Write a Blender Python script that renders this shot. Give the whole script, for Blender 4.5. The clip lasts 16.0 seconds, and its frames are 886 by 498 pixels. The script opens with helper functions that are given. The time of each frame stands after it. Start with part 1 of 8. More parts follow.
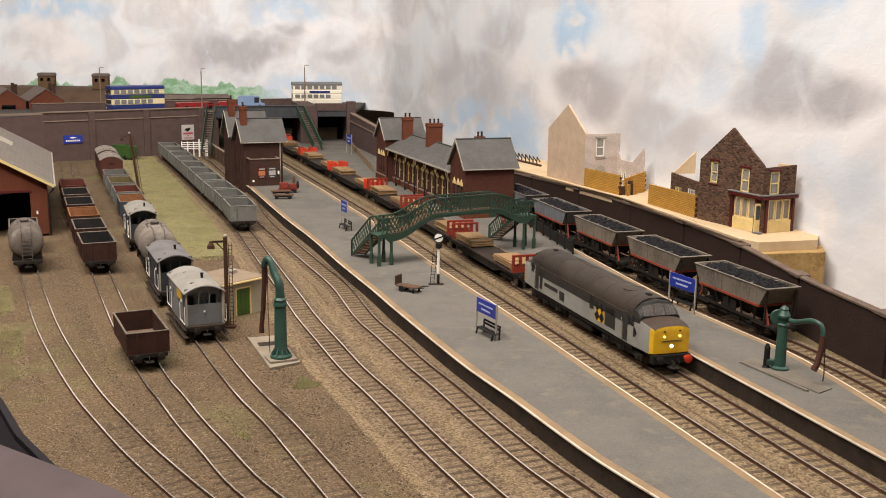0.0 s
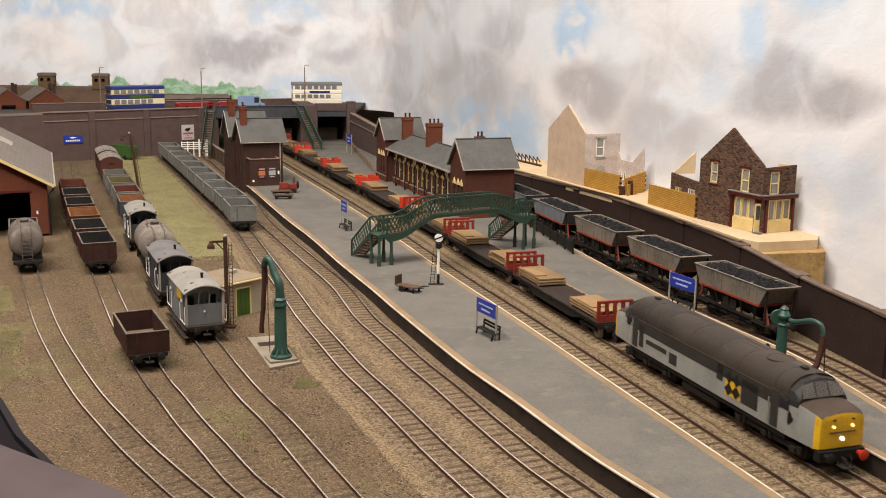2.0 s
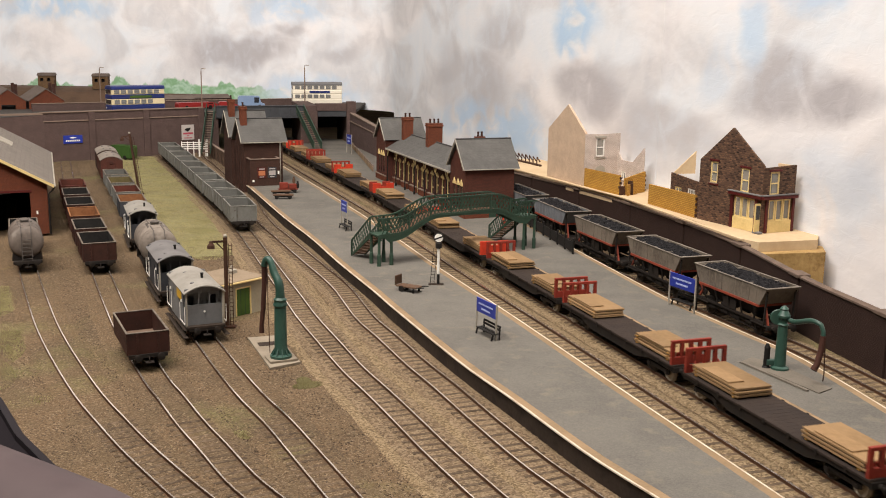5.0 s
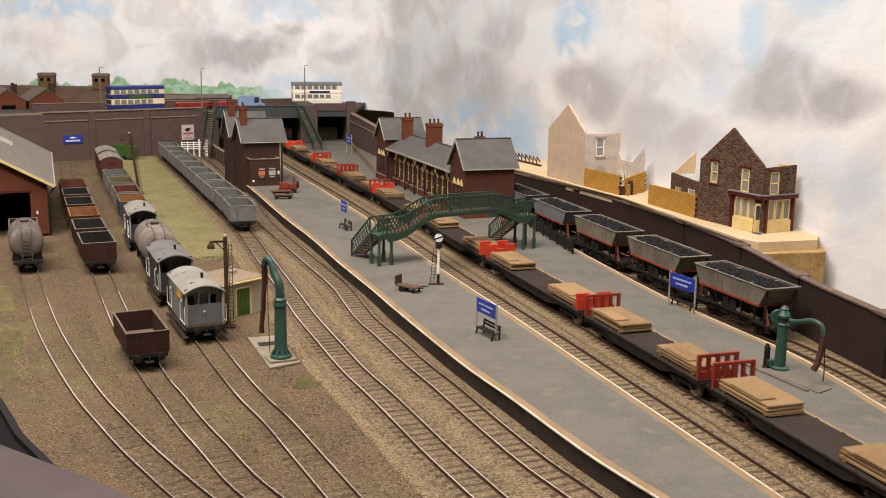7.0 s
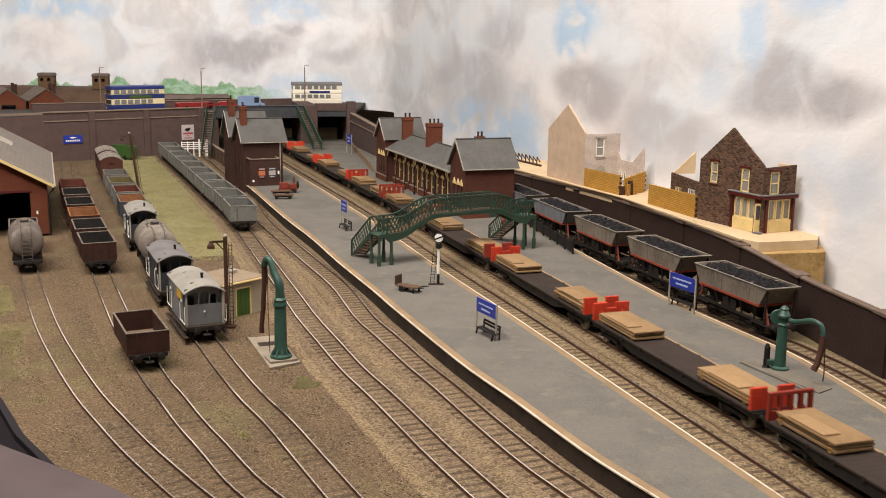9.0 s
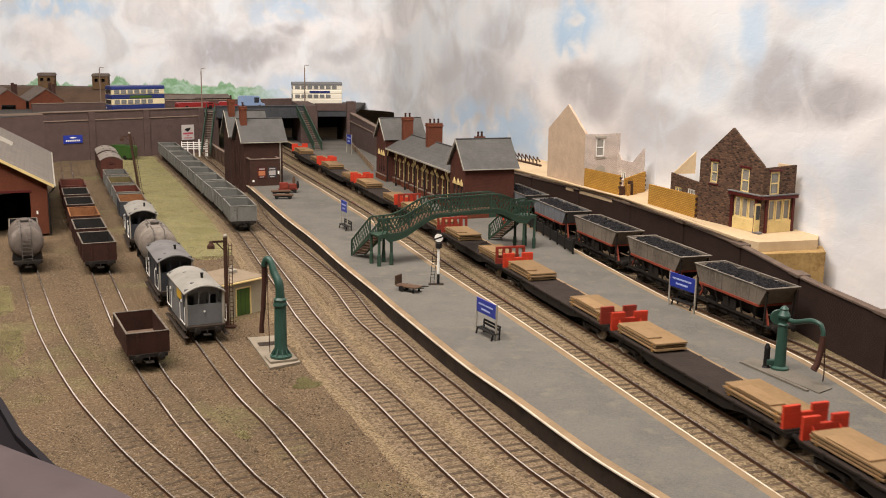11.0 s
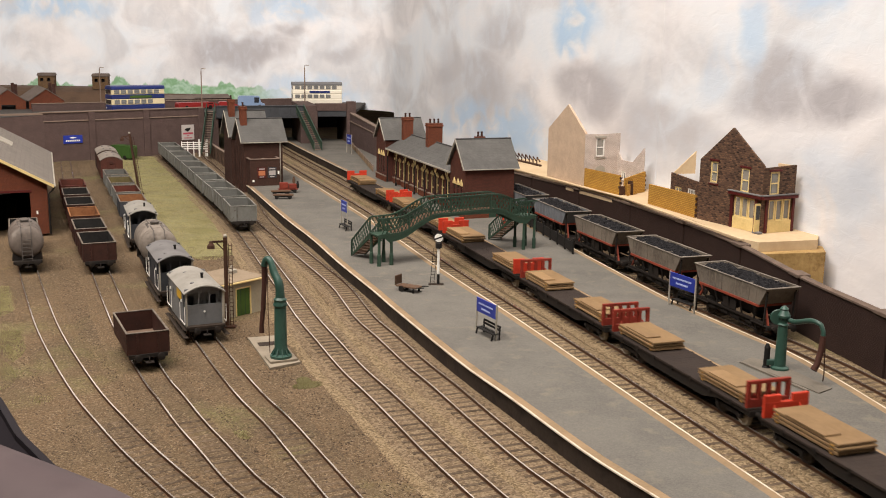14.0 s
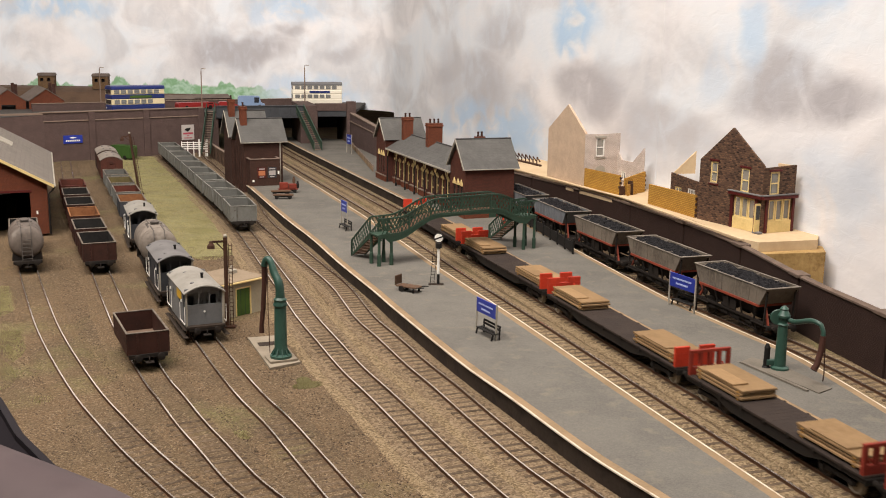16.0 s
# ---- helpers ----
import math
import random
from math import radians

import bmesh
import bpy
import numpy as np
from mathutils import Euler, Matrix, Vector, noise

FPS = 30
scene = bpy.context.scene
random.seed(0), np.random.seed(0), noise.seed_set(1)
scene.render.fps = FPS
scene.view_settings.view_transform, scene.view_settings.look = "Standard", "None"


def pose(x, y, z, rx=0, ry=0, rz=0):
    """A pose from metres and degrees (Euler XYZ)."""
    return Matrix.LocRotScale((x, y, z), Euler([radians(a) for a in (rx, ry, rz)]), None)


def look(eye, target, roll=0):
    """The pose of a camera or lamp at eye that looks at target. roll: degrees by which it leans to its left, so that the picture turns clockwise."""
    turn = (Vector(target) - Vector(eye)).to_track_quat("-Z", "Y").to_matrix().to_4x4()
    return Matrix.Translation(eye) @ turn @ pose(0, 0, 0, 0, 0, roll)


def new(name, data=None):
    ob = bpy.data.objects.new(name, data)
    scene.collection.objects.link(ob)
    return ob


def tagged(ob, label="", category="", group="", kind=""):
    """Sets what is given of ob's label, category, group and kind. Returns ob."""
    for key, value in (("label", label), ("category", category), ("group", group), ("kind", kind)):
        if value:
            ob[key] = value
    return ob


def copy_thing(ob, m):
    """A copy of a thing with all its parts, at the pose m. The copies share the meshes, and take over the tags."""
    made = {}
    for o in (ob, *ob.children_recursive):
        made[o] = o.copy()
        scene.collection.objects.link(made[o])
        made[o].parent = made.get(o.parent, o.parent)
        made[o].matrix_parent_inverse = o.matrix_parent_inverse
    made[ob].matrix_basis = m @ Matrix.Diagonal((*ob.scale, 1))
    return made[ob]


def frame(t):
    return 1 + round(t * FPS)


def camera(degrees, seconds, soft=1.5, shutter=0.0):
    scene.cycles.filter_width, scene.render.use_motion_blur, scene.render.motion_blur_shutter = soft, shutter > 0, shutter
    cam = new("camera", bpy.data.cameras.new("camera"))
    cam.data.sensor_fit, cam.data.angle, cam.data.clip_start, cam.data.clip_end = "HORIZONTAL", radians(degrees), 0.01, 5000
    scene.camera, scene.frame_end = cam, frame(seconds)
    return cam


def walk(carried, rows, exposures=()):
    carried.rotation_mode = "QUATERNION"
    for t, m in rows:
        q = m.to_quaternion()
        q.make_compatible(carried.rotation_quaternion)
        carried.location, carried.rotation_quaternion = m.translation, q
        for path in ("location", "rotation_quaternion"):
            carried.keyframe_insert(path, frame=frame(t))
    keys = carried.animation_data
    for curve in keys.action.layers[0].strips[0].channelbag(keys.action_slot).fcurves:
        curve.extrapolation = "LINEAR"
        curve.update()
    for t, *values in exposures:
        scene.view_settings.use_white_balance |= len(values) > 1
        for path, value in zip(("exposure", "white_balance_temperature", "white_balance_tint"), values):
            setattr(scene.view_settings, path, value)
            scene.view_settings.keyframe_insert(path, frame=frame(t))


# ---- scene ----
cam = camera(46.27, 16.0, soft=1.0, shutter=0.5)
MM = 0.001
EYE = (0.0, 0.0, 0.2336)
# looks along +y, 11.5 degrees down, leaning slightly
CAM_POSE = Matrix.Translation(EYE) @ Matrix.Rotation(radians(90 - 11.516), 4, "X") @ Matrix.Rotation(0.0149, 4, "Z")
walk(cam, [(0.0, CAM_POSE), (16.0, CAM_POSE)], exposures=[(0.0, -0.1), (16.0, -0.1)])

# ---- light: exhibition hall with ceiling luminaires ----
world = bpy.data.worlds.new("hall")
world.use_nodes = True
world.node_tree.nodes["Background"].inputs[0].default_value = (1.0, 0.96, 0.92, 1)
world.node_tree.nodes["Background"].inputs[1].default_value = 0.30
scene.world = world


def area_lamp(name, eye, target, sx, sy, watts, colour):
    data = bpy.data.lights.new(name, "AREA")
    data.shape, data.size, data.size_y, data.energy, data.color = "RECTANGLE", sx, sy, watts, colour
    ob = new(name, data)
    ob.matrix_world = look(eye, target)
    return ob


area_lamp("ceiling_light", (-0.55, 0.15, 1.55), (-0.1, 1.9, 0.25), 1.6, 0.5, 60, (1.0, 0.905, 0.835))
area_lamp("ceiling_light", (-0.4, 0.75, 1.9), (-0.35, 2.0, 0.2), 1.8, 0.6, 39, (1.0, 0.905, 0.835))


# ---- mesh building, all lengths in millimetres ----
class Mesh:
    """Collects corners and faces in millimetres."""

    def __init__(self):
        self.v, self.f, self.weld = [], [], False

    def add(self, verts, faces):
        n = len(self.v)
        self.v += [tuple(p) for p in verts]
        self.f += [tuple(i + n for i in q) for q in faces]
        return self

    def box(self, x0, x1, y0, y1, z0, z1, c=0.0, turn=None):
        """A box, with its edges chamfered by c."""
        if c <= 0:
            vs = [(x, y, z) for z in (z0, z1) for y in (y0, y1) for x in (x0, x1)]
            fs = [(0, 2, 3, 1), (4, 5, 7, 6), (0, 1, 5, 4), (2, 6, 7, 3), (0, 4, 6, 2), (1, 3, 7, 5)]
        else:
            b = bmesh.new()
            lim = [(x0, x1), (y0, y1), (z0, z1)]
            for sx in (0, 1):
                for sy in (0, 1):
                    for sz in (0, 1):
                        s = (sx, sy, sz)
                        for a in range(3):
                            b.verts.new([lim[k][s[k]] + (0 if k == a else (c if s[k] == 0 else -c)) for k in range(3)])
            got = bmesh.ops.convex_hull(b, input=b.verts)
            bmesh.ops.dissolve_limit(b, angle_limit=0.01, verts=b.verts, edges=b.edges)
            b.verts.index_update()
            vs, fs = [v.co[:] for v in b.verts], [tuple(v.index for v in f.verts) for f in b.faces]
            b.free()
        if turn is not None:
            vs = [tuple(turn @ Vector(p)) for p in vs]
        return self.add(vs, fs)

    def prism(self, outline, a, b, axis="y"):
        """An outline of (u, w) swept from a to b. axis y: u is x; axis x: u is y; axis z: u, w are x, y."""
        n = len(outline)
        put = {"y": lambda u, w, s: (u, s, w), "x": lambda u, w, s: (s, u, w), "z": lambda u, w, s: (u, w, s)}[axis]
        vs = [put(u, w, a) for u, w in outline] + [put(u, w, b) for u, w in outline]
        fs = [tuple(range(n)), tuple(range(2 * n - 1, n - 1, -1))]
        fs += [(i, i + n, (i + 1) % n + n, (i + 1) % n) for i in range(n)]
        return self.add(vs, fs)

    def lathe(self, profile, x=0, y=0, n=16, axis="z", x0=0):
        """A profile of (radius, height) turned about an axis."""
        vs, fs = [], []
        for r, h in profile:
            for k in range(n):
                a = 2 * math.pi * k / n
                c, s = r * math.cos(a), r * math.sin(a)
                vs.append({"z": (x + c, y + s, x0 + h), "y": (x + c, x0 + h, y + s), "x": (x0 + h, x + c, y + s)}[axis])
        for j in range(len(profile) - 1):
            for k in range(n):
                a, b = j * n + k, j * n + (k + 1) % n
                fs.append((a, b, b + n, a + n))
        fs.append(tuple(range(n))[::-1])
        fs.append(tuple(range((len(profile) - 1) * n, len(profile) * n)))
        return self.add(vs, fs)

    def rod(self, p, q, r, n=8, r2=None):
        """A round bar from p to q."""
        p, q = Vector(p), Vector(q)
        t = (q - p).normalized()
        u = t.orthogonal().normalized()
        w = t.cross(u)
        vs = []
        for c, rr in ((p, r), (q, r if r2 is None else r2)):
            vs += [c + rr * (math.cos(2 * math.pi * k / n) * u + math.sin(2 * math.pi * k / n) * w) for k in range(n)]
        fs = [(k, (k + 1) % n, (k + 1) % n + n, k + n) for k in range(n)] + [tuple(range(n))[::-1], tuple(range(n, 2 * n))]
        return self.add(vs, fs)

    def tube(self, pts, r, n=8):
        """A round bar along points; r a number or one for each point."""
        pts = [Vector(p) for p in pts]
        rs = r if isinstance(r, (list, tuple)) else [r] * len(pts)
        vs, fs, u = [], [], None
        for i, p in enumerate(pts):
            t = (pts[min(i + 1, len(pts) - 1)] - pts[max(i - 1, 0)]).normalized()
            u = (u - t * u.dot(t)).normalized() if u else t.orthogonal().normalized()
            w = t.cross(u)
            vs += [p + rs[i] * (math.cos(2 * math.pi * k / n) * u + math.sin(2 * math.pi * k / n) * w) for k in range(n)]
        for j in range(len(pts) - 1):
            fs += [(j * n + k, j * n + (k + 1) % n, (j + 1) * n + (k + 1) % n, (j + 1) * n + k) for k in range(n)]
        fs += [tuple(range(n))[::-1], tuple(range((len(pts) - 1) * n, len(pts) * n))]
        return self.add(vs, fs)

    def bar(self, p, q, w, h):
        """A square bar from p to q, w wide and h high, centred on the line."""
        p, q = Vector(p), Vector(q)
        t = (q - p).normalized()
        s = t.cross(Vector((0, 0, 1)))
        s = s.normalized() if s.length > 1e-4 else Vector((1, 0, 0))
        k = s.cross(t)
        vs = [c + a * s * w / 2 + b * k * h / 2 for c in (p, q) for a, b in ((-1, -1), (1, -1), (1, 1), (-1, 1))]
        return self.add(vs, [(0, 1, 2, 3), (7, 6, 5, 4), (0, 4, 5, 1), (1, 5, 6, 2), (2, 6, 7, 3), (3, 7, 4, 0)])

    def sheet(self, pts, t):
        """A flat piece with corners pts, thickened by t against its normal."""
        pts = [Vector(p) for p in pts]
        nrm = (pts[1] - pts[0]).cross(pts[2] - pts[0]).normalized() * t
        n = len(pts)
        vs = pts + [p - nrm for p in pts]
        return self.add(vs, [tuple(range(n)), tuple(range(2 * n - 1, n - 1, -1))] + [(i, i + n, (i + 1) % n + n, (i + 1) % n) for i in range(n)])

    def moved(self, m):
        self.v = [tuple(m @ Vector(p)) for p in self.v]
        return self

    def data(self, name, material=None, smooth=0.0):
        me = bpy.data.meshes.new(name)
        me.from_pydata([(x * MM, y * MM, z * MM) for x, y, z in self.v], [], self.f)
        b = bmesh.new()
        b.from_mesh(me)
        if self.weld:
            bmesh.ops.remove_doubles(b, verts=b.verts, dist=0.00001)
        bmesh.ops.recalc_face_normals(b, faces=b.faces)
        b.to_mesh(me)
        b.free()
        if smooth:
            me.shade_smooth()
            me.set_sharp_from_angle(angle=radians(smooth))
        if material:
            me.materials.append(material)
        return me


def part(name, mesh, material, parent=None, label="", smooth=0.0, at=None):
    """One mesh object under a thing or a part."""
    me = mesh if isinstance(mesh, bpy.types.Mesh) else mesh.data(name, material, smooth)
    ob = new(name, me)
    if parent is not None:
        ob.parent = parent
    if at is not None:
        ob.matrix_basis = at
    if label:
        tagged(ob, label)
    return ob


def mm(x, y, z=0, rz=0, rx=0, ry=0):
    """A pose from millimetres and degrees."""
    return pose(x * MM, y * MM, z * MM, rx, ry, rz)


def thing(name, label, category, at=None, group="", kind=""):
    """An empty at the base of a thing, to which its parts are tied."""
    ob = tagged(new(name), label, category, group, kind)
    if at is not None:
        ob.matrix_basis = at
    return ob


def spline(points, step):
    """A smooth line through control points (x, y), sampled about every step mm: rows of x, y, heading."""
    p = [Vector(q).to_2d() for q in points]
    p = [2 * p[0] - p[1]] + p + [2 * p[-1] - p[-2]]
    fine = []
    for a, b, c, d in zip(p, p[1:], p[2:], p[3:]):
        for k in range(40):
            t = k / 40
            fine.append(0.5 * (2 * b + (c - a) * t + (2 * a - 5 * b + 4 * c - d) * t * t + (3 * b - a - 3 * c + d) * t ** 3))
    fine.append(p[-2])
    run = [0.0]
    for a, b in zip(fine, fine[1:]):
        run.append(run[-1] + (b - a).length)
    xs, ys = [q.x for q in fine], [q.y for q in fine]
    n = max(2, int(run[-1] / step) + 1)
    s = np.linspace(0, run[-1], n)
    x, y = np.interp(s, run, xs), np.interp(s, run, ys)
    dx, dy = np.gradient(x), np.gradient(y)
    return [(float(a), float(b), math.atan2(v, u)) for a, b, u, v in zip(x, y, dx, dy)], float(run[-1])


class Line:
    """A track's centre line by the distance run along it."""

    def __init__(self, points):
        self.rows, self.length = spline(points, 2.0)
        self.step = self.length / (len(self.rows) - 1)

    def at(self, s):
        if s < 0:
            x, y, h = self.rows[0]
            return x + s * math.cos(h), y + s * math.sin(h), h
        if s > self.length:
            x, y, h = self.rows[-1]
            d = s - self.length
            return x + d * math.cos(h), y + d * math.sin(h), h
        i = min(int(s / self.step), len(self.rows) - 2)
        k = s / self.step - i
        a, b = self.rows[i], self.rows[i + 1]
        return a[0] + k * (b[0] - a[0]), a[1] + k * (b[1] - a[1]), a[2] + k * (b[2] - a[2])

    def side(self, s, off):
        """The point off mm to the right of the way."""
        x, y, h = self.at(s)
        return x + off * math.sin(h), y - off * math.cos(h)

    def near_y(self, y):
        """The distance at which the line reaches that y."""
        return min(range(len(self.rows)), key=lambda i: abs(self.rows[i][1] - y)) * self.step
# ---- the plan: track centre lines, in millimetres, from the far end to the near end ----
LINES = {
    "shed": Line([(-640, 1560), (-560, 1360), (-480, 1165), (-415, 1012), (-345, 862), (-307, 785), (-266, 709), (-231, 648), (-200, 600), (-171, 557), (-127, 498), (-95, 460), (-60, 425)]),
    "coal": Line([(-720, 1960), (-606, 1660), (-521, 1440), (-446, 1255), (-383, 1103), (-343, 1012), (-262, 822), (-201, 692), (-178, 649), (-153, 602), (-132, 566), (-108, 524), (-90, 498), (-55, 450), (-38, 425)]),
    "goods": Line([(-642, 1930), (-516, 1602), (-411, 1338), (-319, 1094), (-250, 925), (-179, 768), (-150, 704), (-124, 650), (-100, 606), (-76, 556), (-51, 504), (-15, 430)]),
    "loop": Line([(-600, 2140), (-540, 2000), (-420, 1700), (-330, 1470), (-255, 1277), (-144, 941), (-115, 852), (-90, 784), (-64, 714), (-41, 661), (-19, 608), (-1, 564), (24, 508), (62, 425)]),
    "bay": Line([(-560, 2330), (-480, 2075), (-335, 1672), (-240, 1343), (-190, 1205), (-140, 1075), (-98, 965), (-66, 855), (-43, 795), (-18, 728), (4, 675), (30, 608), (54, 550), (75, 508), (115, 425)]),
    "down": Line([(-470, 2400), (-370, 2108), (-310, 1942), (-208, 1662), (-166, 1548), (-106, 1379), (-56, 1235), (18, 1007), (78, 834), (140, 648), (188, 506), (215, 425)]),
    "up": Line([(-425, 2420), (-317, 2108), (-157, 1664), (-81, 1453), (-21, 1278), (22, 1145), (55, 1044), (79, 974), (124, 836), (171, 694), (188, 644), (229, 518), (258, 430)]),
    "coal_line": Line([(-60, 1900), (20, 1600), (80, 1400), (123, 1266), (163, 1133), (202, 1010), (242, 888), (287, 760), (303, 705), (330, 590), (352, 480), (365, 400)]),
}
ZP = 10.0   # platform top above the rail
GZ = -3.6   # ground below the rail


# ---- materials ----
def mat(name, rgb, rough=0.75, metal=0.0, second=None, grain=900.0, stain=45.0, amount=0.35, bump=0.25, dirt=None, dirt_at=0.6, shift=0.08, coat=0.0, tone=0.66):
    """A painted or natural surface: fine grain, larger stains and an optional layer of dirt. Scales in 1/m."""
    rgb = tuple(c * tone for c in rgb)
    second = tuple(c * tone for c in second) if second else None
    dirt = tuple(c * tone for c in dirt) if dirt else None
    m = bpy.data.materials.new(name)
    m.use_nodes = True
    nt = m.node_tree
    bs = nt.nodes["Principled BSDF"]
    tc = nt.nodes.new("ShaderNodeTexCoord")
    oi = nt.nodes.new("ShaderNodeObjectInfo")
    off = nt.nodes.new("ShaderNodeVectorMath")
    off.operation = "MULTIPLY_ADD"
    nt.links.new(oi.outputs["Random"], off.inputs[0])
    off.inputs[1].default_value = (3.1, 1.7, 2.3)
    nt.links.new(tc.outputs["Object"], off.inputs[2])

    def noise_node(scale, detail=4.0):
        n = nt.nodes.new("ShaderNodeTexNoise")
        n.inputs["Scale"].default_value = scale
        n.inputs["Detail"].default_value = detail
        nt.links.new(off.outputs[0], n.inputs["Vector"])
        return n

    def blend(a, b, fac, lo=0.4, hi=0.6):
        ramp = nt.nodes.new("ShaderNodeMapRange")
        ramp.inputs["From Min"].default_value, ramp.inputs["From Max"].default_value = lo, hi
        nt.links.new(fac, ramp.inputs["Value"])
        mx = nt.nodes.new("ShaderNodeMix")
        mx.data_type = "RGBA"
        nt.links.new(ramp.outputs[0], mx.inputs[0])
        for sock, val in ((mx.inputs[6], a), (mx.inputs[7], b)):
            if isinstance(val, tuple):
                sock.default_value = (*val, 1)
            else:
                nt.links.new(val, sock)
        return mx.outputs[2]

    second = second or tuple(c * (1 - amount) for c in rgb)
    fine, wide = noise_node(grain), noise_node(stain, 6.0)
    light = tuple(min(1, c * (1 + amount * 0.35)) for c in rgb)
    col = blend(blend(rgb, light, fine.outputs["Fac"], 0.35, 0.65), blend(second, rgb, fine.outputs["Fac"], 0.3, 0.8), wide.outputs["Fac"], 0.42, 0.66)
    if dirt:
        d = noise_node(stain * 2.7, 8.0)
        col = blend(col, dirt, d.outputs["Fac"], dirt_at, dirt_at + 0.12)
    hsv = nt.nodes.new("ShaderNodeHueSaturation")
    vr = nt.nodes.new("ShaderNodeMapRange")
    vr.inputs["To Min"].default_value, vr.inputs["To Max"].default_value = 1 - shift, 1 + shift
    nt.links.new(oi.outputs["Random"], vr.inputs["Value"])
    nt.links.new(vr.outputs[0], hsv.inputs["Value"])
    nt.links.new(col, hsv.inputs["Color"])
    nt.links.new(hsv.outputs[0], bs.inputs["Base Color"])
    rr = nt.nodes.new("ShaderNodeMapRange")
    rr.inputs["To Min"].default_value, rr.inputs["To Max"].default_value = max(0.05, rough - 0.12), min(1, rough + 0.12)
    nt.links.new(wide.outputs["Fac"], rr.inputs["Value"])
    nt.links.new(rr.outputs[0], bs.inputs["Roughness"])
    bs.inputs["Metallic"].default_value = metal
    bs.inputs["Specular IOR Level"].default_value = 0.5 if rough < 0.5 else 0.22
    bs.inputs["Coat Weight"].default_value = coat
    if bump:
        bp = nt.nodes.new("ShaderNodeBump")
        bp.inputs["Strength"].default_value = bump
        bp.inputs["Distance"].default_value = 0.0006
        nt.links.new(fine.outputs["Fac"], bp.inputs["Height"])
        nt.links.new(bp.outputs[0], bs.inputs["Normal"])
    return m


def brick_mat(name, a, b, mortar, length=3.0, height=1.0, joint=0.22, rough=0.85, tone=0.72):
    """Embossed brickwork of that size in millimetres, on walls of any direction."""
    a, b, mortar = [tuple(c * tone for c in q) for q in (a, b, mortar)]
    m = bpy.data.materials.new(name)
    m.use_nodes = True
    nt = m.node_tree
    bs = nt.nodes["Principled BSDF"]
    tc = nt.nodes.new("ShaderNodeTexCoord")
    sep = nt.nodes.new("ShaderNodeSeparateXYZ")
    nt.links.new(tc.outputs["Object"], sep.inputs[0])
    add = nt.nodes.new("ShaderNodeMath")
    add.operation = "ADD"
    nt.links.new(sep.outputs[0], add.inputs[0])
    nt.links.new(sep.outputs[1], add.inputs[1])
    cmb = nt.nodes.new("ShaderNodeCombineXYZ")
    nt.links.new(add.outputs[0], cmb.inputs[0])
    nt.links.new(sep.outputs[2], cmb.inputs[1])
    bk = nt.nodes.new("ShaderNodeTexBrick")
    bk.inputs["Scale"].default_value = 1.0
    bk.inputs["Brick Width"].default_value = length * MM
    bk.inputs["Row Height"].default_value = height * MM
    bk.inputs["Mortar Size"].default_value = joint * MM
    bk.inputs["Mortar Smooth"].default_value = 0.3
    bk.inputs["Color1"].default_value, bk.inputs["Color2"].default_value, bk.inputs["Mortar"].default_value = (*a, 1), (*b, 1), (*mortar, 1)
    nt.links.new(cmb.outputs[0], bk.inputs["Vector"])
    ns = nt.nodes.new("ShaderNodeTexNoise")
    ns.inputs["Scale"].default_value, ns.inputs["Detail"].default_value = 60.0, 8.0
    nt.links.new(tc.outputs["Object"], ns.inputs["Vector"])
    mr = nt.nodes.new("ShaderNodeMapRange")
    mr.inputs["To Min"].default_value, mr.inputs["To Max"].default_value = 0.72, 1.25
    nt.links.new(ns.outputs["Fac"], mr.inputs["Value"])
    hsv = nt.nodes.new("ShaderNodeHueSaturation")
    nt.links.new(mr.outputs[0], hsv.inputs["Value"])
    nt.links.new(bk.outputs["Color"], hsv.inputs["Color"])
    nt.links.new(hsv.outputs[0], bs.inputs["Base Color"])
    bs.inputs["Roughness"].default_value = rough
    bs.inputs["Specular IOR Level"].default_value = 0.22
    bp = nt.nodes.new("ShaderNodeBump")
    bp.invert = True
    bp.inputs["Strength"].default_value, bp.inputs["Distance"].default_value = 0.6, 0.0003
    nt.links.new(bk.outputs["Fac"], bp.inputs["Height"])
    nt.links.new(bp.outputs[0], bs.inputs["Normal"])
    return m


def slate_mat(name, a, b, row=3.0):
    m = brick_mat(name, a, b, tuple(c * 0.72 for c in a), 2.4, row, 0.16, 0.7)
    return m


def glass_mat(name, tint, rough=0.08):
    m = bpy.data.materials.new(name)
    m.use_nodes = True
    bs = m.node_tree.nodes["Principled BSDF"]
    bs.inputs["Base Color"].default_value = (*tint, 1)
    bs.inputs["Roughness"].default_value = rough
    bs.inputs["Transmission Weight"].default_value = 0.55
    bs.inputs["IOR"].default_value = 1.45
    return m


def glow_mat(name, rgb, strength):
    m = bpy.data.materials.new(name)
    m.use_nodes = True
    bs = m.node_tree.nodes["Principled BSDF"]
    bs.inputs["Base Color"].default_value = (*rgb, 1)
    bs.inputs["Emission Color"].default_value = (*rgb, 1)
    bs.inputs["Emission Strength"].default_value = strength
    return m


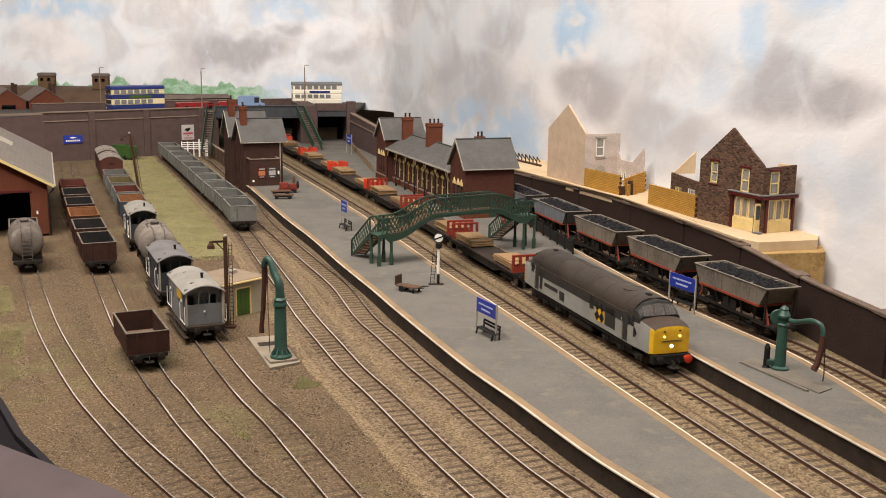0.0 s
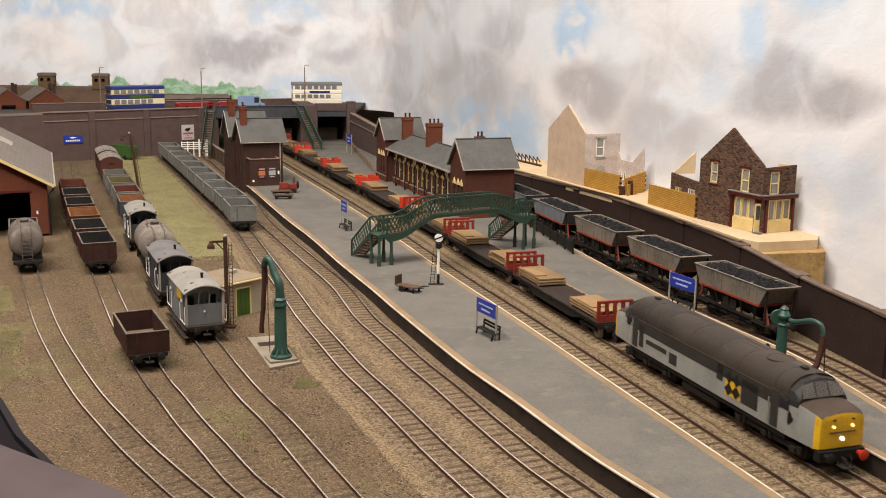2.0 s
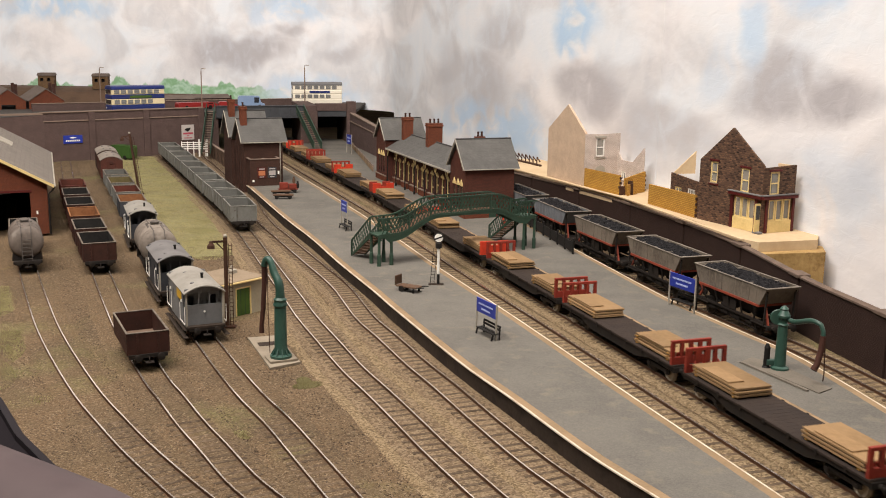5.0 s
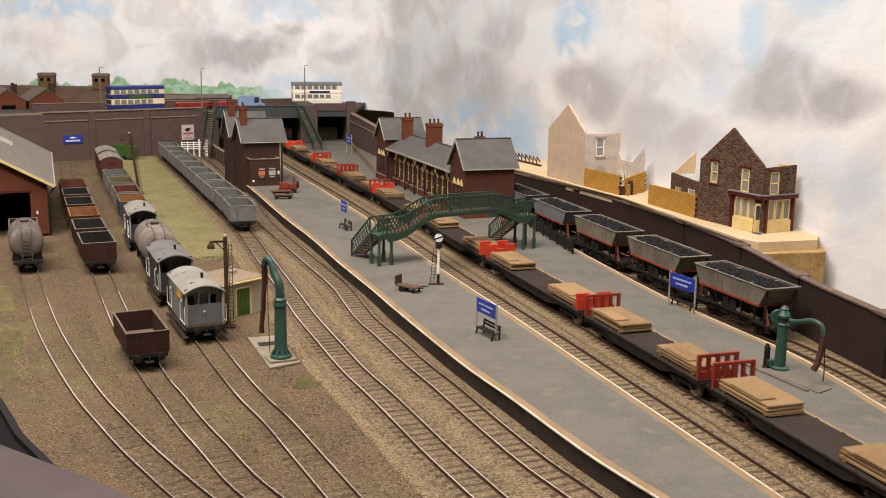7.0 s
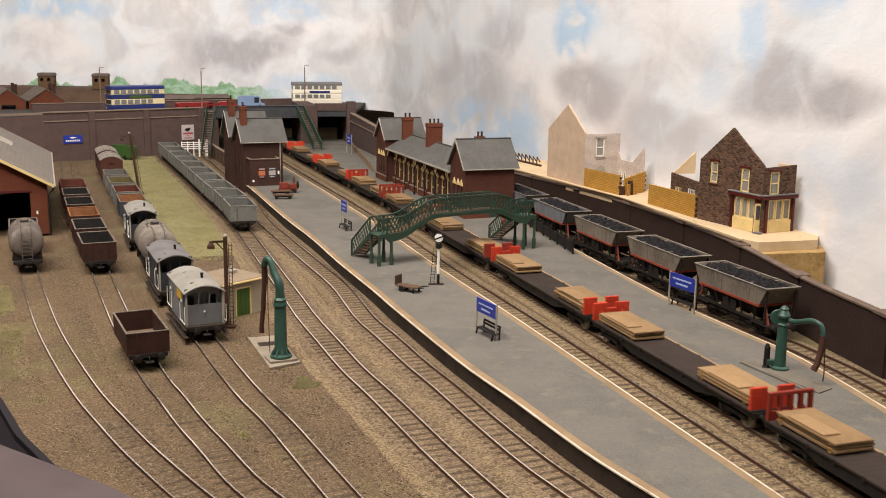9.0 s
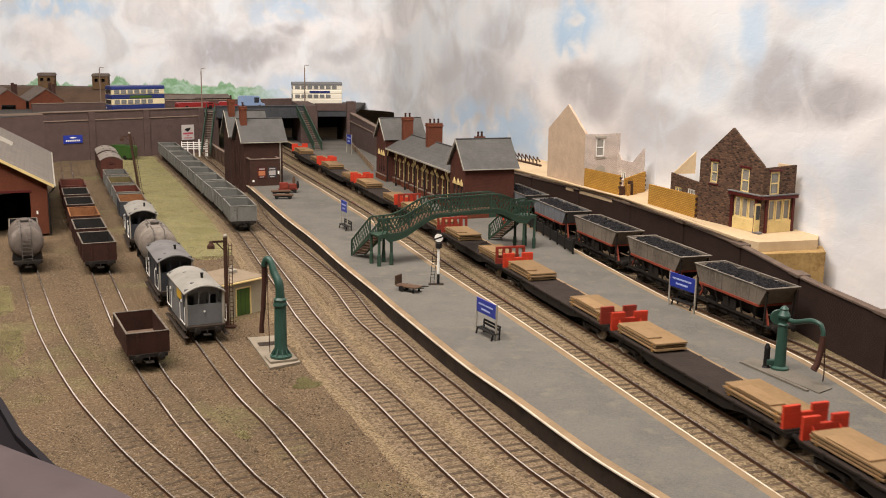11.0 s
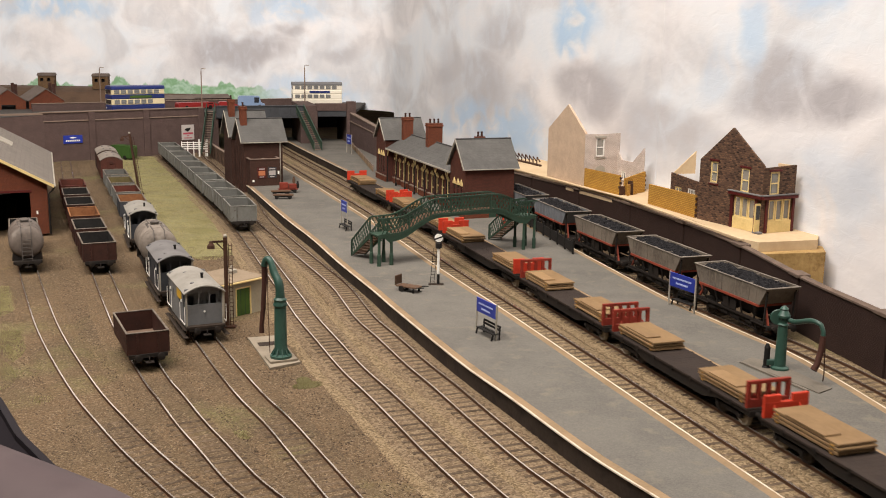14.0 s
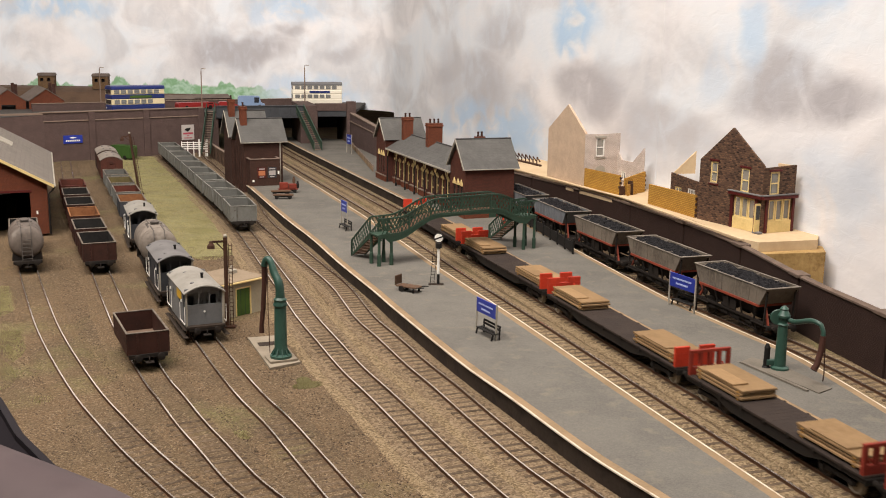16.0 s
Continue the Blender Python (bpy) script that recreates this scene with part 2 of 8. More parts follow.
def sky_mat(name):
    """Hand-painted clouds on board: blue, white and grey blots drawn out a little upwards, with green hills along the foot."""
    m = bpy.data.materials.new(name)
    m.use_nodes = True
    nt = m.node_tree
    bs = nt.nodes["Principled BSDF"]
    bs.inputs["Roughness"].default_value = 0.65
    tc = nt.nodes.new("ShaderNodeTexCoord")

    def noise_node(scale, detail, dist, loc=(0, 0, 0), stretch=(1, 1, 1.25)):
        mp = nt.nodes.new("ShaderNodeMapping")
        mp.inputs["Location"].default_value = loc
        mp.inputs["Scale"].default_value = (stretch[0], stretch[1] * 0.55, stretch[2])
        nt.links.new(tc.outputs["Object"], mp.inputs[0])
        n = nt.nodes.new("ShaderNodeTexNoise")
        n.inputs["Scale"].default_value, n.inputs["Detail"].default_value, n.inputs["Distortion"].default_value = scale, detail, dist
        nt.links.new(mp.outputs[0], n.inputs["Vector"])
        return n.outputs["Fac"]

    def ramp(fac, lo, hi):
        r = nt.nodes.new("ShaderNodeMapRange")
        r.interpolation_type = "SMOOTHSTEP"
        r.inputs["From Min"].default_value, r.inputs["From Max"].default_value = lo, hi
        nt.links.new(fac, r.inputs["Value"])
        return r.outputs[0]

    def mix(fac, a, b):
        x = nt.nodes.new("ShaderNodeMix")
        x.data_type = "RGBA"
        nt.links.new(fac, x.inputs[0])
        for s, v in ((x.inputs[6], a), (x.inputs[7], b)):
            if isinstance(v, tuple):
                s.default_value = (*v, 1)
            else:
                nt.links.new(v, s)
        return x.outputs[2]

    def maths(op, a, b):
        x = nt.nodes.new("ShaderNodeMath")
        x.operation = op
        for s, v in ((x.inputs[0], a), (x.inputs[1], b)):
            if isinstance(v, (int, float)):
                s.default_value = v
            else:
                nt.links.new(v, s)
        return x.outputs[0]

    warp = nt.nodes.new("ShaderNodeTexNoise")
    warp.inputs["Scale"].default_value, warp.inputs["Detail"].default_value = 9.0, 7.0
    drawn = nt.nodes.new("ShaderNodeMapping")
    drawn.inputs["Scale"].default_value = (1, 0.4, 1)
    nt.links.new(tc.outputs["Object"], drawn.inputs[0])
    nt.links.new(drawn.outputs[0], warp.inputs["Vector"])
    bent = nt.nodes.new("ShaderNodeVectorMath")
    bent.operation = "MULTIPLY_ADD"
    nt.links.new(warp.outputs["Color"], bent.inputs[0])
    bent.inputs[1].default_value = (0.14, 0.14, 0.11)
    nt.links.new(tc.outputs["Object"], bent.inputs[2])

    def patches(rows):
        """Soft-edged brushed patches: centre, breadth, height, strength."""
        total = None
        for x, y, z, rh, rv, k in rows:
            d = nt.nodes.new("ShaderNodeVectorMath")
            d.operation = "SUBTRACT"
            nt.links.new(bent.outputs[0], d.inputs[0])
            d.inputs[1].default_value = (x + 0.07, y + 0.07, z + 0.055)
            e = nt.nodes.new("ShaderNodeVectorMath")
            e.operation = "MULTIPLY"
            nt.links.new(d.outputs[0], e.inputs[0])
            e.inputs[1].default_value = (1 / rh, 1 / rh, 1 / rv)
            n = nt.nodes.new("ShaderNodeVectorMath")
            n.operation = "LENGTH"
            nt.links.new(e.outputs[0], n.inputs[0])
            f = maths("MULTIPLY", ramp(n.outputs["Value"], 1.5, 0.6), k)
            total = f if total is None else maths("MAXIMUM", total, f)
        return total

    blue_rows = ((-0.94, 2.57, 0.294, 0.123, 0.03, 0.8), (-0.37, 2.57, 0.302, 0.082, 0.04, 0.7), (-0.44, 2.57, 0.29, 0.041, 0.053, 0.5), (0.19, 1.53, 0.252, 0.077, 0.036, 0.9),
                 (0.08, 1.84, 0.077, 0.262, 0.034, 0.75), (0.33, 1.14, 0.243, 0.03, 0.027, 0.6), (0.36, 1.04, 0.267, 0.051, 0.016, 0.6), (-0.32, 2.57, 0.092, 0.139, 0.042, 0.6), (0.38, 0.99, 0.085, 0.07, 0.06, 0.28), (0.30, 1.2, 0.21, 0.03, 0.03, 0.3))
    grey_rows = ((-0.5, 2.57, 0.195, 0.117, 0.041, 0.95), (-0.38, 2.57, 0.235, 0.052, 0.019, 0.8), (-0.23, 2.57, 0.193, 0.076, 0.024, 0.75),
                 (0.07, 1.88, 0.153, 0.126, 0.06, 0.65), (0.09, 1.81, 0.246, 0.093, 0.038, 0.6), (0.2, 1.51, 0.166, 0.1, 0.036, 0.85), (0.27, 1.28, 0.126, 0.127, 0.031, 0.6))
    grey_east = ((0.34, 1.09, 0.194, 0.071, 0.026, 0.85), (0.37, 1.0, 0.187, 0.064, 0.024, 0.95), (0.01, 2.04, 0.145, 0.1, 0.065, 0.45))
    strokes = ramp(noise_node(34.0, 9, 1.2, (1, 2, 3), (1, 1, 0.62)), 0.30, 0.70)
    billow = ramp(noise_node(10.0, 8, 0.7, (3.3, 1.2, 5.0), (1, 1, 1.1)), 0.40, 0.66)
    cream = ramp(noise_node(5.0, 6, 0.4, (7.3, 4.2, 1.0), (1, 1, 1.4)), 0.42, 0.62)
    cloud = mix(cream, (0.74, 0.785, 0.83), (0.82, 0.80, 0.80))
    cloud = mix(maths("MULTIPLY", billow, 0.66), cloud, (0.53, 0.52, 0.53))
    cloud = mix(maths("MULTIPLY", maths("MULTIPLY", patches(grey_rows + grey_east), maths("MULTIPLY_ADD", strokes, 0.6)), 0.95), cloud, (0.27, 0.258, 0.285))
    [n for n in nt.nodes if n.bl_idname == "ShaderNodeMath" and n.operation == "MULTIPLY_ADD"][-1].inputs[2].default_value = 0.5
    cloud = mix(maths("MULTIPLY", strokes, 0.26), cloud, (0.88, 0.86, 0.84))
    tufts = ramp(noise_node(22.0, 8, 0.9, (5, 1, 2), (1, 1, 0.9)), 0.72, 0.42)
    col = mix(maths("MULTIPLY", patches(blue_rows), tufts), cloud, (0.42, 0.60, 0.79))
    # hills along the foot of the far board
    sep = nt.nodes.new("ShaderNodeSeparateXYZ")
    nt.links.new(tc.outputs["Object"], sep.inputs[0])
    bumps = noise_node(16.0, 5, 0.4, (2, 5, 1), (1, 1, 0.2))
    top = maths("MULTIPLY_ADD", bumps, 0.11)
    nt.nodes[-1].inputs[2].default_value = 0.058
    below = ramp(maths("SUBTRACT", top, sep.outputs[2]), 0.0, 0.006)
    west = ramp(sep.outputs[0], -0.37, -0.50)
    leaf = mix(ramp(noise_node(60, 5, 0.5), 0.35, 0.65), (0.20, 0.37, 0.20), (0.38, 0.55, 0.42))
    col = mix(maths("MULTIPLY", below, west), col, leaf)
    nt.links.new(col, bs.inputs["Base Color"])
    bp = nt.nodes.new("ShaderNodeBump")
    bp.inputs["Strength"].default_value, bp.inputs["Distance"].default_value = 0.15, 0.002
    nt.links.new(noise_node(90, 5, 1.0), bp.inputs["Height"])
    nt.links.new(bp.outputs[0], bs.inputs["Normal"])
    return m


def ground_mat(name):
    """Ash and earth with flecks of stone, moss and ochre weeds."""
    m = mat(name, (0.168, 0.106, 0.054), 0.95, 0, (0.080, 0.055, 0.031), 420, 16, 0.7, 1.0, None)
    nt = m.node_tree
    bs = nt.nodes["Principled BSDF"]
    src = bs.inputs["Base Color"].links[0].from_socket
    tc = nt.nodes.new("ShaderNodeTexCoord")
    for scale, lo, hi, rgb in ((9.0, 0.54, 0.68, (0.150, 0.155, 0.050)), (14.0, 0.68, 0.76, (0.30, 0.22, 0.05)), (700.0, 0.57, 0.66, (0.27, 0.205, 0.13)), (620.0, 0.45, 0.35, (0.028, 0.019, 0.012)), (70.0, 0.52, 0.66, (0.10, 0.068, 0.036))):
        n = nt.nodes.new("ShaderNodeTexNoise")
        n.inputs["Scale"].default_value, n.inputs["Detail"].default_value = scale, 5.0 if scale < 100 else 1.0
        nt.links.new(tc.outputs["Object"], n.inputs["Vector"])
        r = nt.nodes.new("ShaderNodeMapRange")
        r.inputs["From Min"].default_value, r.inputs["From Max"].default_value = lo, hi
        r.inputs["To Max"].default_value = 0.75
        nt.links.new(n.outputs["Fac"], r.inputs["Value"])
        x = nt.nodes.new("ShaderNodeMix")
        x.data_type = "RGBA"
        nt.links.new(r.outputs[0], x.inputs[0])
        nt.links.new(src, x.inputs[6])
        x.inputs[7].default_value = (*rgb, 1)
        src = x.outputs[2]
    nt.links.new(src, bs.inputs["Base Color"])
    return m


def pebbles(m, dark, middle, pale, cell, share, hollow=0.5):
    """Small stones over a surface: each cell of stone has its own tone and a rounded top."""
    nt = m.node_tree
    bs = nt.nodes["Principled BSDF"]
    src = bs.inputs["Base Color"].links[0].from_socket
    tc = nt.nodes.new("ShaderNodeTexCoord")
    vo = nt.nodes.new("ShaderNodeTexVoronoi")
    vo.inputs["Scale"].default_value = cell
    nt.links.new(tc.outputs["Object"], vo.inputs["Vector"])
    sep = nt.nodes.new("ShaderNodeSeparateColor")
    nt.links.new(vo.outputs["Color"], sep.inputs[0])
    tones = nt.nodes.new("ShaderNodeValToRGB")
    ramp_ = tones.color_ramp
    ramp_.elements[0].color, ramp_.elements[1].color = (*dark, 1), (*pale, 1)
    ramp_.elements[0].position, ramp_.elements[1].position = 0.08, 0.97
    ramp_.elements.new(0.5).color = (*middle, 1)
    nt.links.new(sep.outputs[0], tones.inputs[0])
    x = nt.nodes.new("ShaderNodeMix")
    x.data_type = "RGBA"
    x.inputs[0].default_value = share
    nt.links.new(src, x.inputs[6])
    nt.links.new(tones.outputs[0], x.inputs[7])
    nt.links.new(x.outputs[2], bs.inputs["Base Color"])
    bp = nt.nodes.new("ShaderNodeBump")
    bp.invert = True
    bp.inputs["Strength"].default_value, bp.inputs["Distance"].default_value = hollow, 0.0007
    nt.links.new(vo.outputs["Distance"], bp.inputs["Height"])
    nt.links.new(bp.outputs[0], bs.inputs["Normal"])
    return m


M_GROUND = pebbles(ground_mat("ash_ground"), (0.035, 0.024, 0.014), (0.115, 0.082, 0.050), (0.23, 0.18, 0.12), 1000, 0.30, 0.5)
M_BALLAST = pebbles(mat("ballast", (0.24, 0.165, 0.095), 0.95, 0, (0.15, 0.103, 0.06), 700, 30, 0.5, 0.6), (0.045, 0.030, 0.018), (0.165, 0.117, 0.070), (0.30, 0.235, 0.155), 900, 0.55)
M_BALLAST_LIGHT = pebbles(mat("clean_ballast", (0.25, 0.175, 0.095), 0.95, 0, (0.17, 0.118, 0.064), 700, 30, 0.5, 0.6), (0.055, 0.038, 0.020), (0.19, 0.138, 0.078), (0.35, 0.27, 0.17), 900, 0.58)
M_EARTH = mat("red_brown_earth", (0.125, 0.078, 0.050), 0.95, 0, (0.075, 0.05, 0.034), 500, 30, 0.4, 0.8)
M_TURF = pebbles(mat("mossy_turf", (0.27, 0.245, 0.115), 0.95, 0, (0.215, 0.165, 0.085), 500, 22, 0.4, 0.8), (0.10, 0.085, 0.04), (0.21, 0.19, 0.09), (0.32, 0.28, 0.15), 800, 0.4)
M_STONE = mat("ballast_stone", (0.29, 0.205, 0.128), 0.9, 0, (0.085, 0.058, 0.036), 300, 420, 0.5, 0.3, shift=0.3)
M_CINDER = mat("cinder", (0.075, 0.052, 0.034), 0.95, 0, (0.05, 0.035, 0.024), 300, 420, 0.4, 0.3)
M_CHIP = mat("stone_chip", (0.34, 0.26, 0.18), 0.9, 0, (0.22, 0.16, 0.10), 300, 420, 0.4, 0.3)
M_GRASS = mat("static_grass", (0.50, 0.45, 0.22), 0.95, 0, (0.38, 0.365, 0.16), 700, 30, 0.4, 0.7, (0.27, 0.22, 0.12), 0.58, shift=0.3)
M_SLEEPER = mat("sleeper", (0.120, 0.083, 0.052), 0.9, 0, (0.078, 0.054, 0.035), 700, 120, 0.4, 0.5, (0.20, 0.145, 0.095), 0.48, shift=0.3)
M_RAIL = mat("rusty_rail_side", (0.145, 0.075, 0.042), 0.7, 0.2, (0.09, 0.05, 0.03), 600, 60, 0.4, 0.3)
M_RAILTOP = mat("polished_rail_head", (0.86, 0.78, 0.68), 0.16, 0.85, (0.66, 0.52, 0.38), 500, 25, 0.3, 0.05, tone=0.95)
M_PLAT = pebbles(mat("platform_asphalt", (0.196, 0.183, 0.158), 0.9, 0, (0.140, 0.133, 0.118), 1200, 26, 0.3, 0.25, (0.24, 0.215, 0.172), 0.56), (0.08, 0.075, 0.065), (0.13, 0.12, 0.105), (0.19, 0.175, 0.15), 1100, 0.22, 0.15)
M_COPING = mat("coping_stone", (0.37, 0.255, 0.145), 0.85, 0, (0.27, 0.19, 0.11), 600, 40, 0.3, 0.3)
M_WHITE_LINE = mat("white_edge_paint", (0.72, 0.65, 0.52), 0.7, 0, (0.48, 0.38, 0.26), 500, 50, 0.3, 0.15, tone=0.78)
M_PLATWALL = mat("platform_face", (0.052, 0.037, 0.027), 0.9, 0, (0.026, 0.020, 0.016), 300, 60, 0.4, 0.5)
M_BRIDGE_BRICK = brick_mat("blue_brown_brick", (0.165, 0.108, 0.095), (0.132, 0.088, 0.078), (0.115, 0.078, 0.069))
M_WALL_BRICK = brick_mat("dark_brick_wall", (0.054, 0.028, 0.021), (0.041, 0.022, 0.017), (0.032, 0.018, 0.014))
M_RED_BRICK = brick_mat("red_brick", (0.155, 0.047, 0.028), (0.105, 0.033, 0.021), (0.078, 0.033, 0.024))
M_SHED_BRICK = brick_mat("orange_red_brick", (0.24, 0.068, 0.030), (0.19, 0.050, 0.023), (0.12, 0.045, 0.026))
M_BOX_BRICK = brick_mat("brown_brick", (0.095, 0.042, 0.028), (0.070, 0.032, 0.023), (0.055, 0.030, 0.022))
M_HOUSE_BRICK = brick_mat("patchy_house_brick", (0.25, 0.135, 0.08), (0.035, 0.02, 0.016), (0.12, 0.075, 0.05), 4.0, 1.9, 0.4)
M_SCREEN_BRICK = brick_mat("weathered_brown_brick", (0.17, 0.105, 0.07), (0.13, 0.08, 0.055), (0.11, 0.072, 0.05))
M_TAN_BRICK = brick_mat("tan_brick", (0.21, 0.125, 0.06), (0.17, 0.10, 0.05), (0.12, 0.075, 0.04))
M_PALE_BRICK = brick_mat("bare_pale_brick_card", (0.58, 0.44, 0.31), (0.54, 0.40, 0.28), (0.49, 0.36, 0.26), 3.0, 1.2, tone=1.0)
M_GREY_BRICK = brick_mat("grey_printed_brick", (0.58, 0.50, 0.44), (0.52, 0.44, 0.38), (0.36, 0.30, 0.26), 3.4, 1.4, tone=1.0)
M_YELLOW_BRICK = brick_mat("yellow_plywood_brick", (0.52, 0.29, 0.055), (0.44, 0.235, 0.04), (0.31, 0.155, 0.03), 4.2, 2.0, 0.4, tone=0.95)
M_CARD = mat("cream_card", (0.62, 0.47, 0.29), 0.85, 0, (0.55, 0.40, 0.24), 200, 15, 0.25, 0.1, tone=0.9)
M_PLY = mat("cut_pine_block", (0.50, 0.33, 0.13), 0.8, 0, (0.33, 0.20, 0.07), 260, 38, 0.5, 0.6, (0.26, 0.15, 0.06), 0.60)
M_SLATE = slate_mat("grey_slate", (0.150, 0.145, 0.135), (0.128, 0.124, 0.116))
M_LEADCAP = mat("ridge_tile", (0.085, 0.082, 0.08), 0.8)
M_SHED_ROOF = slate_mat("brown_grey_slate", (0.27, 0.235, 0.20), (0.235, 0.205, 0.175))
M_CREAM = mat("cream_paint", (0.66, 0.51, 0.23), 0.6, 0, (0.54, 0.40, 0.16), 500, 60, 0.25, 0.1, tone=1.0)
M_GABLE = mat("dirty_white_paint", (0.50, 0.46, 0.38), 0.7, 0, (0.36, 0.32, 0.26), 500, 60, 0.3, 0.1)
M_BLUE = mat("blue_enamel_sign", (0.022, 0.048, 0.40), 0.4, 0, None, 500, 60, 0.1, 0.0)
M_LETTERING = mat("pale_blue_lettering", (0.36, 0.42, 0.66), 0.5, 0, None, 300, 50, 0.1, 0.0, tone=1.0)
M_WHITE = mat("white_paint", (0.75, 0.73, 0.68), 0.6, 0, (0.6, 0.57, 0.5), 500, 60, 0.2, 0.05, tone=1.0)
M_BLACK = mat("black_metal", (0.018, 0.017, 0.016), 0.6, 0.1, (0.03, 0.025, 0.02), 500, 60, 0.3, 0.2)
M_FRAME = mat("grimy_underframe", (0.022, 0.018, 0.015), 0.85, 0.0, (0.036, 0.026, 0.019), 500, 80, 0.4, 0.3)
M_WHEEL = mat("steel_wheel_face", (0.060, 0.05, 0.042), 0.6, 0.5, None, 400, 80, 0.3, 0.2)
M_TYRE = mat("pale_wheel", (0.46, 0.40, 0.31), 0.55, 0.2, None, 400, 80, 0.3, 0.2)
M_GREEN = mat("dark_green_paint", (0.048, 0.092, 0.062), 0.55, 0, (0.032, 0.060, 0.042), 600, 70, 0.35, 0.2, (0.085, 0.10, 0.066), 0.60)
M_CRANE = mat("crane_green", (0.035, 0.095, 0.070), 0.45, 0, (0.02, 0.07, 0.05), 500, 60, 0.3, 0.15, (0.06, 0.10, 0.07), 0.64)
M_RUST = mat("rusty_post", (0.085, 0.040, 0.024), 0.85, 0.1, (0.055, 0.03, 0.02), 500, 70, 0.4, 0.4)
M_LEATHER = mat("leather_hose", (0.085, 0.035, 0.024), 0.8, 0, (0.05, 0.022, 0.016), 500, 60, 0.4, 0.3)
M_CONCRETE = mat("concrete_slab", (0.36, 0.305, 0.23), 0.9, 0, (0.27, 0.225, 0.165), 700, 40, 0.3, 0.4)
M_PAVING = mat("worn_paving", (0.235, 0.205, 0.165), 0.9, 0, (0.17, 0.15, 0.12), 700, 40, 0.3, 0.3)
M_GREYBODY = mat("freight_grey", (0.215, 0.215, 0.195), 0.65, 0, (0.15, 0.142, 0.12), 500, 50, 0.3, 0.15, (0.105, 0.075, 0.052), 0.62)
# wagon insides: shade of the hollow body put into a darker grey, plus rust blotches
M_GREYIN = mat("shaded_grey_inside", (0.165, 0.165, 0.15), 0.8, 0, (0.125, 0.12, 0.105), 500, 40, 0.3, 0.2, (0.12, 0.08, 0.05), 0.66)
M_GREYRIM = mat("pale_grey_rim", (0.31, 0.305, 0.27), 0.7, 0, (0.19, 0.175, 0.145), 400, 80, 0.3, 0.2)
M_BROWNBODY = mat("bauxite_dark", (0.066, 0.026, 0.018), 0.7, 0, (0.034, 0.018, 0.014), 500, 60, 0.35, 0.2, (0.075, 0.048, 0.035), 0.66)
M_PLANKIN = mat("worn_plank_floor", (0.20, 0.135, 0.095), 0.9, 0, (0.13, 0.085, 0.06), 400, 60, 0.4, 0.3, (0.28, 0.20, 0.15), 0.62)
M_REDBODY = mat("faded_bauxite", (0.15, 0.042, 0.027), 0.7, 0, (0.085, 0.032, 0.023), 500, 60, 0.3, 0.2)
M_VANBROWN = mat("van_bauxite", (0.105, 0.034, 0.022), 0.7, 0, (0.06, 0.026, 0.019), 500, 60, 0.35, 0.2)
M_RUSTIN = mat("rusted_inside", (0.34, 0.155, 0.065), 0.9, 0, (0.24, 0.10, 0.045), 400, 60, 0.35, 0.3)
M_DARKIN = mat("near_black_inside", (0.030, 0.028, 0.026), 0.9, 0, (0.02, 0.019, 0.018), 400, 60, 0.35, 0.3)
M_OLIVEIN = mat("olive_inside", (0.17, 0.135, 0.055), 0.85, 0, (0.12, 0.10, 0.045), 400, 60, 0.35, 0.2)
M_PALERIM = mat("worn_edge", (0.23, 0.195, 0.155), 0.7, 0, (0.10, 0.08, 0.065), 400, 80, 0.3, 0.2)
M_VANROOF = mat("grey_van_roof", (0.36, 0.34, 0.30), 0.75, 0, (0.28, 0.255, 0.215), 400, 50, 0.25, 0.15)
M_VANROOF2 = mat("dark_van_roof", (0.235, 0.225, 0.22), 0.75, 0, (0.17, 0.16, 0.155), 400, 50, 0.25, 0.15)
M_VANGREY = mat("van_grey", (0.26, 0.265, 0.265), 0.6, 0, (0.21, 0.21, 0.205), 400, 60, 0.25, 0.1)
M_VANDARK = mat("van_dark_grey", (0.062, 0.066, 0.074), 0.7, 0, (0.045, 0.046, 0.05), 400, 60, 0.3, 0.1)
M_TANK = mat("weathered_tank", (0.31, 0.265, 0.22), 0.6, 0, (0.185, 0.155, 0.13), 300, 28, 0.4, 0.1, (0.44, 0.39, 0.33), 0.63)
M_TANKMID = mat("dirty_tank", (0.205, 0.17, 0.145), 0.6, 0, (0.12, 0.10, 0.085), 300, 28, 0.4, 0.1, (0.32, 0.28, 0.24), 0.63)
M_TANKDARK = mat("sooty_tank", (0.155, 0.135, 0.12), 0.6, 0, (0.10, 0.088, 0.078), 300, 35, 0.4, 0.1)
M_YELLOW = mat("warning_yellow", (0.95, 0.56, 0.015), 0.45, 0, (0.66, 0.37, 0.012), 500, 60, 0.2, 0.05, (0.30, 0.18, 0.02), 0.74)
M_LOCOGREY = mat("rail_grey", (0.37, 0.37, 0.335), 0.5, 0, (0.27, 0.262, 0.23), 500, 50, 0.2, 0.05, (0.20, 0.17, 0.13), 0.66)
M_LOCODARK = mat("executive_dark_grey", (0.050, 0.046, 0.041), 0.55, 0, (0.034, 0.031, 0.028), 500, 50, 0.3, 0.05)
M_LOCOROOF = mat("sooty_roof", (0.064, 0.050, 0.039), 0.55, 0, (0.022, 0.018, 0.016), 500, 15, 0.3, 0.1, (0.12, 0.097, 0.075), 0.62)
# the grey tint stands in for the hall reflected in the windscreens
M_CABGLASS_REFLECT = glass_mat("reflection_tinted_windscreen", (0.17, 0.15, 0.135), 0.12)
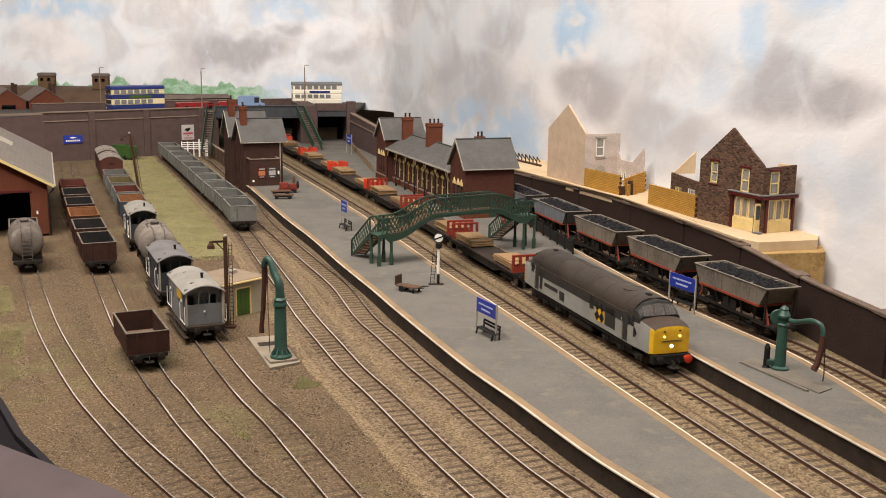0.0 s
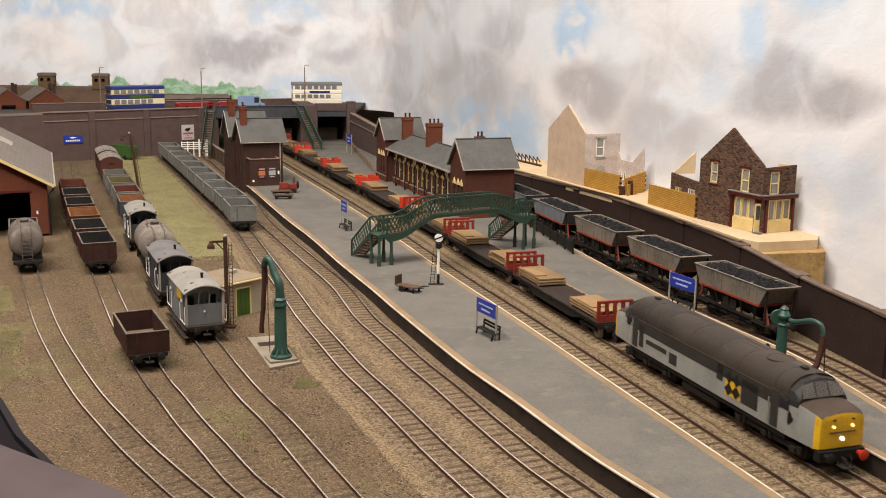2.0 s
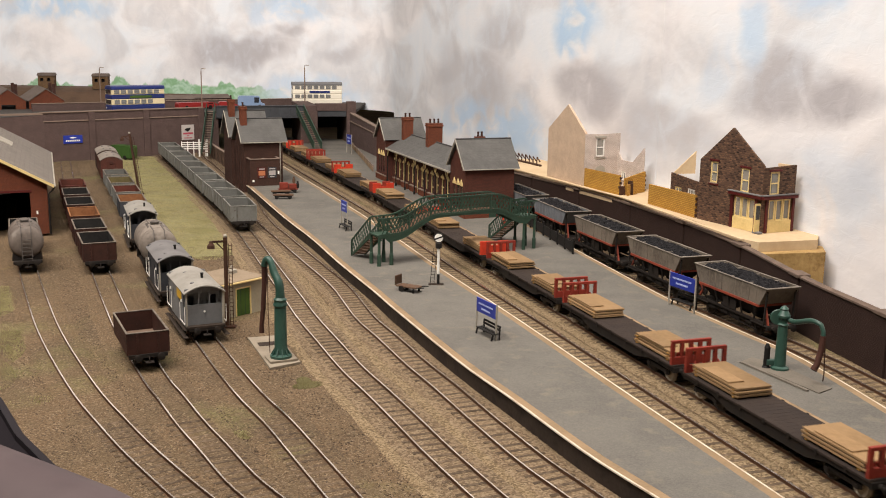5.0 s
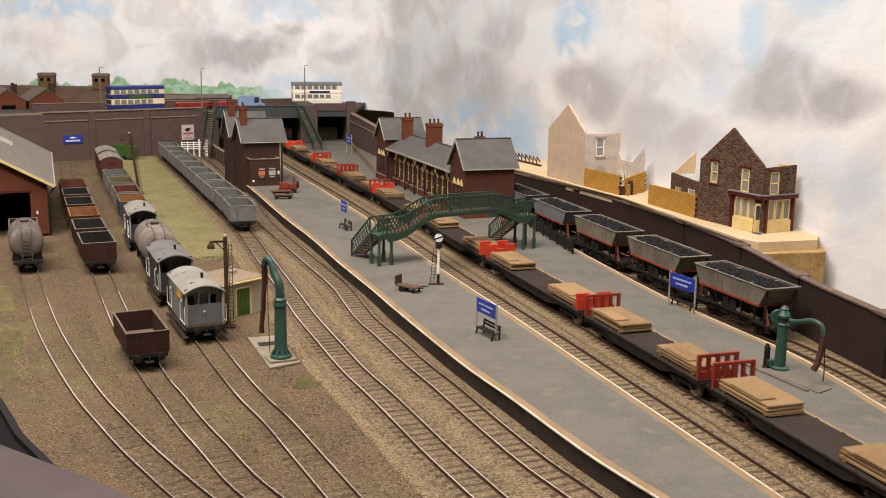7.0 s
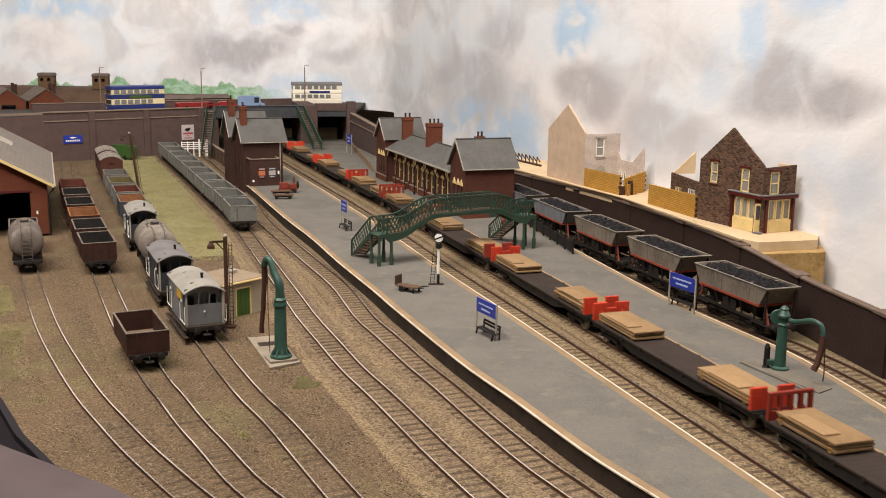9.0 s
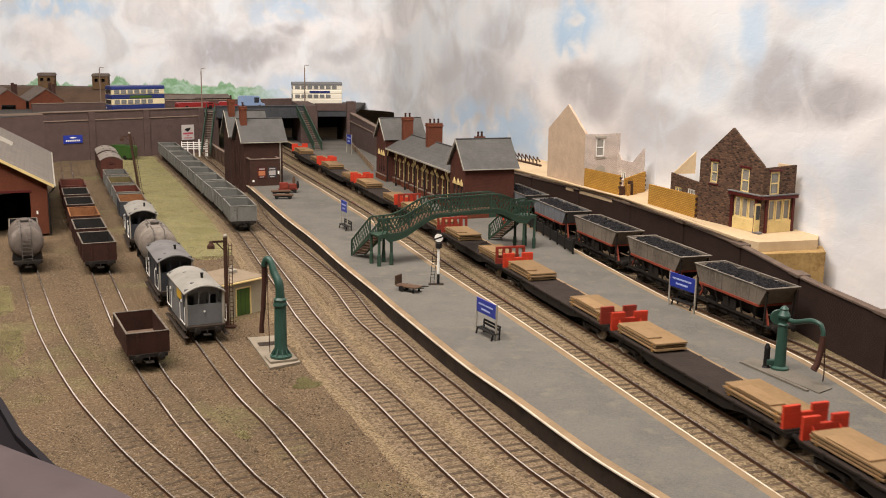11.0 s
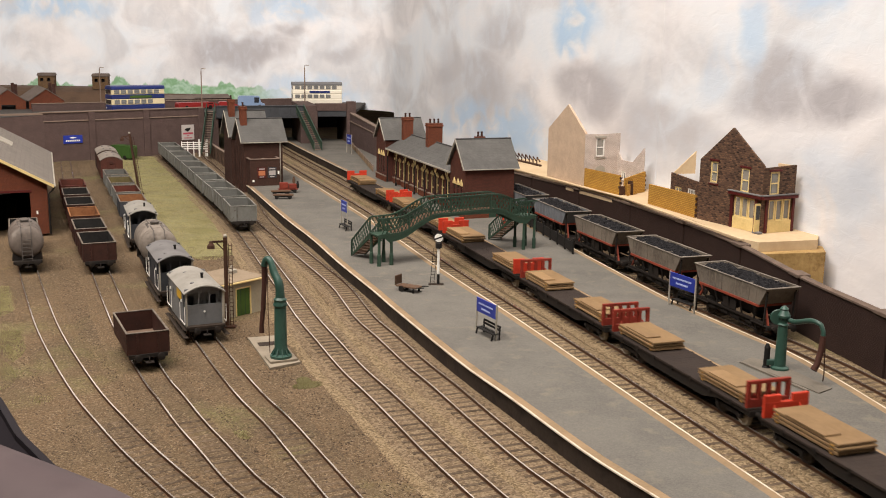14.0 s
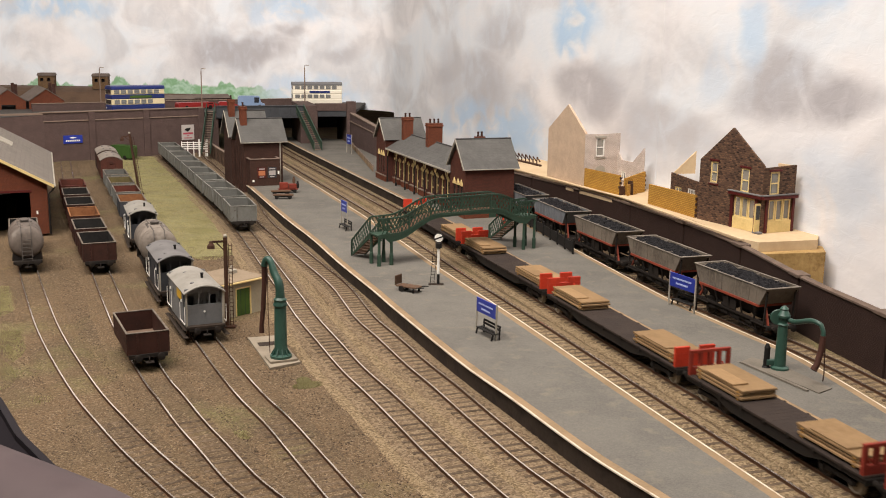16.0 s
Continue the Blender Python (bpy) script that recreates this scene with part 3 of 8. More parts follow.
M_LOCOBROWN = mat("brown_bonnet", (0.080, 0.055, 0.040), 0.6, 0, (0.06, 0.042, 0.032), 500, 50, 0.3, 0.05)
M_WINDOW = glass_mat("dark_cab_glass", (0.05, 0.05, 0.055), 0.1)
M_GLASS = glass_mat("window_glass", (0.33, 0.31, 0.27), 0.08)
M_BUSGLASS = glass_mat("bus_window_glass", (0.35, 0.35, 0.34), 0.1)
M_LAMP_ON = glow_mat("warm_marker_light", (1.0, 0.72, 0.2), 2.2)
M_HEAD_ON = glow_mat("white_headlight", (0.95, 0.97, 1.0), 4.0)
M_RED_ON = glow_mat("red_tail_lamp", (1.0, 0.02, 0.02), 3.0)
M_BULKRED = mat("bright_red_bulkhead", (0.72, 0.062, 0.026), 0.6, 0, (0.48, 0.045, 0.022), 500, 50, 0.25, 0.1)
M_BULKBROWN = mat("faded_red_bulkhead", (0.34, 0.045, 0.026), 0.65, 0, (0.23, 0.034, 0.022), 500, 50, 0.25, 0.1)
M_DECK = mat("dark_wagon_deck", (0.048, 0.034, 0.027), 0.85, 0, (0.04, 0.031, 0.027), 500, 60, 0.35, 0.3)
M_TIMBER = mat("sawn_timber_load", (0.37, 0.235, 0.115), 0.8, 0, (0.29, 0.18, 0.085), 300, 25, 0.3, 0.2, shift=0.2)
M_TIMBEREND = mat("timber_batten", (0.48, 0.26, 0.07), 0.75, 0, (0.37, 0.19, 0.05), 300, 60, 0.3, 0.2)
M_HOPPER = mat("grimy_hopper_grey", (0.225, 0.19, 0.15), 0.7, 0, (0.10, 0.08, 0.063), 400, 35, 0.4, 0.2, (0.11, 0.08, 0.06), 0.66)
M_HOPPERRIM = mat("worn_hopper_rim", (0.26, 0.225, 0.185), 0.7, 0, (0.15, 0.125, 0.10), 400, 80, 0.4, 0.2)
M_HOPPERBLUE = mat("bluish_hopper_grey", (0.20, 0.215, 0.23), 0.7, 0, (0.15, 0.155, 0.165), 400, 35, 0.4, 0.2)
M_HOPPERRED = mat("hopper_red_cradle", (0.30, 0.062, 0.034), 0.75, 0, (0.17, 0.045, 0.03), 400, 60, 0.35, 0.2)
M_COAL = mat("coal", (0.019, 0.018, 0.020), 0.7, 0, (0.012, 0.012, 0.013), 900, 260, 0.5, 1.0)
M_COAL.node_tree.nodes["Principled BSDF"].inputs["Specular IOR Level"].default_value = 0.12
M_BROWNPAINT = mat("maroon_paint", (0.115, 0.018, 0.016), 0.5, 0, (0.09, 0.016, 0.014), 500, 60, 0.2, 0.05)
M_WOODTROLLEY = mat("trolley_wood", (0.15, 0.085, 0.05), 0.8, 0, (0.10, 0.06, 0.04), 400, 60, 0.3, 0.2)
M_REDTROLLEY = mat("red_trolley", (0.26, 0.045, 0.026), 0.7, 0, (0.18, 0.04, 0.025), 400, 60, 0.3, 0.2)
M_HUT = mat("hut_cream", (0.45, 0.395, 0.28), 0.8, 0, (0.36, 0.31, 0.21), 500, 60, 0.25, 0.15)
M_HUTROOF = mat("gravel_felt_roof", (0.33, 0.255, 0.175), 0.95, 0, (0.25, 0.19, 0.13), 900, 50, 0.3, 0.6)
M_DOORGREEN = mat("grass_green_door", (0.085, 0.16, 0.03), 0.6, 0, (0.065, 0.12, 0.025), 400, 60, 0.2, 0.1)
M_BUSBLUE = mat("bus_blue", (0.022, 0.038, 0.18), 0.35, 0, None, 300, 50, 0.1, 0.0)
M_BUSCREAM = mat("bus_cream", (0.68, 0.58, 0.36), 0.35, 0, None, 300, 50, 0.1, 0.0, tone=1.0)
M_BUSWHITE = mat("bus_ivory", (0.75, 0.70, 0.58), 0.35, 0, None, 300, 50, 0.1, 0.0, tone=1.0)
M_BUSGREY = mat("bus_roof_grey", (0.22, 0.22, 0.22), 0.5, 0, None, 300, 50, 0.1, 0.0)
M_VANBLUE = mat("pale_blue_van", (0.30, 0.43, 0.66), 0.4, 0, None, 300, 50, 0.1, 0.0)
M_CARRED = mat("red_lorry", (0.35, 0.02, 0.018), 0.4, 0, None, 300, 50, 0.1, 0.0)
M_CARGREEN = mat("green_van", (0.062, 0.135, 0.032), 0.5, 0, None, 300, 50, 0.15, 0.0)
M_ROAD = mat("road_tarmac", (0.10, 0.09, 0.08), 0.9, 0, (0.075, 0.065, 0.06), 700, 30, 0.3, 0.3)
M_GIRDER = mat("grey_girder", (0.075, 0.080, 0.088), 0.6, 0.1, (0.055, 0.056, 0.06), 400, 50, 0.3, 0.1)
M_STRING = mat("pale_string_course", (0.30, 0.22, 0.17), 0.85, 0, (0.22, 0.16, 0.12), 400, 60, 0.3, 0.2)
M_COPE = mat("dark_stone_coping", (0.20, 0.145, 0.11), 0.9, 0, (0.14, 0.10, 0.08), 400, 60, 0.3, 0.2)
M_POSTERWHITE = mat("poster_paper", (0.66, 0.60, 0.56), 0.6, 0, None, 300, 50, 0.1, 0.0)
M_POSTERPINK = mat("poster_pink", (0.55, 0.10, 0.14), 0.6, 0, None, 300, 50, 0.1, 0.0)
M_POSTERORANGE = mat("poster_orange", (0.60, 0.22, 0.10), 0.6, 0, None, 300, 50, 0.1, 0.0)
M_LOWROOF = mat("brown_factory_roof", (0.19, 0.15, 0.125), 0.85, 0, (0.14, 0.11, 0.092), 400, 60, 0.3, 0.2)
# edging board paint, also the dark fill for shade under the bridge and in towers
M_FASCIA_SHADE = mat("dark_fascia_and_shade", (0.022, 0.018, 0.022), 0.6, 0, None, 200, 20, 0.2, 0.1)
M_BARRIER = mat("mauve_grey_padding", (0.115, 0.085, 0.088), 0.7, 0, (0.24, 0.19, 0.18), 60, 10, 0.2, 0.0)
M_HALL = mat("hall_wall", (0.30, 0.26, 0.22), 0.9, 0, None, 20, 2, 0.1, 0.0)
M_HALLFLOOR = mat("hall_floor", (0.12, 0.10, 0.08), 0.7, 0, None, 20, 2, 0.2, 0.0)
M_SKY = sky_mat("painted_sky")


# ---- ground, tracks, platforms ----
rnd = random.Random(5)


def ribbon(line, s0, s1, offs, step=12.0):
    """A strip along a line; offs: rows of (side offset, height)."""
    m = Mesh()
    n = max(2, int((s1 - s0) / step))
    k = len(offs)
    for i in range(n + 1):
        s = s0 + (s1 - s0) * i / n
        for o, z in offs:
            x, y = line.side(s, o)
            m.v.append((x, y, z))
    for i in range(n):
        for j in range(k - 1):
            a = i * k + j
            m.f.append((a, a + 1, a + 1 + k, a + k))
    return m


def rough_sheet(name, outline_test, x0, x1, y0, y1, step, z, amp, material):
    """A gently uneven sheet over the squares that pass the test."""
    m = Mesh()
    nx, ny = int((x1 - x0) / step), int((y1 - y0) / step)
    index = {}

    def vert(i, j):
        if (i, j) not in index:
            x, y = x0 + i * step, y0 + j * step
            index[i, j] = len(m.v)
            m.v.append((x, y, z + amp * noise.noise((x * 0.03, y * 0.03, 0)) + amp * 0.5 * noise.noise((x * 0.11, y * 0.11, 4))))
        return index[i, j]

    for j in range(ny):
        for i in range(nx):
            if outline_test(x0 + (i + 0.5) * step, y0 + (j + 0.5) * step):
                m.f.append((vert(i, j), vert(i + 1, j), vert(i + 1, j + 1), vert(i, j + 1)))
    return part(name, m, material, smooth=60)


BOARD_EDGE = [(-1500, 905), (-700, 880), (-400, 790), (-291, 650), (-251, 587), (-212, 538), (-181, 502), (-150, 470), (-60, 400), (60, 345)]


def on_board(x, y):
    if x < 60:
        for (xa, ya), (xb, yb) in zip(BOARD_EDGE, BOARD_EDGE[1:]):
            if xa <= x <= xb:
                return y > ya + (yb - ya) * (x - xa) / (xb - xa) + 8
        return y > 345
    return True


tagged(rough_sheet("ground", on_board, -1500, 1100, -1300, 3800, 10, GZ, 0.5, M_GROUND), "brown ash and earth baseboard scenery with weeds", "ground", kind="structure")
fascia = Mesh()
for (xa, ya), (xb, yb) in zip(BOARD_EDGE, BOARD_EDGE[1:]):
    fascia.sheet([(xa, ya, -90), (xb, yb, -90), (xb, yb, -2.4), (xa, ya, -2.4)], -4)
    fascia.sheet([(xa - 60, ya - 60, -90), (xb - 60, yb - 60, -90), (xb, yb, -2.6), (xa, ya, -2.6)], 2)
tagged(part("fascia", fascia, M_FASCIA_SHADE), "dark painted curved edging board of the layout", "edging", kind="structure")

verge_strip = Mesh()
edge_line = [(x, y) for x, y, _ in spline(BOARD_EDGE, 8)[0]]
for i, (x, y) in enumerate(edge_line):
    for k, (du, dz) in enumerate(((-2, -0.2), (6, 0.7), (16, 0.6), (30, -0.9))):
        verge_strip.v.append((x + du * 0.5, y + du * 0.85, GZ + dz))
    if i:
        for k in range(3):
            b = i * 4 + k
            verge_strip.f.append((b - 4, b - 3, b + 1, b))
tagged(part("ground_edge", verge_strip, M_GROUND, smooth=60), "rounded earth edge of the baseboard scenery", "ground", kind="structure")

# tracks
SLEEPER_DATA = Mesh().box(-1.5, 1.5, -13.6, 13.6, -3.6, -2.1, 0.25).data("sleeper", M_SLEEPER)
NEAR_SLEEPERS = {"shed": 820, "coal": 820, "goods": 820, "loop": 900, "bay": 900, "down": 900, "up": 900, "coal_line": 900}
YARD = ("shed", "coal", "goods")
for key, line in LINES.items():
    end = line.length + (1700 if key == "up" else 0)
    track = tagged(new("railway_track"), "rusty steel rails on brown timber sleepers in ballast", "railway track", "tracks", "structure")
    for side in (-8.25, 8.25):
        rail = Mesh()
        web = [(side - 0.9, -3.2), (side - 0.9, -2.4), (side - 0.3, -2.2), (side - 0.3, -0.9), (side - 0.5, -0.6), (side - 0.5, -0.06), (side + 0.5, -0.06), (side + 0.5, -0.6), (side + 0.3, -0.9), (side + 0.3, -2.2), (side + 0.9, -2.4), (side + 0.9, -3.2)]
        r = part("rail", ribbon(line, 0, end, web), M_RAIL, track, "rusty bullhead rail with polished top")
        part("rail_head", ribbon(line, 0, end, [(side - 0.5, -0.05), (side - 0.42, 0.0), (side + 0.42, 0.0), (side + 0.5, -0.05)]), M_RAILTOP, r)
    bed = [(-25, GZ - 0.9), (-18, -2.75), (-8, -2.3), (8, -2.3), (18, -2.75), (25, GZ - 0.9)]
    part("ballast_bed", ribbon(line, 0, end, bed), M_BALLAST_LIGHT if key in ("coal_line", "up", "down") else M_GROUND if key in YARD else M_BALLAST, track, "brown ash" if key in YARD else "brown stone ballast")
    rest = Mesh()
    s = 4.0
    while s < line.length - 2:
        x, y, h = line.at(s)
        turn = math.degrees(h) + rnd.uniform(-1.5, 1.5)
        if y < NEAR_SLEEPERS[key]:
            part("sleeper", SLEEPER_DATA, None, track, at=mm(x, y, rnd.uniform(-0.12, 0.08) - (0.42 if key in YARD and y > 610 else 0.0), turn))
        else:
            rest.box(-1.5, 1.5, -13.6, 13.6, -3.6, -2.1, 0, turn=Matrix.Translation((x, y, -0.42 if key in YARD else 0)) @ Matrix.Rotation(radians(turn), 4, "Z"))
        s += 8.6
    tagged(part("far_sleeper_run", rest, M_SLEEPER, track), kind="stuff")


def scatter_stones(name, count, place, size, material, label):
    """Loose stones, each a squashed eight-sided chip."""
    m = Mesh()
    for _ in range(count):
        x, y, z = place()
        r = rnd.uniform(*size)
        a = rnd.uniform(0, 6.3)
        c, s = math.cos(a), math.sin(a)
        pts = [(r, 0, 0), (0, r * 0.8, 0), (-r * 0.9, 0.1 * r, 0), (0.1 * r, -r * 0.8, 0), (0.1 * r, 0.1 * r, r * 0.7)]
        m.add([(x + c * p - s * q, y + s * p + c * q, z + w - 0.1) for p, q, w in pts], [(0, 1, 4), (1, 2, 4), (2, 3, 4), (3, 0, 4)])
    return tagged(part(name, m, material), label, "ballast", kind="stuff")


def by_track():
    key = rnd.choice(list(LINES))
    line = LINES[key]
    s = line.length * (1 - rnd.random() ** 1.6 * 0.75)
    o = rnd.uniform(-25, 25)
    x, y = line.side(s, o)
    return x, y, -2.35 if abs(o) < 17 else -3.2


def on_yard():
    while True:
        x, y = rnd.uniform(-420, 60), 420 + 700 * rnd.random() ** 1.5
        if on_board(x, y):
            return x, y, GZ + 0.1


def between_mains():
    a, b = (LINES["loop"], LINES["bay"]) if rnd.random() < 0.5 else (LINES["up"], LINES["down"])
    s = rnd.uniform(0.45, 1.0) * a.length
    x, y = a.side(s, (-1 if a is LINES["loop"] else 1) * rnd.uniform(16, 32))
    return x, y, -3.0


scatter_stones("loose_ballast", 34000, by_track, (0.35, 0.75), M_STONE, "loose brown ballast chippings between the sleepers")
scatter_stones("yard_stones", 16000, on_yard, (0.35, 0.95), M_STONE, "scattered stones on the yard ground")
scatter_stones("yard_cinders", 16000, on_yard, (0.35, 0.95), M_CINDER, "dark cinders on the yard ground")
scatter_stones("yard_chips", 7000, on_yard, (0.3, 0.7), M_CHIP, "pale stone chips on the yard ground")
scatter_stones("cess_stones", 9000, between_mains, (0.35, 0.75), M_BALLAST_LIGHT, "pale ballast heaped between the running lines")

# pale ridges of ballast between running lines
for a, off in (("loop", -23), ("loop", 25)):
    line = LINES[a]
    ridge = ribbon(line, line.length * 0.35, line.length, [(off - 7, GZ - 1.0), (off - 3, -3.0), (off + 2, -2.9), (off + 7, GZ - 1.0)])
    tagged(part("ballast_ridge", ridge, M_BALLAST_LIGHT, smooth=60), "ridge of pale sandy ballast beside the rails", "ballast", kind="stuff")


# static grass: blades on patches
def grass(name, spots, count, label, height=(0.7, 1.8)):
    m = Mesh()
    for _ in range(count):
        cx, cy, rx, ry, turn = rnd.choice(spots)
        a, r = rnd.uniform(0, 6.3), math.sqrt(rnd.random())
        px, py = rx * r * math.cos(a), ry * r * math.sin(a)
        t = radians(turn)
        x, y = cx + px * math.cos(t) - py * math.sin(t), cy + px * math.sin(t) + py * math.cos(t)
        if noise.noise((x * 0.03, y * 0.03, 7)) < -0.1 and rnd.random() < 0.6:
            continue
        h, w, d = rnd.uniform(*height), rnd.uniform(0.2, 0.45), rnd.uniform(0, 3.14)
        c, s = w * math.cos(d), w * math.sin(d)
        lx, ly = rnd.uniform(-0.9, 0.9), rnd.uniform(-0.9, 0.9)
        m.add([(x - c, y - s, GZ - 0.3), (x + c, y + s, GZ - 0.3), (x + lx, y + ly, GZ + h)], [(0, 1, 2)])
    return tagged(part(name, m, M_GRASS), label, "grass", kind="stuff")


loop = LINES["loop"]
verge = []
for k in range(13):
    s = loop.near_y(2000 - k * 70)
    x, y = loop.side(s, 54)
    verge.append((x, y, 40 if k < 10 else 28, 60, math.degrees(loop.at(s)[2]) + 90))
turf = ribbon(loop, loop.near_y(2060), loop.near_y(1120), [(14, GZ - 0.6), (22, GZ + 0.35), (54, GZ + 0.6), (88, GZ + 0.35), (98, GZ - 0.6)])
tagged(part("turf", turf, M_TURF, smooth=60), "olive and tan turf between the sidings", "grass", kind="structure")
grass("grass", verge, 90000, "dry olive static grass verge beside the siding", (0.9, 1.7))
grass("grass", [(-345, 770, 22, 60, 25), (-315, 700, 12, 40, 30), (-400, 900, 22, 60, 20)], 34000, "mossy green grass at the layout edge", (0.5, 1.2))
grass("grass", [(-300, 930, 7, 80, 24), (-255, 835, 6, 30, 24)], 2500, "thin grass between siding rails", (0.6, 1.2))

grass("grass", [(-92, 684, 11, 7, 30), (-96, 692, 5, 9, 10)], 4200, "small tuft of ochre weeds on the yard", (0.5, 1.2))
grass("grass", [(-119, 592, 9, 7, 0), (-154, 569, 8, 5, 20), (-229, 775, 6, 18, 24), (-267, 645, 16, 9, 20), (-262, 800, 5, 26, 24)], 5200, "mossy green tufts between the yard rails", (0.4, 1.0))

# platforms
PLAT1_L = [(-300, 1560), (-285, 1521), (-203, 1290), (-149, 1148), (-105, 1021), (-62, 905), (-45, 856), (13, 699), (43, 630), (81, 538), (108, 485), (135, 430), (152, 395)]
up_line, down_line = LINES["up"], LINES["down"]
l1, _ = spline(PLAT1_L, 22)
r1 = [down_line.side(s, 20.5) for s in np.linspace(down_line.near_y(1850), down_line.length - 8, 70)]
d2 = [up_line.side(s, -20.5) for s in np.linspace(up_line.near_y(2330), up_line.length + 200, 80)]
PLAT2_R = [(-225, 2300), (-150, 2080), (-70, 1850), (10, 1600), (85, 1330), (141, 1121), (197, 905), (220, 836), (246, 766), (258, 736), (274, 655), (292, 540), (310, 430), (320, 260)]
r2, _ = spline(PLAT2_R, 22)


def platform(left, right, label):
    """Asphalt top within copings on both edges, over dark faces."""
    p = tagged(new("platform"), label, "platform", "station platforms", "structure")

    def inset(pts, d):
        out = []
        for i, q in enumerate(pts):
            a, b = Vector(pts[max(0, i - 1)]), Vector(pts[min(len(pts) - 1, i + 1)])
            t = (b - a).normalized()
            out.append((q[0] - t.y * d, q[1] + t.x * d))
        return out

    def strip(a, b, z0, z1):
        m = Mesh()
        n = len(a)
        m.v = [(x, y, z1) for x, y in a] + [(x, y, z1) for x, y in b] + [(x, y, z0) for x, y in a] + [(x, y, z0) for x, y in b]
        for i in range(n - 1):
            m.f += [(i, i + 1, n + i + 1, n + i), (i, 2 * n + i, 2 * n + i + 1, i + 1), (n + i, n + i + 1, 3 * n + i + 1, 3 * n + i)]
        m.f += [(0, n, 3 * n, 2 * n), (n - 1, 3 * n - 1, 4 * n - 1, 2 * n - 1)]
        return m

    left, right = [tuple(q[:2]) for q in left], [tuple(q[:2]) for q in right]
    for edge, sgn in ((left, 1), (right, -1)):
        line, slab = inset(edge, sgn * 1.2), inset(edge, sgn * 6.5)
        part("edge_line", strip(edge, line, ZP - 0.9, ZP), M_WHITE_LINE, p, "worn off-white painted edge line")
        part("coping", strip(line, slab, ZP - 0.9, ZP - 0.02), M_COPING, p, "sandy brown coping stones")
        face = inset(edge, sgn * 1.6)
        part("face_wall", strip(face, inset(edge, sgn * 5), GZ - 0.5, ZP - 0.9), M_PLATWALL, p, "sooty dark brick platform face")
    a, b = inset(left, 6.5), inset(right, -6.5)
    top = Mesh()
    loop_pts = a + b[::-1]
    top.prism(loop_pts, ZP - 4, ZP + 0.03, "z")
    part("surface", top, M_PLAT, p, "grey worn asphalt surface")
    return p


def resample(pts, n):
    p = [Vector(q[:2]) for q in pts]
    run = [0.0]
    for a, b in zip(p, p[1:]):
        run.append(run[-1] + (b - a).length)
    t = np.linspace(0, run[-1], n)
    return list(zip(np.interp(t, run, [q.x for q in p]).tolist(), np.interp(t, run, [q.y for q in p]).tolist()))


platform(resample(l1, 60), resample(r1, 60), "long grey asphalt island platform with cream-edged copings")
platform(resample(d2, 70), resample(r2, 70), "grey asphalt platform carrying the brick station building")


# ---- walls, backdrop, bridge ----
def wall_mesh(m, length, thick, z0, profile, holes=()):
    """A wall along x from 0, thick along y, with a top line of (u, z) and openings (u0, u1, z0, z1)."""
    m.weld = True
    cuts = sorted({0.0, float(length), *[float(u) for u, _ in profile], *[float(h[0]) for h in holes], *[float(h[1]) for h in holes]})
    us, zs = [p[0] for p in profile], [p[1] for p in profile]
    for a, b in zip(cuts, cuts[1:]):
        if b - a < 1e-6:
            continue
        za, zb = float(np.interp(a + 1e-6, us, zs)), float(np.interp(b - 1e-6, us, zs))
        low = z0
        for h in sorted([h for h in holes if h[0] <= a + 1e-6 and h[1] >= b - 1e-6], key=lambda h: h[2]):
            if h[2] > low:
                m.box(a, b, 0, thick, low, h[2])
            low = h[3]
        m.prism([(a, low), (b, low), (b, zb), (a, za)], 0, thick, "y")
    return m


def facing(p, q, z=0):
    """The pose of a wall whose foot runs from p to q (mm)."""
    return mm(p[0], p[1], z, math.degrees(math.atan2(q[1] - p[1], q[0] - p[0])))


def dist(p, q):
    return math.hypot(q[0] - p[0], q[1] - p[1])


coal = LINES["coal_line"]
WALL_LINE = Line([(-30, 1800), (97, 1516), (158, 1385), (215, 1246), (263, 1085), (286, 975), (301, 833), (317, 743), (335, 640), (353, 520), (370, 400)])
bw = tagged(new("boundary_wall"), "dark brown brick boundary wall with coping and piers", "wall", kind="structure")
s_b = WALL_LINE.length
part("brickwork", ribbon(WALL_LINE, 0, s_b, [(2.5, GZ - 1), (2.5, 42), (-2.5, 42), (-2.5, GZ - 1)]), M_WALL_BRICK, bw)
part("coping", ribbon(WALL_LINE, 0, s_b, [(3.7, 42.02), (3.7, 43.5), (0, 44.6), (-3.7, 43.5), (-3.7, 42.02)]), M_COPE, bw, "weathered stone coping")
s = WALL_LINE.near_y(722)
while s > 40:
    x, y, h = WALL_LINE.at(s)
    pr = part("pier", Mesh().box(-7, 7, -4.2, 4.2, GZ - 1, 42, 0.3), M_WALL_BRICK, bw, at=mm(x, y, 0, math.degrees(h)))
    part("pier_cap", Mesh().box(-9, 9, -6, 6, 42.1, 45.2, 0.5), M_COPE, pr)
    s -= 128

# backdrop: two boards that meet at a seam, and a far board with a rounded corner
def back_x(y):
    return 719 - 0.346 * y


backdrop = tagged(new("backdrop"), "hand-painted cloudy sky backscene board", "backdrop", kind="structure")
part("near_panel", Mesh().prism([(back_x(-700), -700), (back_x(1304.6), 1304.6), (back_x(1304.6) + 8, 1304.6), (back_x(-700) + 8, -700)], -60, 900, "z"), M_SKY, backdrop)
part("middle_panel", Mesh().prism([(back_x(1305.4), 1305.4), (back_x(2420), 2420), (back_x(2420) + 8, 2420), (back_x(1305.4) + 8, 1305.4)], -60, 900, "z"), M_SKY, backdrop)
arc = [(back_x(2420), 2420)]
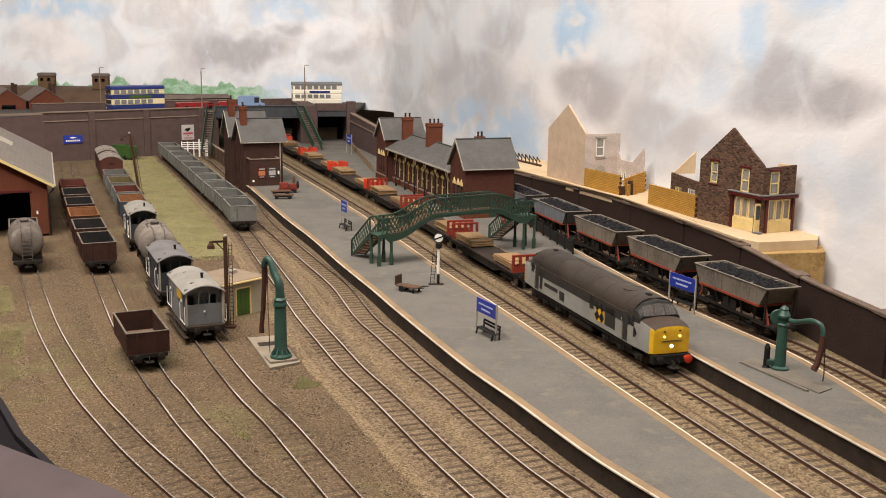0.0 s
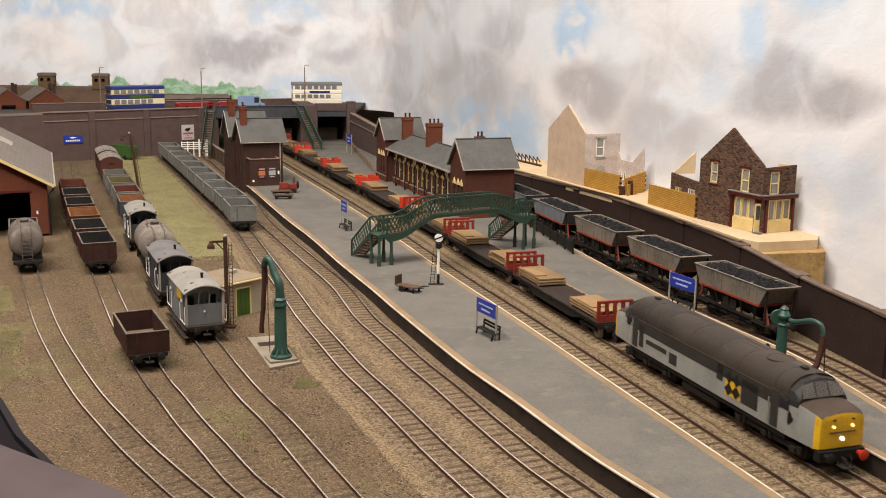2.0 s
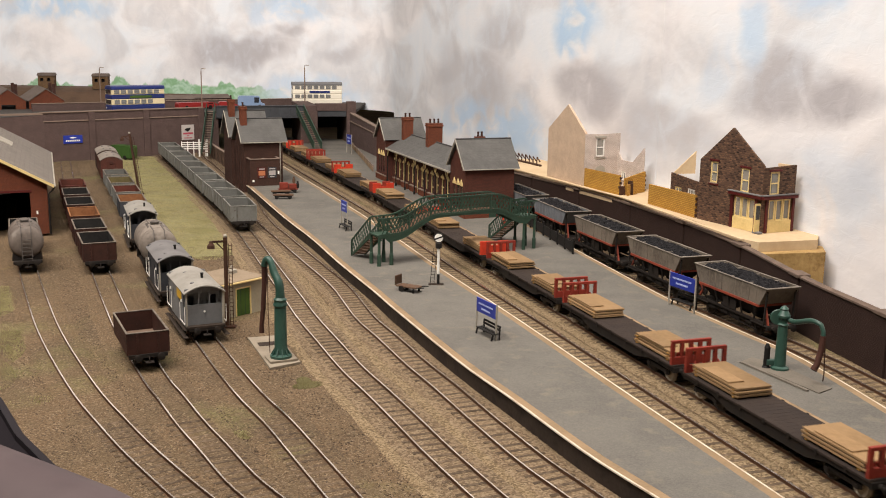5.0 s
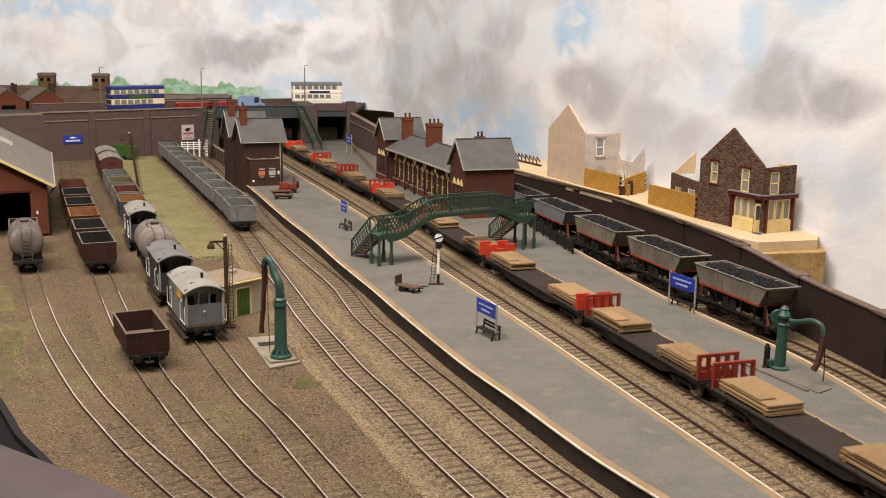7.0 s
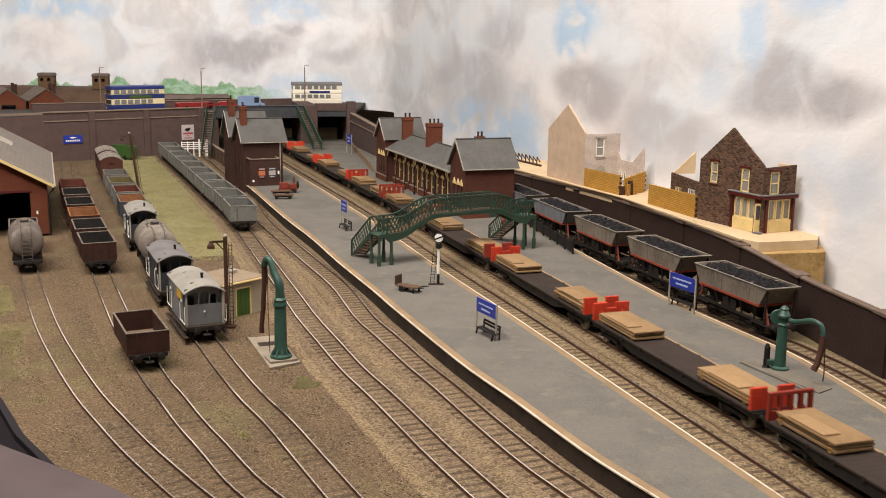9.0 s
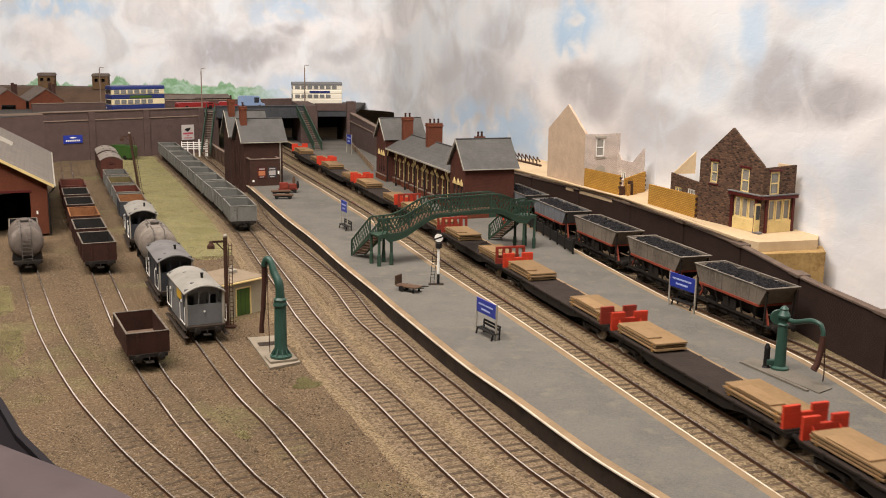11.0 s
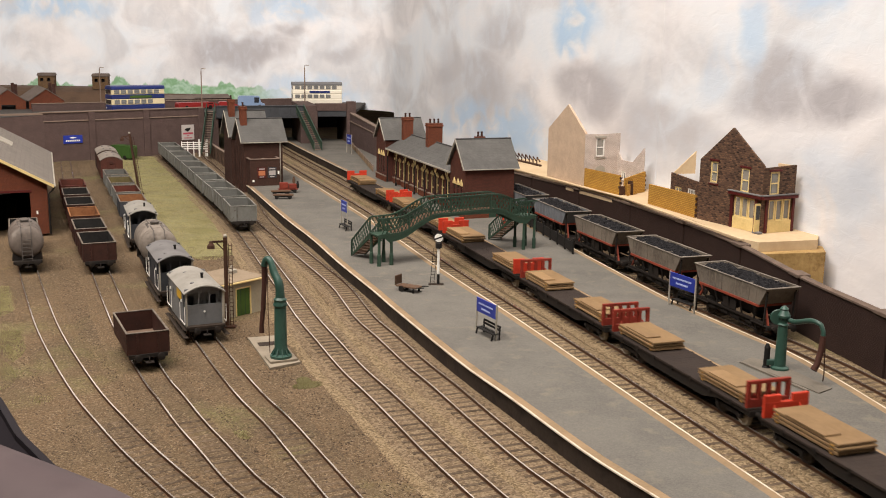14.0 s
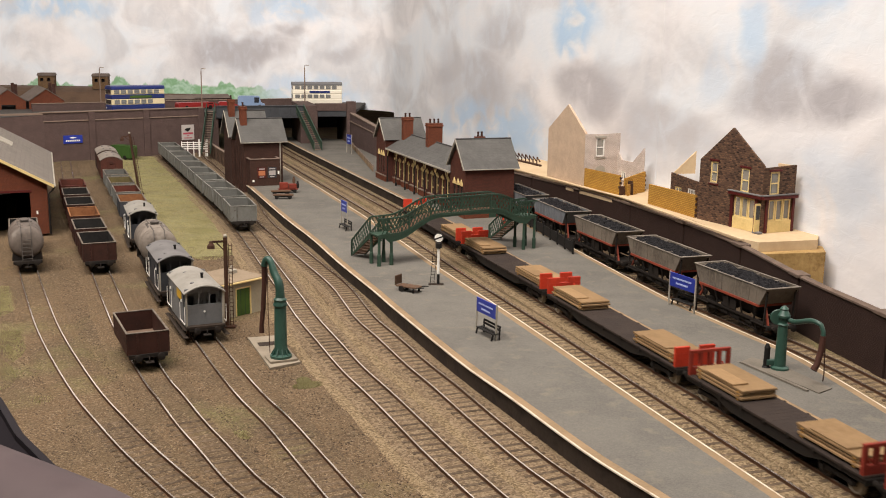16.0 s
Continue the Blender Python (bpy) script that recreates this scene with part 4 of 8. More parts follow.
for k in range(1, 13):
    f = k / 12
    arc.append((back_x(2420) - 62 * f - 170 * f * f, 2420 + 180 * f - 60 * f * f))
arc += [(-700, 2560), (-1700, 2600)]
part("far_panel", Mesh().prism(arc + [(x + 6, y + 10) for x, y in arc[::-1]], 62, 900, "z"), M_SKY, backdrop, smooth=40)

# the hall around the layout
hall = tagged(new("hall"), "pale plain exhibition hall walls", "hall", kind="structure")
for nm, b in (("hall_wall", (-3900, -3800, -3000, 4600, -1000, 2500)), ("hall_wall", (3800, 3900, -3000, 4600, -1000, 2500)), ("hall_wall", (-3900, 3900, 4600, 4700, -1000, 2500)), ("hall_wall", (-3900, 3900, -3100, -3000, -1000, 2500))):
    part(nm, Mesh().box(*b), M_HALL, hall)
tagged(part("hall_floor", Mesh().box(-3900, 3900, -3000, 4600, -1020, -1000), M_HALLFLOOR), "dull brown hall floor", "floor", kind="structure")
tagged(part("ceiling", Mesh().box(-3900, 3900, -3000, 4600, 2500, 2520), M_HALL), "plain pale hall ceiling", "ceiling", kind="structure")

# low foam-padded barrier beyond the layout edge
bar = Mesh().tube([(-250, 380, 80), (-190, 342, 79), (-140, 310, 78), (-108, 290, 77), (-80, 276, 72), (-40, 260, 56)], [22, 22, 22, 22, 21, 20], 20)
tagged(part("barrier_rail", bar, M_BARRIER, smooth=60), "mauve-grey padded barrier rail in front of the layout", "barrier")

# retaining wall and road bridge at the far end
W1 = [(-735, 1905), (-490, 2110)]
rw = thing("retaining_wall", "dark brown brick retaining wall with pale string course", "wall", facing(*W1), kind="structure")
n1 = dist(*W1)
part("brickwork", wall_mesh(Mesh(), n1, 14, GZ - 1, [(0, 87), (n1, 87)]), M_BRIDGE_BRICK, rw)
part("string_course", Mesh().box(-1, n1, -1.6, 1, 71, 73, 0.3), M_STRING, rw)
part("coping", Mesh().box(-2, n1 + 1, -2, 15, 87.05, 89, 0.4), M_STRING, rw)
for u in (0.28, 0.62, 0.985):
    part("pilaster", Mesh().box(n1 * u - 6, n1 * u + 6, -3, 0.5, GZ - 1, 87, 0.4), M_BRIDGE_BRICK, rw)
wing = thing("wing_wall", "sloping brick wing wall beside the yard", "wall", facing((-900, 1830), W1[0]), kind="structure")
nw = dist((-900, 1830), W1[0])
part("brickwork", wall_mesh(Mesh(), nw, 10, GZ - 1, [(0, 74), (nw, 84)]), M_BRIDGE_BRICK, wing)
part("coping", wall_mesh(Mesh(), nw, 13, 84.1, [(0, 84.2), (nw, 88)]), M_STRING, wing)

# road deck on the bridge, and its far parapet
road = Mesh().prism([(-1500, 1800), (-900, 1845), (-735, 1918), (-485, 2122), (-470, 2150), (-190, 2242), (-190, 2500), (-1500, 2500)], 74, 79, "z")
tagged(part("road", road, M_ROAD), "grey tarmac road over the railway bridge", "road", kind="structure")
fp = [(-815, 2058), (-560, 2235), (-330, 2375)]
for a, b in zip(fp, fp[1:]):
    t = thing("road_wall", "low brown brick wall behind the road", "wall", facing(a, b), kind="structure")
    nn = dist(a, b)
    part("brickwork", Mesh().box(0, nn, 0, 5, 79, 93), M_BRIDGE_BRICK, t)
    part("coping", Mesh().box(0, nn, -1, 6, 93.05, 94.6, 0.3), M_STRING, t)
G0, G1 = (-470, 2142), (-297, 2190)
br = thing("railway_bridge", "grey steel girder bridge on brick abutments", "bridge", facing(G0, G1), kind="structure")
ng = dist(G0, G1)
part("girder", Mesh().box(0, ng, 0, 5, 66, 88, 0.6), M_GIRDER, br)
part("girder_flange", Mesh().box(-1, ng + 1, -2, 7, 88.05, 90, 0.3), M_GIRDER, br)
part("girder_flange", Mesh().box(-1, ng + 1, -2, 7, 64, 65.95, 0.3), M_GIRDER, br)
for k in range(9):
    u = 8 + k * (ng - 16) / 8
    part("stiffener", Mesh().box(u - 0.7, u + 0.7, -1.4, 0, 66, 88), M_GIRDER, br)
part("abutment", Mesh().box(-24, 4, 3, 150, GZ - 1, 74, 0.5), M_BRIDGE_BRICK, br)
part("pier_wall", Mesh().box(ng - 6, ng + 30, 4, 150, GZ - 1, 90, 0.5), M_BRIDGE_BRICK, br)
G2 = (-195, 2235)
part("second_girder", Mesh().box(ng + 30, ng + 96, 6, 12, 66, 78, 0.5), M_GIRDER, br)
part("parapet", Mesh().box(ng + 26, ng + 92, 4, 10, 78.1, 94, 0.5), M_BRIDGE_BRICK, br)
part("parapet_pier", Mesh().box(ng + 92, ng + 112, 0, 14, GZ, 98, 0.6), M_BRIDGE_BRICK, br)
part("far_abutment", Mesh().box(ng + 96, ng + 112, 14, 150, GZ, 78, 0.5), M_BRIDGE_BRICK, br)
# dark sheet added across the opening in place of the shade under the bridge
part("tunnel_back", Mesh().box(-24, ng + 112, 160, 165, 30, 74), M_FASCIA_SHADE, br, "added dark sheet standing in for the shade under the bridge")
WR = [(-200, 2195), (-118, 1935)]
wr = thing("retaining_wall", "brown brick retaining wall behind the platform", "wall", facing(*WR), kind="structure")
nr = dist(*WR)
part("brickwork", wall_mesh(Mesh(), nr, 8, GZ, [(0, 74), (nr, 62)]), M_BRIDGE_BRICK, wr)
part("string_course", Mesh().prism([(0, 58), (nr, 50), (nr, 52), (0, 60)], -1.2, 0.5, "y"), M_STRING, wr)
part("coping", Mesh().prism([(0, 74.1), (nr, 62.1), (nr, 64), (0, 76)], -1, 9, "y"), M_STRING, wr)


# ---- rolling stock: x runs forward, z = 0 on the rail ----
def wheel_data(mat_face):
    return Mesh().lathe([(0.5, -1.4), (5.6, -1.3), (7.0, -1.2), (7.0, -0.7), (6.3, -0.6), (6.2, 1.1), (5.4, 1.2), (5.0, 0.6), (2.2, 0.6), (1.6, 1.5), (0.5, 1.5)], n=20, axis="y").data("wheel", mat_face, 40)


WHEEL, PALE_WHEEL = wheel_data(M_WHEEL), wheel_data(M_TYRE)
BUFFER = Mesh().lathe([(1.6, 0), (1.6, 3.2), (1.0, 3.2), (1.0, 5.6), (2.9, 5.8), (3.0, 6.4), (2.0, 6.8)], n=14, axis="x").data("buffer", M_FRAME, 40)
BUFFER_RED = Mesh().lathe([(1.6, 0), (1.6, 3.2), (1.0, 3.2), (1.0, 5.6), (3.1, 5.8), (3.2, 6.4), (2.0, 6.8)], n=14, axis="x").data("buffer", M_BULKRED, 40)
FLIP = Matrix.Rotation(math.pi, 4, "Z")


def wheelset(t, x, data=None, r=6.2):
    for side in (1, -1):
        m = mm(x, side * 8.2, r) if side > 0 else mm(x, -8.2, r, 180)
        part("wheel", data or WHEEL, None, t, at=m)
    part("axle", Mesh().rod((x, -9, r), (x, 9, r), 0.9), M_FRAME, t)


def running_gear(t, half, wb, frame_z=(8.6, 11.4), width=11.5, wheel=None):
    """Solebars, headstocks, axleguards, wheels, buffers and hooks of a four-wheeled wagon."""
    z0, z1 = frame_z
    for side in (1, -1):
        part("solebar", Mesh().box(-half, half, side * width - 0.8, side * width + 0.8, z0, z1, 0.2), M_FRAME, t)
        for x in (-wb / 2, wb / 2):
            g = Mesh()
            g.prism([(x - 3.6, z0), (x + 3.6, z0), (x + 1.6, 4.2), (x - 1.6, 4.2)], side * 10.3 - 0.4, side * 10.3 + 0.4)
            g.box(x - 1.6, x + 1.6, side * 11 - 1.0, side * 11 + 1.0, 4.8, 7.6, 0.3)
            g.box(x - 6.5, x + 6.5, side * 11.2 - 0.5, side * 11.2 + 0.5, 7.5, 8.5, 0.2)
            part("axlebox", g, M_FRAME, t)
        part("brake_lever", Mesh().bar((-3, side * 12.4, 7.5), (wb / 2 + 3, side * 12.4, 5.0), 0.5, 0.9), M_FRAME, t)
    for e in (1, -1):
        part("headstock", Mesh().box(e * half - 0.9, e * half + 0.9, -14.5, 14.5, z0, z1 + 0.4, 0.2), M_FRAME, t)
        for side in (1, -1):
            part("buffer", BUFFER, None, t, at=mm(e * half, side * 8.6, 10.2, 0 if e > 0 else 180))
        hook = Mesh().tube([(e * half, 0, 9.6), (e * (half + 3), 0, 9.4), (e * (half + 4), 0, 8), (e * (half + 3.2), 0, 5.5)], 0.45, 6)
        hook.box(min(e * half, e * (half + 6)), max(e * half, e * (half + 6)), -3.2, 3.2, 5.6, 6.2)
        part("coupling", hook, M_FRAME, t)
    for x in (-wb / 2, wb / 2):
        wheelset(t, x, wheel)


def open_wagon(label, body_mat, in_mat, floor_mat, rim_mat, length=66, width=32, top=30, kind="steel", group="open wagons"):
    """A hollow body with ribs, rims and doors on a four-wheel chassis."""
    t = thing("open_wagon", label, "wagon", group=group)
    h, w, zf, th = length / 2, width / 2, 11.6, 0.9
    for nm, b in (("side_panel", (-h, h, w - th, w)), ("side_panel", (-h, h, -w, -w + th)), ("end_panel", (h - th, h, -w + th, w - th)), ("end_panel", (-h, -h + th, -w + th, w - th))):
        part(nm, Mesh().box(*b, zf, top, 0.15), body_mat, t)
    inner = Mesh()
    for b in ((-h + th, h - th, w - th - 0.25, w - th), (-h + th, h - th, -w + th, -w + th + 0.25), (h - th - 0.25, h - th, -w + th, w - th), (-h + th, -h + th + 0.25, -w + th, w - th)):
        inner.box(*b, zf + 1, top - 0.3)
    part("lining", inner, in_mat, t)
    part("floor", Mesh().box(-h + 0.1, h - 0.1, -w + 0.1, w - 0.1, zf - 0.2, zf + 1), floor_mat, t)
    rim = Mesh()
    for b in ((-h - 0.3, h + 0.3, w - th - 0.3, w + 0.4), (-h - 0.3, h + 0.3, -w - 0.4, -w + th + 0.3), (h - th - 0.3, h + 0.4, -w + 0.9, w - 0.9), (-h - 0.4, -h + th + 0.3, -w + 0.9, w - 0.9)):
        rim.box(*b, top, top + 0.8, 0.2)
    part("top_rim", rim, rim_mat, t)
    for side in (1, -1):
        if kind == "steel":
            for x in (-h * 0.62, -h * 0.24, h * 0.24, h * 0.62):
                part("rib", Mesh().box(x - 0.7, x + 0.7, side * w - 0.6, side * w + 0.9, zf, top - 0.1, 0.2), body_mat, t)
            part("side_door", Mesh().box(-h * 0.2, h * 0.2, side * w - 0.2, side * w + 0.5, zf + 0.6, top - 5, 0.2), body_mat, t)
        else:
            for k in range(4):
                z = zf + 0.4 + k * (top - zf) / 4
                part("plank", Mesh().box(-h - 0.1, h + 0.1, side * w - 0.2, side * w + 0.35, z, z + (top - zf) / 4 - 0.5, 0.15), body_mat, t)
            for x in (-h * 0.3, h * 0.3):
                part("strap", Mesh().box(x - 0.6, x + 0.6, side * w, side * w + 0.7, zf, top - 0.2, 0.1), M_FRAME, t)
    for e in (1, -1):
        for y in (-w * 0.5, w * 0.5):
            part("end_stanchion", Mesh().box(e * h - 0.6, e * h + 0.9, y - 0.8, y + 0.8, zf, top - 0.1, 0.2), body_mat, t)
    running_gear(t, h, length * 0.55)
    return t


def arc_roof(m, x0, x1, w, z, rise, th=1.0, n=10):
    """A curved sheet roof from x0 to x1."""
    pts = [(w * k, z + rise * (1 - k * k)) for k in np.linspace(-1, 1, n + 1)]
    m.prism([(y, zz) for y, zz in pts] + [(y, zz - th) for y, zz in pts[::-1]], x0, x1, "x")
    return m


def end_shape(w, z0, z, rise, n=10):
    return [(-w, z0), (w, z0)] + [(w * k, z + rise * (1 - k * k) - 0.9) for k in np.linspace(1, -1, n + 1)]


def brake_van(label, body_mat, roof_mat, yellow=False):
    """A short cabin with verandas, footboards, handrails and a curved roof."""
    t = thing("brake_van", label, "brake van", group="brake vans")
    h, w, z0, z1 = 42, 16, 11.5, 41
    for side in (1, -1):
        part("cabin_side", wall_mesh(Mesh(), 56, 1, z0, [(0, z1), (56, z1)], [(12, 18, 25, 34), (38, 44, 25, 34)]).moved(Matrix.Translation((-28, side * w - 0.5, 0))), body_mat, t)
        part("duct", Mesh().box(-6, 6, side * w - 0.2, side * w + 1.8, 18, 37, 0.5), body_mat, t)
        part("stanchion", Mesh().box(h - 4.2, h - 2.8, side * (w - 0.7) - 0.7, side * (w - 0.7) + 0.7, z0, z1, 0.1), M_GABLE, t)
        part("stanchion", Mesh().box(-h + 2.8, -h + 4.2, side * (w - 0.7) - 0.7, side * (w - 0.7) + 0.7, z0, z1, 0.1), M_GABLE, t)
        part("footboard", Mesh().box(-h - 2, h + 2, side * 17.4 - 2, side * 17.4 + 2, 3.6, 4.5, 0.2), M_PLATWALL, t)
        part("footboard", Mesh().box(-h + 2, h - 2, side * 16.5 - 1.5, side * 16.5 + 1.5, 9.0, 9.8, 0.2), M_PLATWALL, t)
        for x in (-30, -10, 10, 30):
            part("footboard_hanger", Mesh().box(x - 0.4, x + 0.4, side * 15.6 - 0.4, side * 15.6 + 0.4, 4.4, 11), M_FRAME, t)
        for x0, x1 in ((20, h - 1), (-h + 1, -20)):
            part("handrail", Mesh().tube([(x0, side * (w + 1.4), 30), (x0, side * (w + 1.4), 15), (x1, side * (w + 1.4), 15), (x1, side * (w + 1.4), 30)], 0.35, 6), M_WHITE, t)
        for x in (-25, 25):
            part("lamp_iron", Mesh().box(x - 0.8, x + 0.8, side * (w + 0.6), side * (w + 1.5), 31, 33, 0.2), M_WHITE, t)
    if yellow:
        part("notice_panel", Mesh().box(4, 24, -w - 0.9, -w - 0.5, 32, 40), M_YELLOW, t, "yellow painted panel")
    for e in (1, -1):
        part("cabin_end", wall_mesh(Mesh(), 2 * w - 2, 1, z0, [(0, z1), (w - 1, z1 + 4.5), (2 * w - 2, z1)], [(3, 8, 24, 36), (2 * w - 10, 2 * w - 5, 24, 36)]).moved(Matrix.Translation((e * 28, -w + 1, 0)) @ Matrix.Rotation(math.pi / 2, 4, "Z")), body_mat, t)
        part("veranda_panel", wall_mesh(Mesh(), 2 * w, 1, z0, [(0, 44), (w, 45), (2 * w, 44)], [(2, w - 5, 30, 40.5), (w - 4, w + 4, 30, 40.5), (w + 5, 2 * w - 2, 30, 40.5)]).moved(Matrix.Translation((e * (h - 6), -w, 0)) @ Matrix.Rotation(math.pi / 2, 4, "Z")), body_mat, t)
        part("end_platform", Mesh().box(e * h - (5 if e > 0 else 1), e * h + (1 if e > 0 else 5), -w, w, 11, 13, 0.2), M_PLATWALL, t)
        part("end_lamp", Mesh().lathe([(0.9, 0), (0.9, 0.8)], n=10, axis="x", x=0, y=24, x0=e * (h - 5.4)), M_WHITE, t)
    part("floor", Mesh().box(-h, h, -w, w, 10.6, 11.6), M_PLATWALL, t)
    part("roof", arc_roof(Mesh(), -h + 1, h - 1, w + 1.4, 41.2, 6.2, 1.0, 14), roof_mat, t, "weathered curved roof", smooth=30)
    part("stovepipe", Mesh().lathe([(1.1, 0), (1.1, 5), (1.5, 5), (1.5, 6)], x=10, y=4, x0=45.5, n=10), M_BLACK, t)
    for x, y in ((-18, -5), (24, -7)):
        part("roof_vent", Mesh().lathe([(2.0, 0), (2.0, 1.0), (1.0, 1.6)], x=x, y=y, x0=45.6, n=10), M_VANROOF2, t)
    running_gear(t, h, 64)
    return t


def box_van(label, body_mat, roof_mat, length=70):
    t = thing("covered_van", label, "van", group="covered vans")
    h, w, z0, z1 = length / 2, 16, 11.5, 39
    for side in (1, -1):
        part("side_panel", Mesh().box(-h, h, side * w - 0.5, side * w + 0.5, z0, z1, 0.1), body_mat, t)
        part("side_door", Mesh().box(-10, 10, side * w - 0.3, side * w + 1.0, z0 + 1, z1 - 2, 0.2), body_mat, t)
        for x in (-h + 1, -h * 0.6, h * 0.6, h - 1):
            part("strap", Mesh().box(x - 0.7, x + 0.7, side * w - 0.2, side * w + 1.0, z0, z1, 0.1), body_mat, t)
    for e in (1, -1):
        part("end_panel", Mesh().prism(end_shape(w - 0.5, z0, z1, 6), e * h - 0.5, e * h + 0.5, "x"), body_mat, t)
        for y in (-6, 6):
            part("end_stanchion", Mesh().box(e * h - 0.8, e * h + 1.0, y - 0.8, y + 0.8, z0, z1 + 3.4, 0.2), body_mat, t)
        part("end_vent", Mesh().box(e * h - 0.8, e * h + 1.6, -3, 3, 33, 38, 0.4), body_mat, t)
    part("floor", Mesh().box(-h, h, -w, w, 10.6, 11.6), M_PLATWALL, t)
    part("roof", arc_roof(Mesh(), -h - 0.8, h + 0.8, w + 1, z1 + 0.2, 6.2, 1.0, 14), roof_mat, t, "curved canvas-grey roof", smooth=30)
    for x in (-h * 0.5, h * 0.5):
        for y in (-5, 5):
            part("roof_vent", Mesh().lathe([(1.6, 0), (1.6, 1.6), (0.8, 2.2)], x=x, y=y, x0=43.8, n=10), M_VANROOF2, t)
    running_gear(t, h, length * 0.55)
    return t


def tank_wagon(label, tank_mat, r=17.5, length=72):
    t = thing("tank_wagon", label, "tank wagon", group="tank wagons")
    h = length / 2
    zc = 13.5 + r
    prof = [(1, -h), (r * 0.55, -h + 0.6), (r * 0.85, -h + 2.2), (r * 0.98, -h + 4.6), (r, -h + 6.5), (r, h - 6.5), (r * 0.98, h - 4.6), (r * 0.85, h - 2.2), (r * 0.55, h - 0.6), (1, h)]
    part("barrel", Mesh().lathe(prof, x=0, y=zc, n=36, axis="x"), tank_mat, t, smooth=50)
    for x in (-h * 0.62, 0, h * 0.62):
        ring = Mesh().lathe([(r + 0.05, -0.7), (r + 0.35, -0.6), (r + 0.35, 0.6), (r + 0.05, 0.7)], x=0, y=zc, n=36, axis="x", x0=x)
        part("band", ring, tank_mat, t, smooth=50)
    part("manhole", Mesh().lathe([(4.2, 0), (4.2, 2.6), (4.8, 2.6), (4.8, 3.4), (2, 4.2)], x0=zc + r - 0.8, n=18), M_TANKDARK, t)
    part("walkway", Mesh().box(-9, 9, -8, -5, zc + r - 2, zc + r - 1.2, 0.2).box(-9, 9, 5, 8, zc + r - 2, zc + r - 1.2, 0.2).box(-9, -6, -8, 8, zc + r - 1.1, zc + r - 0.3, 0.2), M_TANKDARK, t)
    for e in (1, -1):
        lad = Mesh()
        for y in (-5, 5):
            lad.tube([(e * (h + 1.6), y, 12), (e * (h + 1.2), y, zc + r * 0.6), (e * (h - 4), y, zc + r - 0.5), (e * 8, y, zc + r - 0.4)], 0.5, 6)
        for k in range(6):
            lad.bar((e * (h + 1.5), -5, 14 + k * 4.2), (e * (h + 1.5), 5, 14 + k * 4.2), 0.6, 0.6)
        part("ladder", lad, M_TANKDARK, t)
        part("end_cradle", Mesh().prism([(-15.5, 11.4), (15.5, 11.4), (13.5, zc - 2), (11, zc - 6), (6, zc - 11.5), (0, zc - 13.5), (-6, zc - 11.5), (-11, zc - 6), (-13.5, zc - 2)], e * (h - 6) - 1, e * (h - 6) + 1, "x"), M_FRAME, t)
    part("floor", Mesh().box(-h - 2, h + 2, -14, 14, 10.6, 11.6), M_FRAME, t)
    running_gear(t, h + 2, length * 0.6)
    return t


def coal_heap(l, w, z, seed, amp=2.6):
    r = random.Random(seed)
    m = Mesh()
    nx, ny = 62, 20
    for i in range(nx + 1):
        for j in range(ny + 1):
            u, v = i / nx, j / ny
            hump = (1 - (2 * v - 1) ** 2) * (0.35 + 0.65 * abs(math.sin(3 * math.pi * u)))
            x, y = (u - 0.5) * l, (v - 0.5) * w
            m.v.append((x + r.uniform(-0.7, 0.7), y + r.uniform(-0.5, 0.5), z + amp * hump + r.uniform(-1.3, 1.3) + 1.2 * noise.noise((x * 0.2, y * 0.2, seed))))
    for i in range(nx):
        for j in range(ny):
            a = i * (ny + 1) + j
            m.f.append((a, a + 1, a + ny + 2, a + ny + 1))
    return m


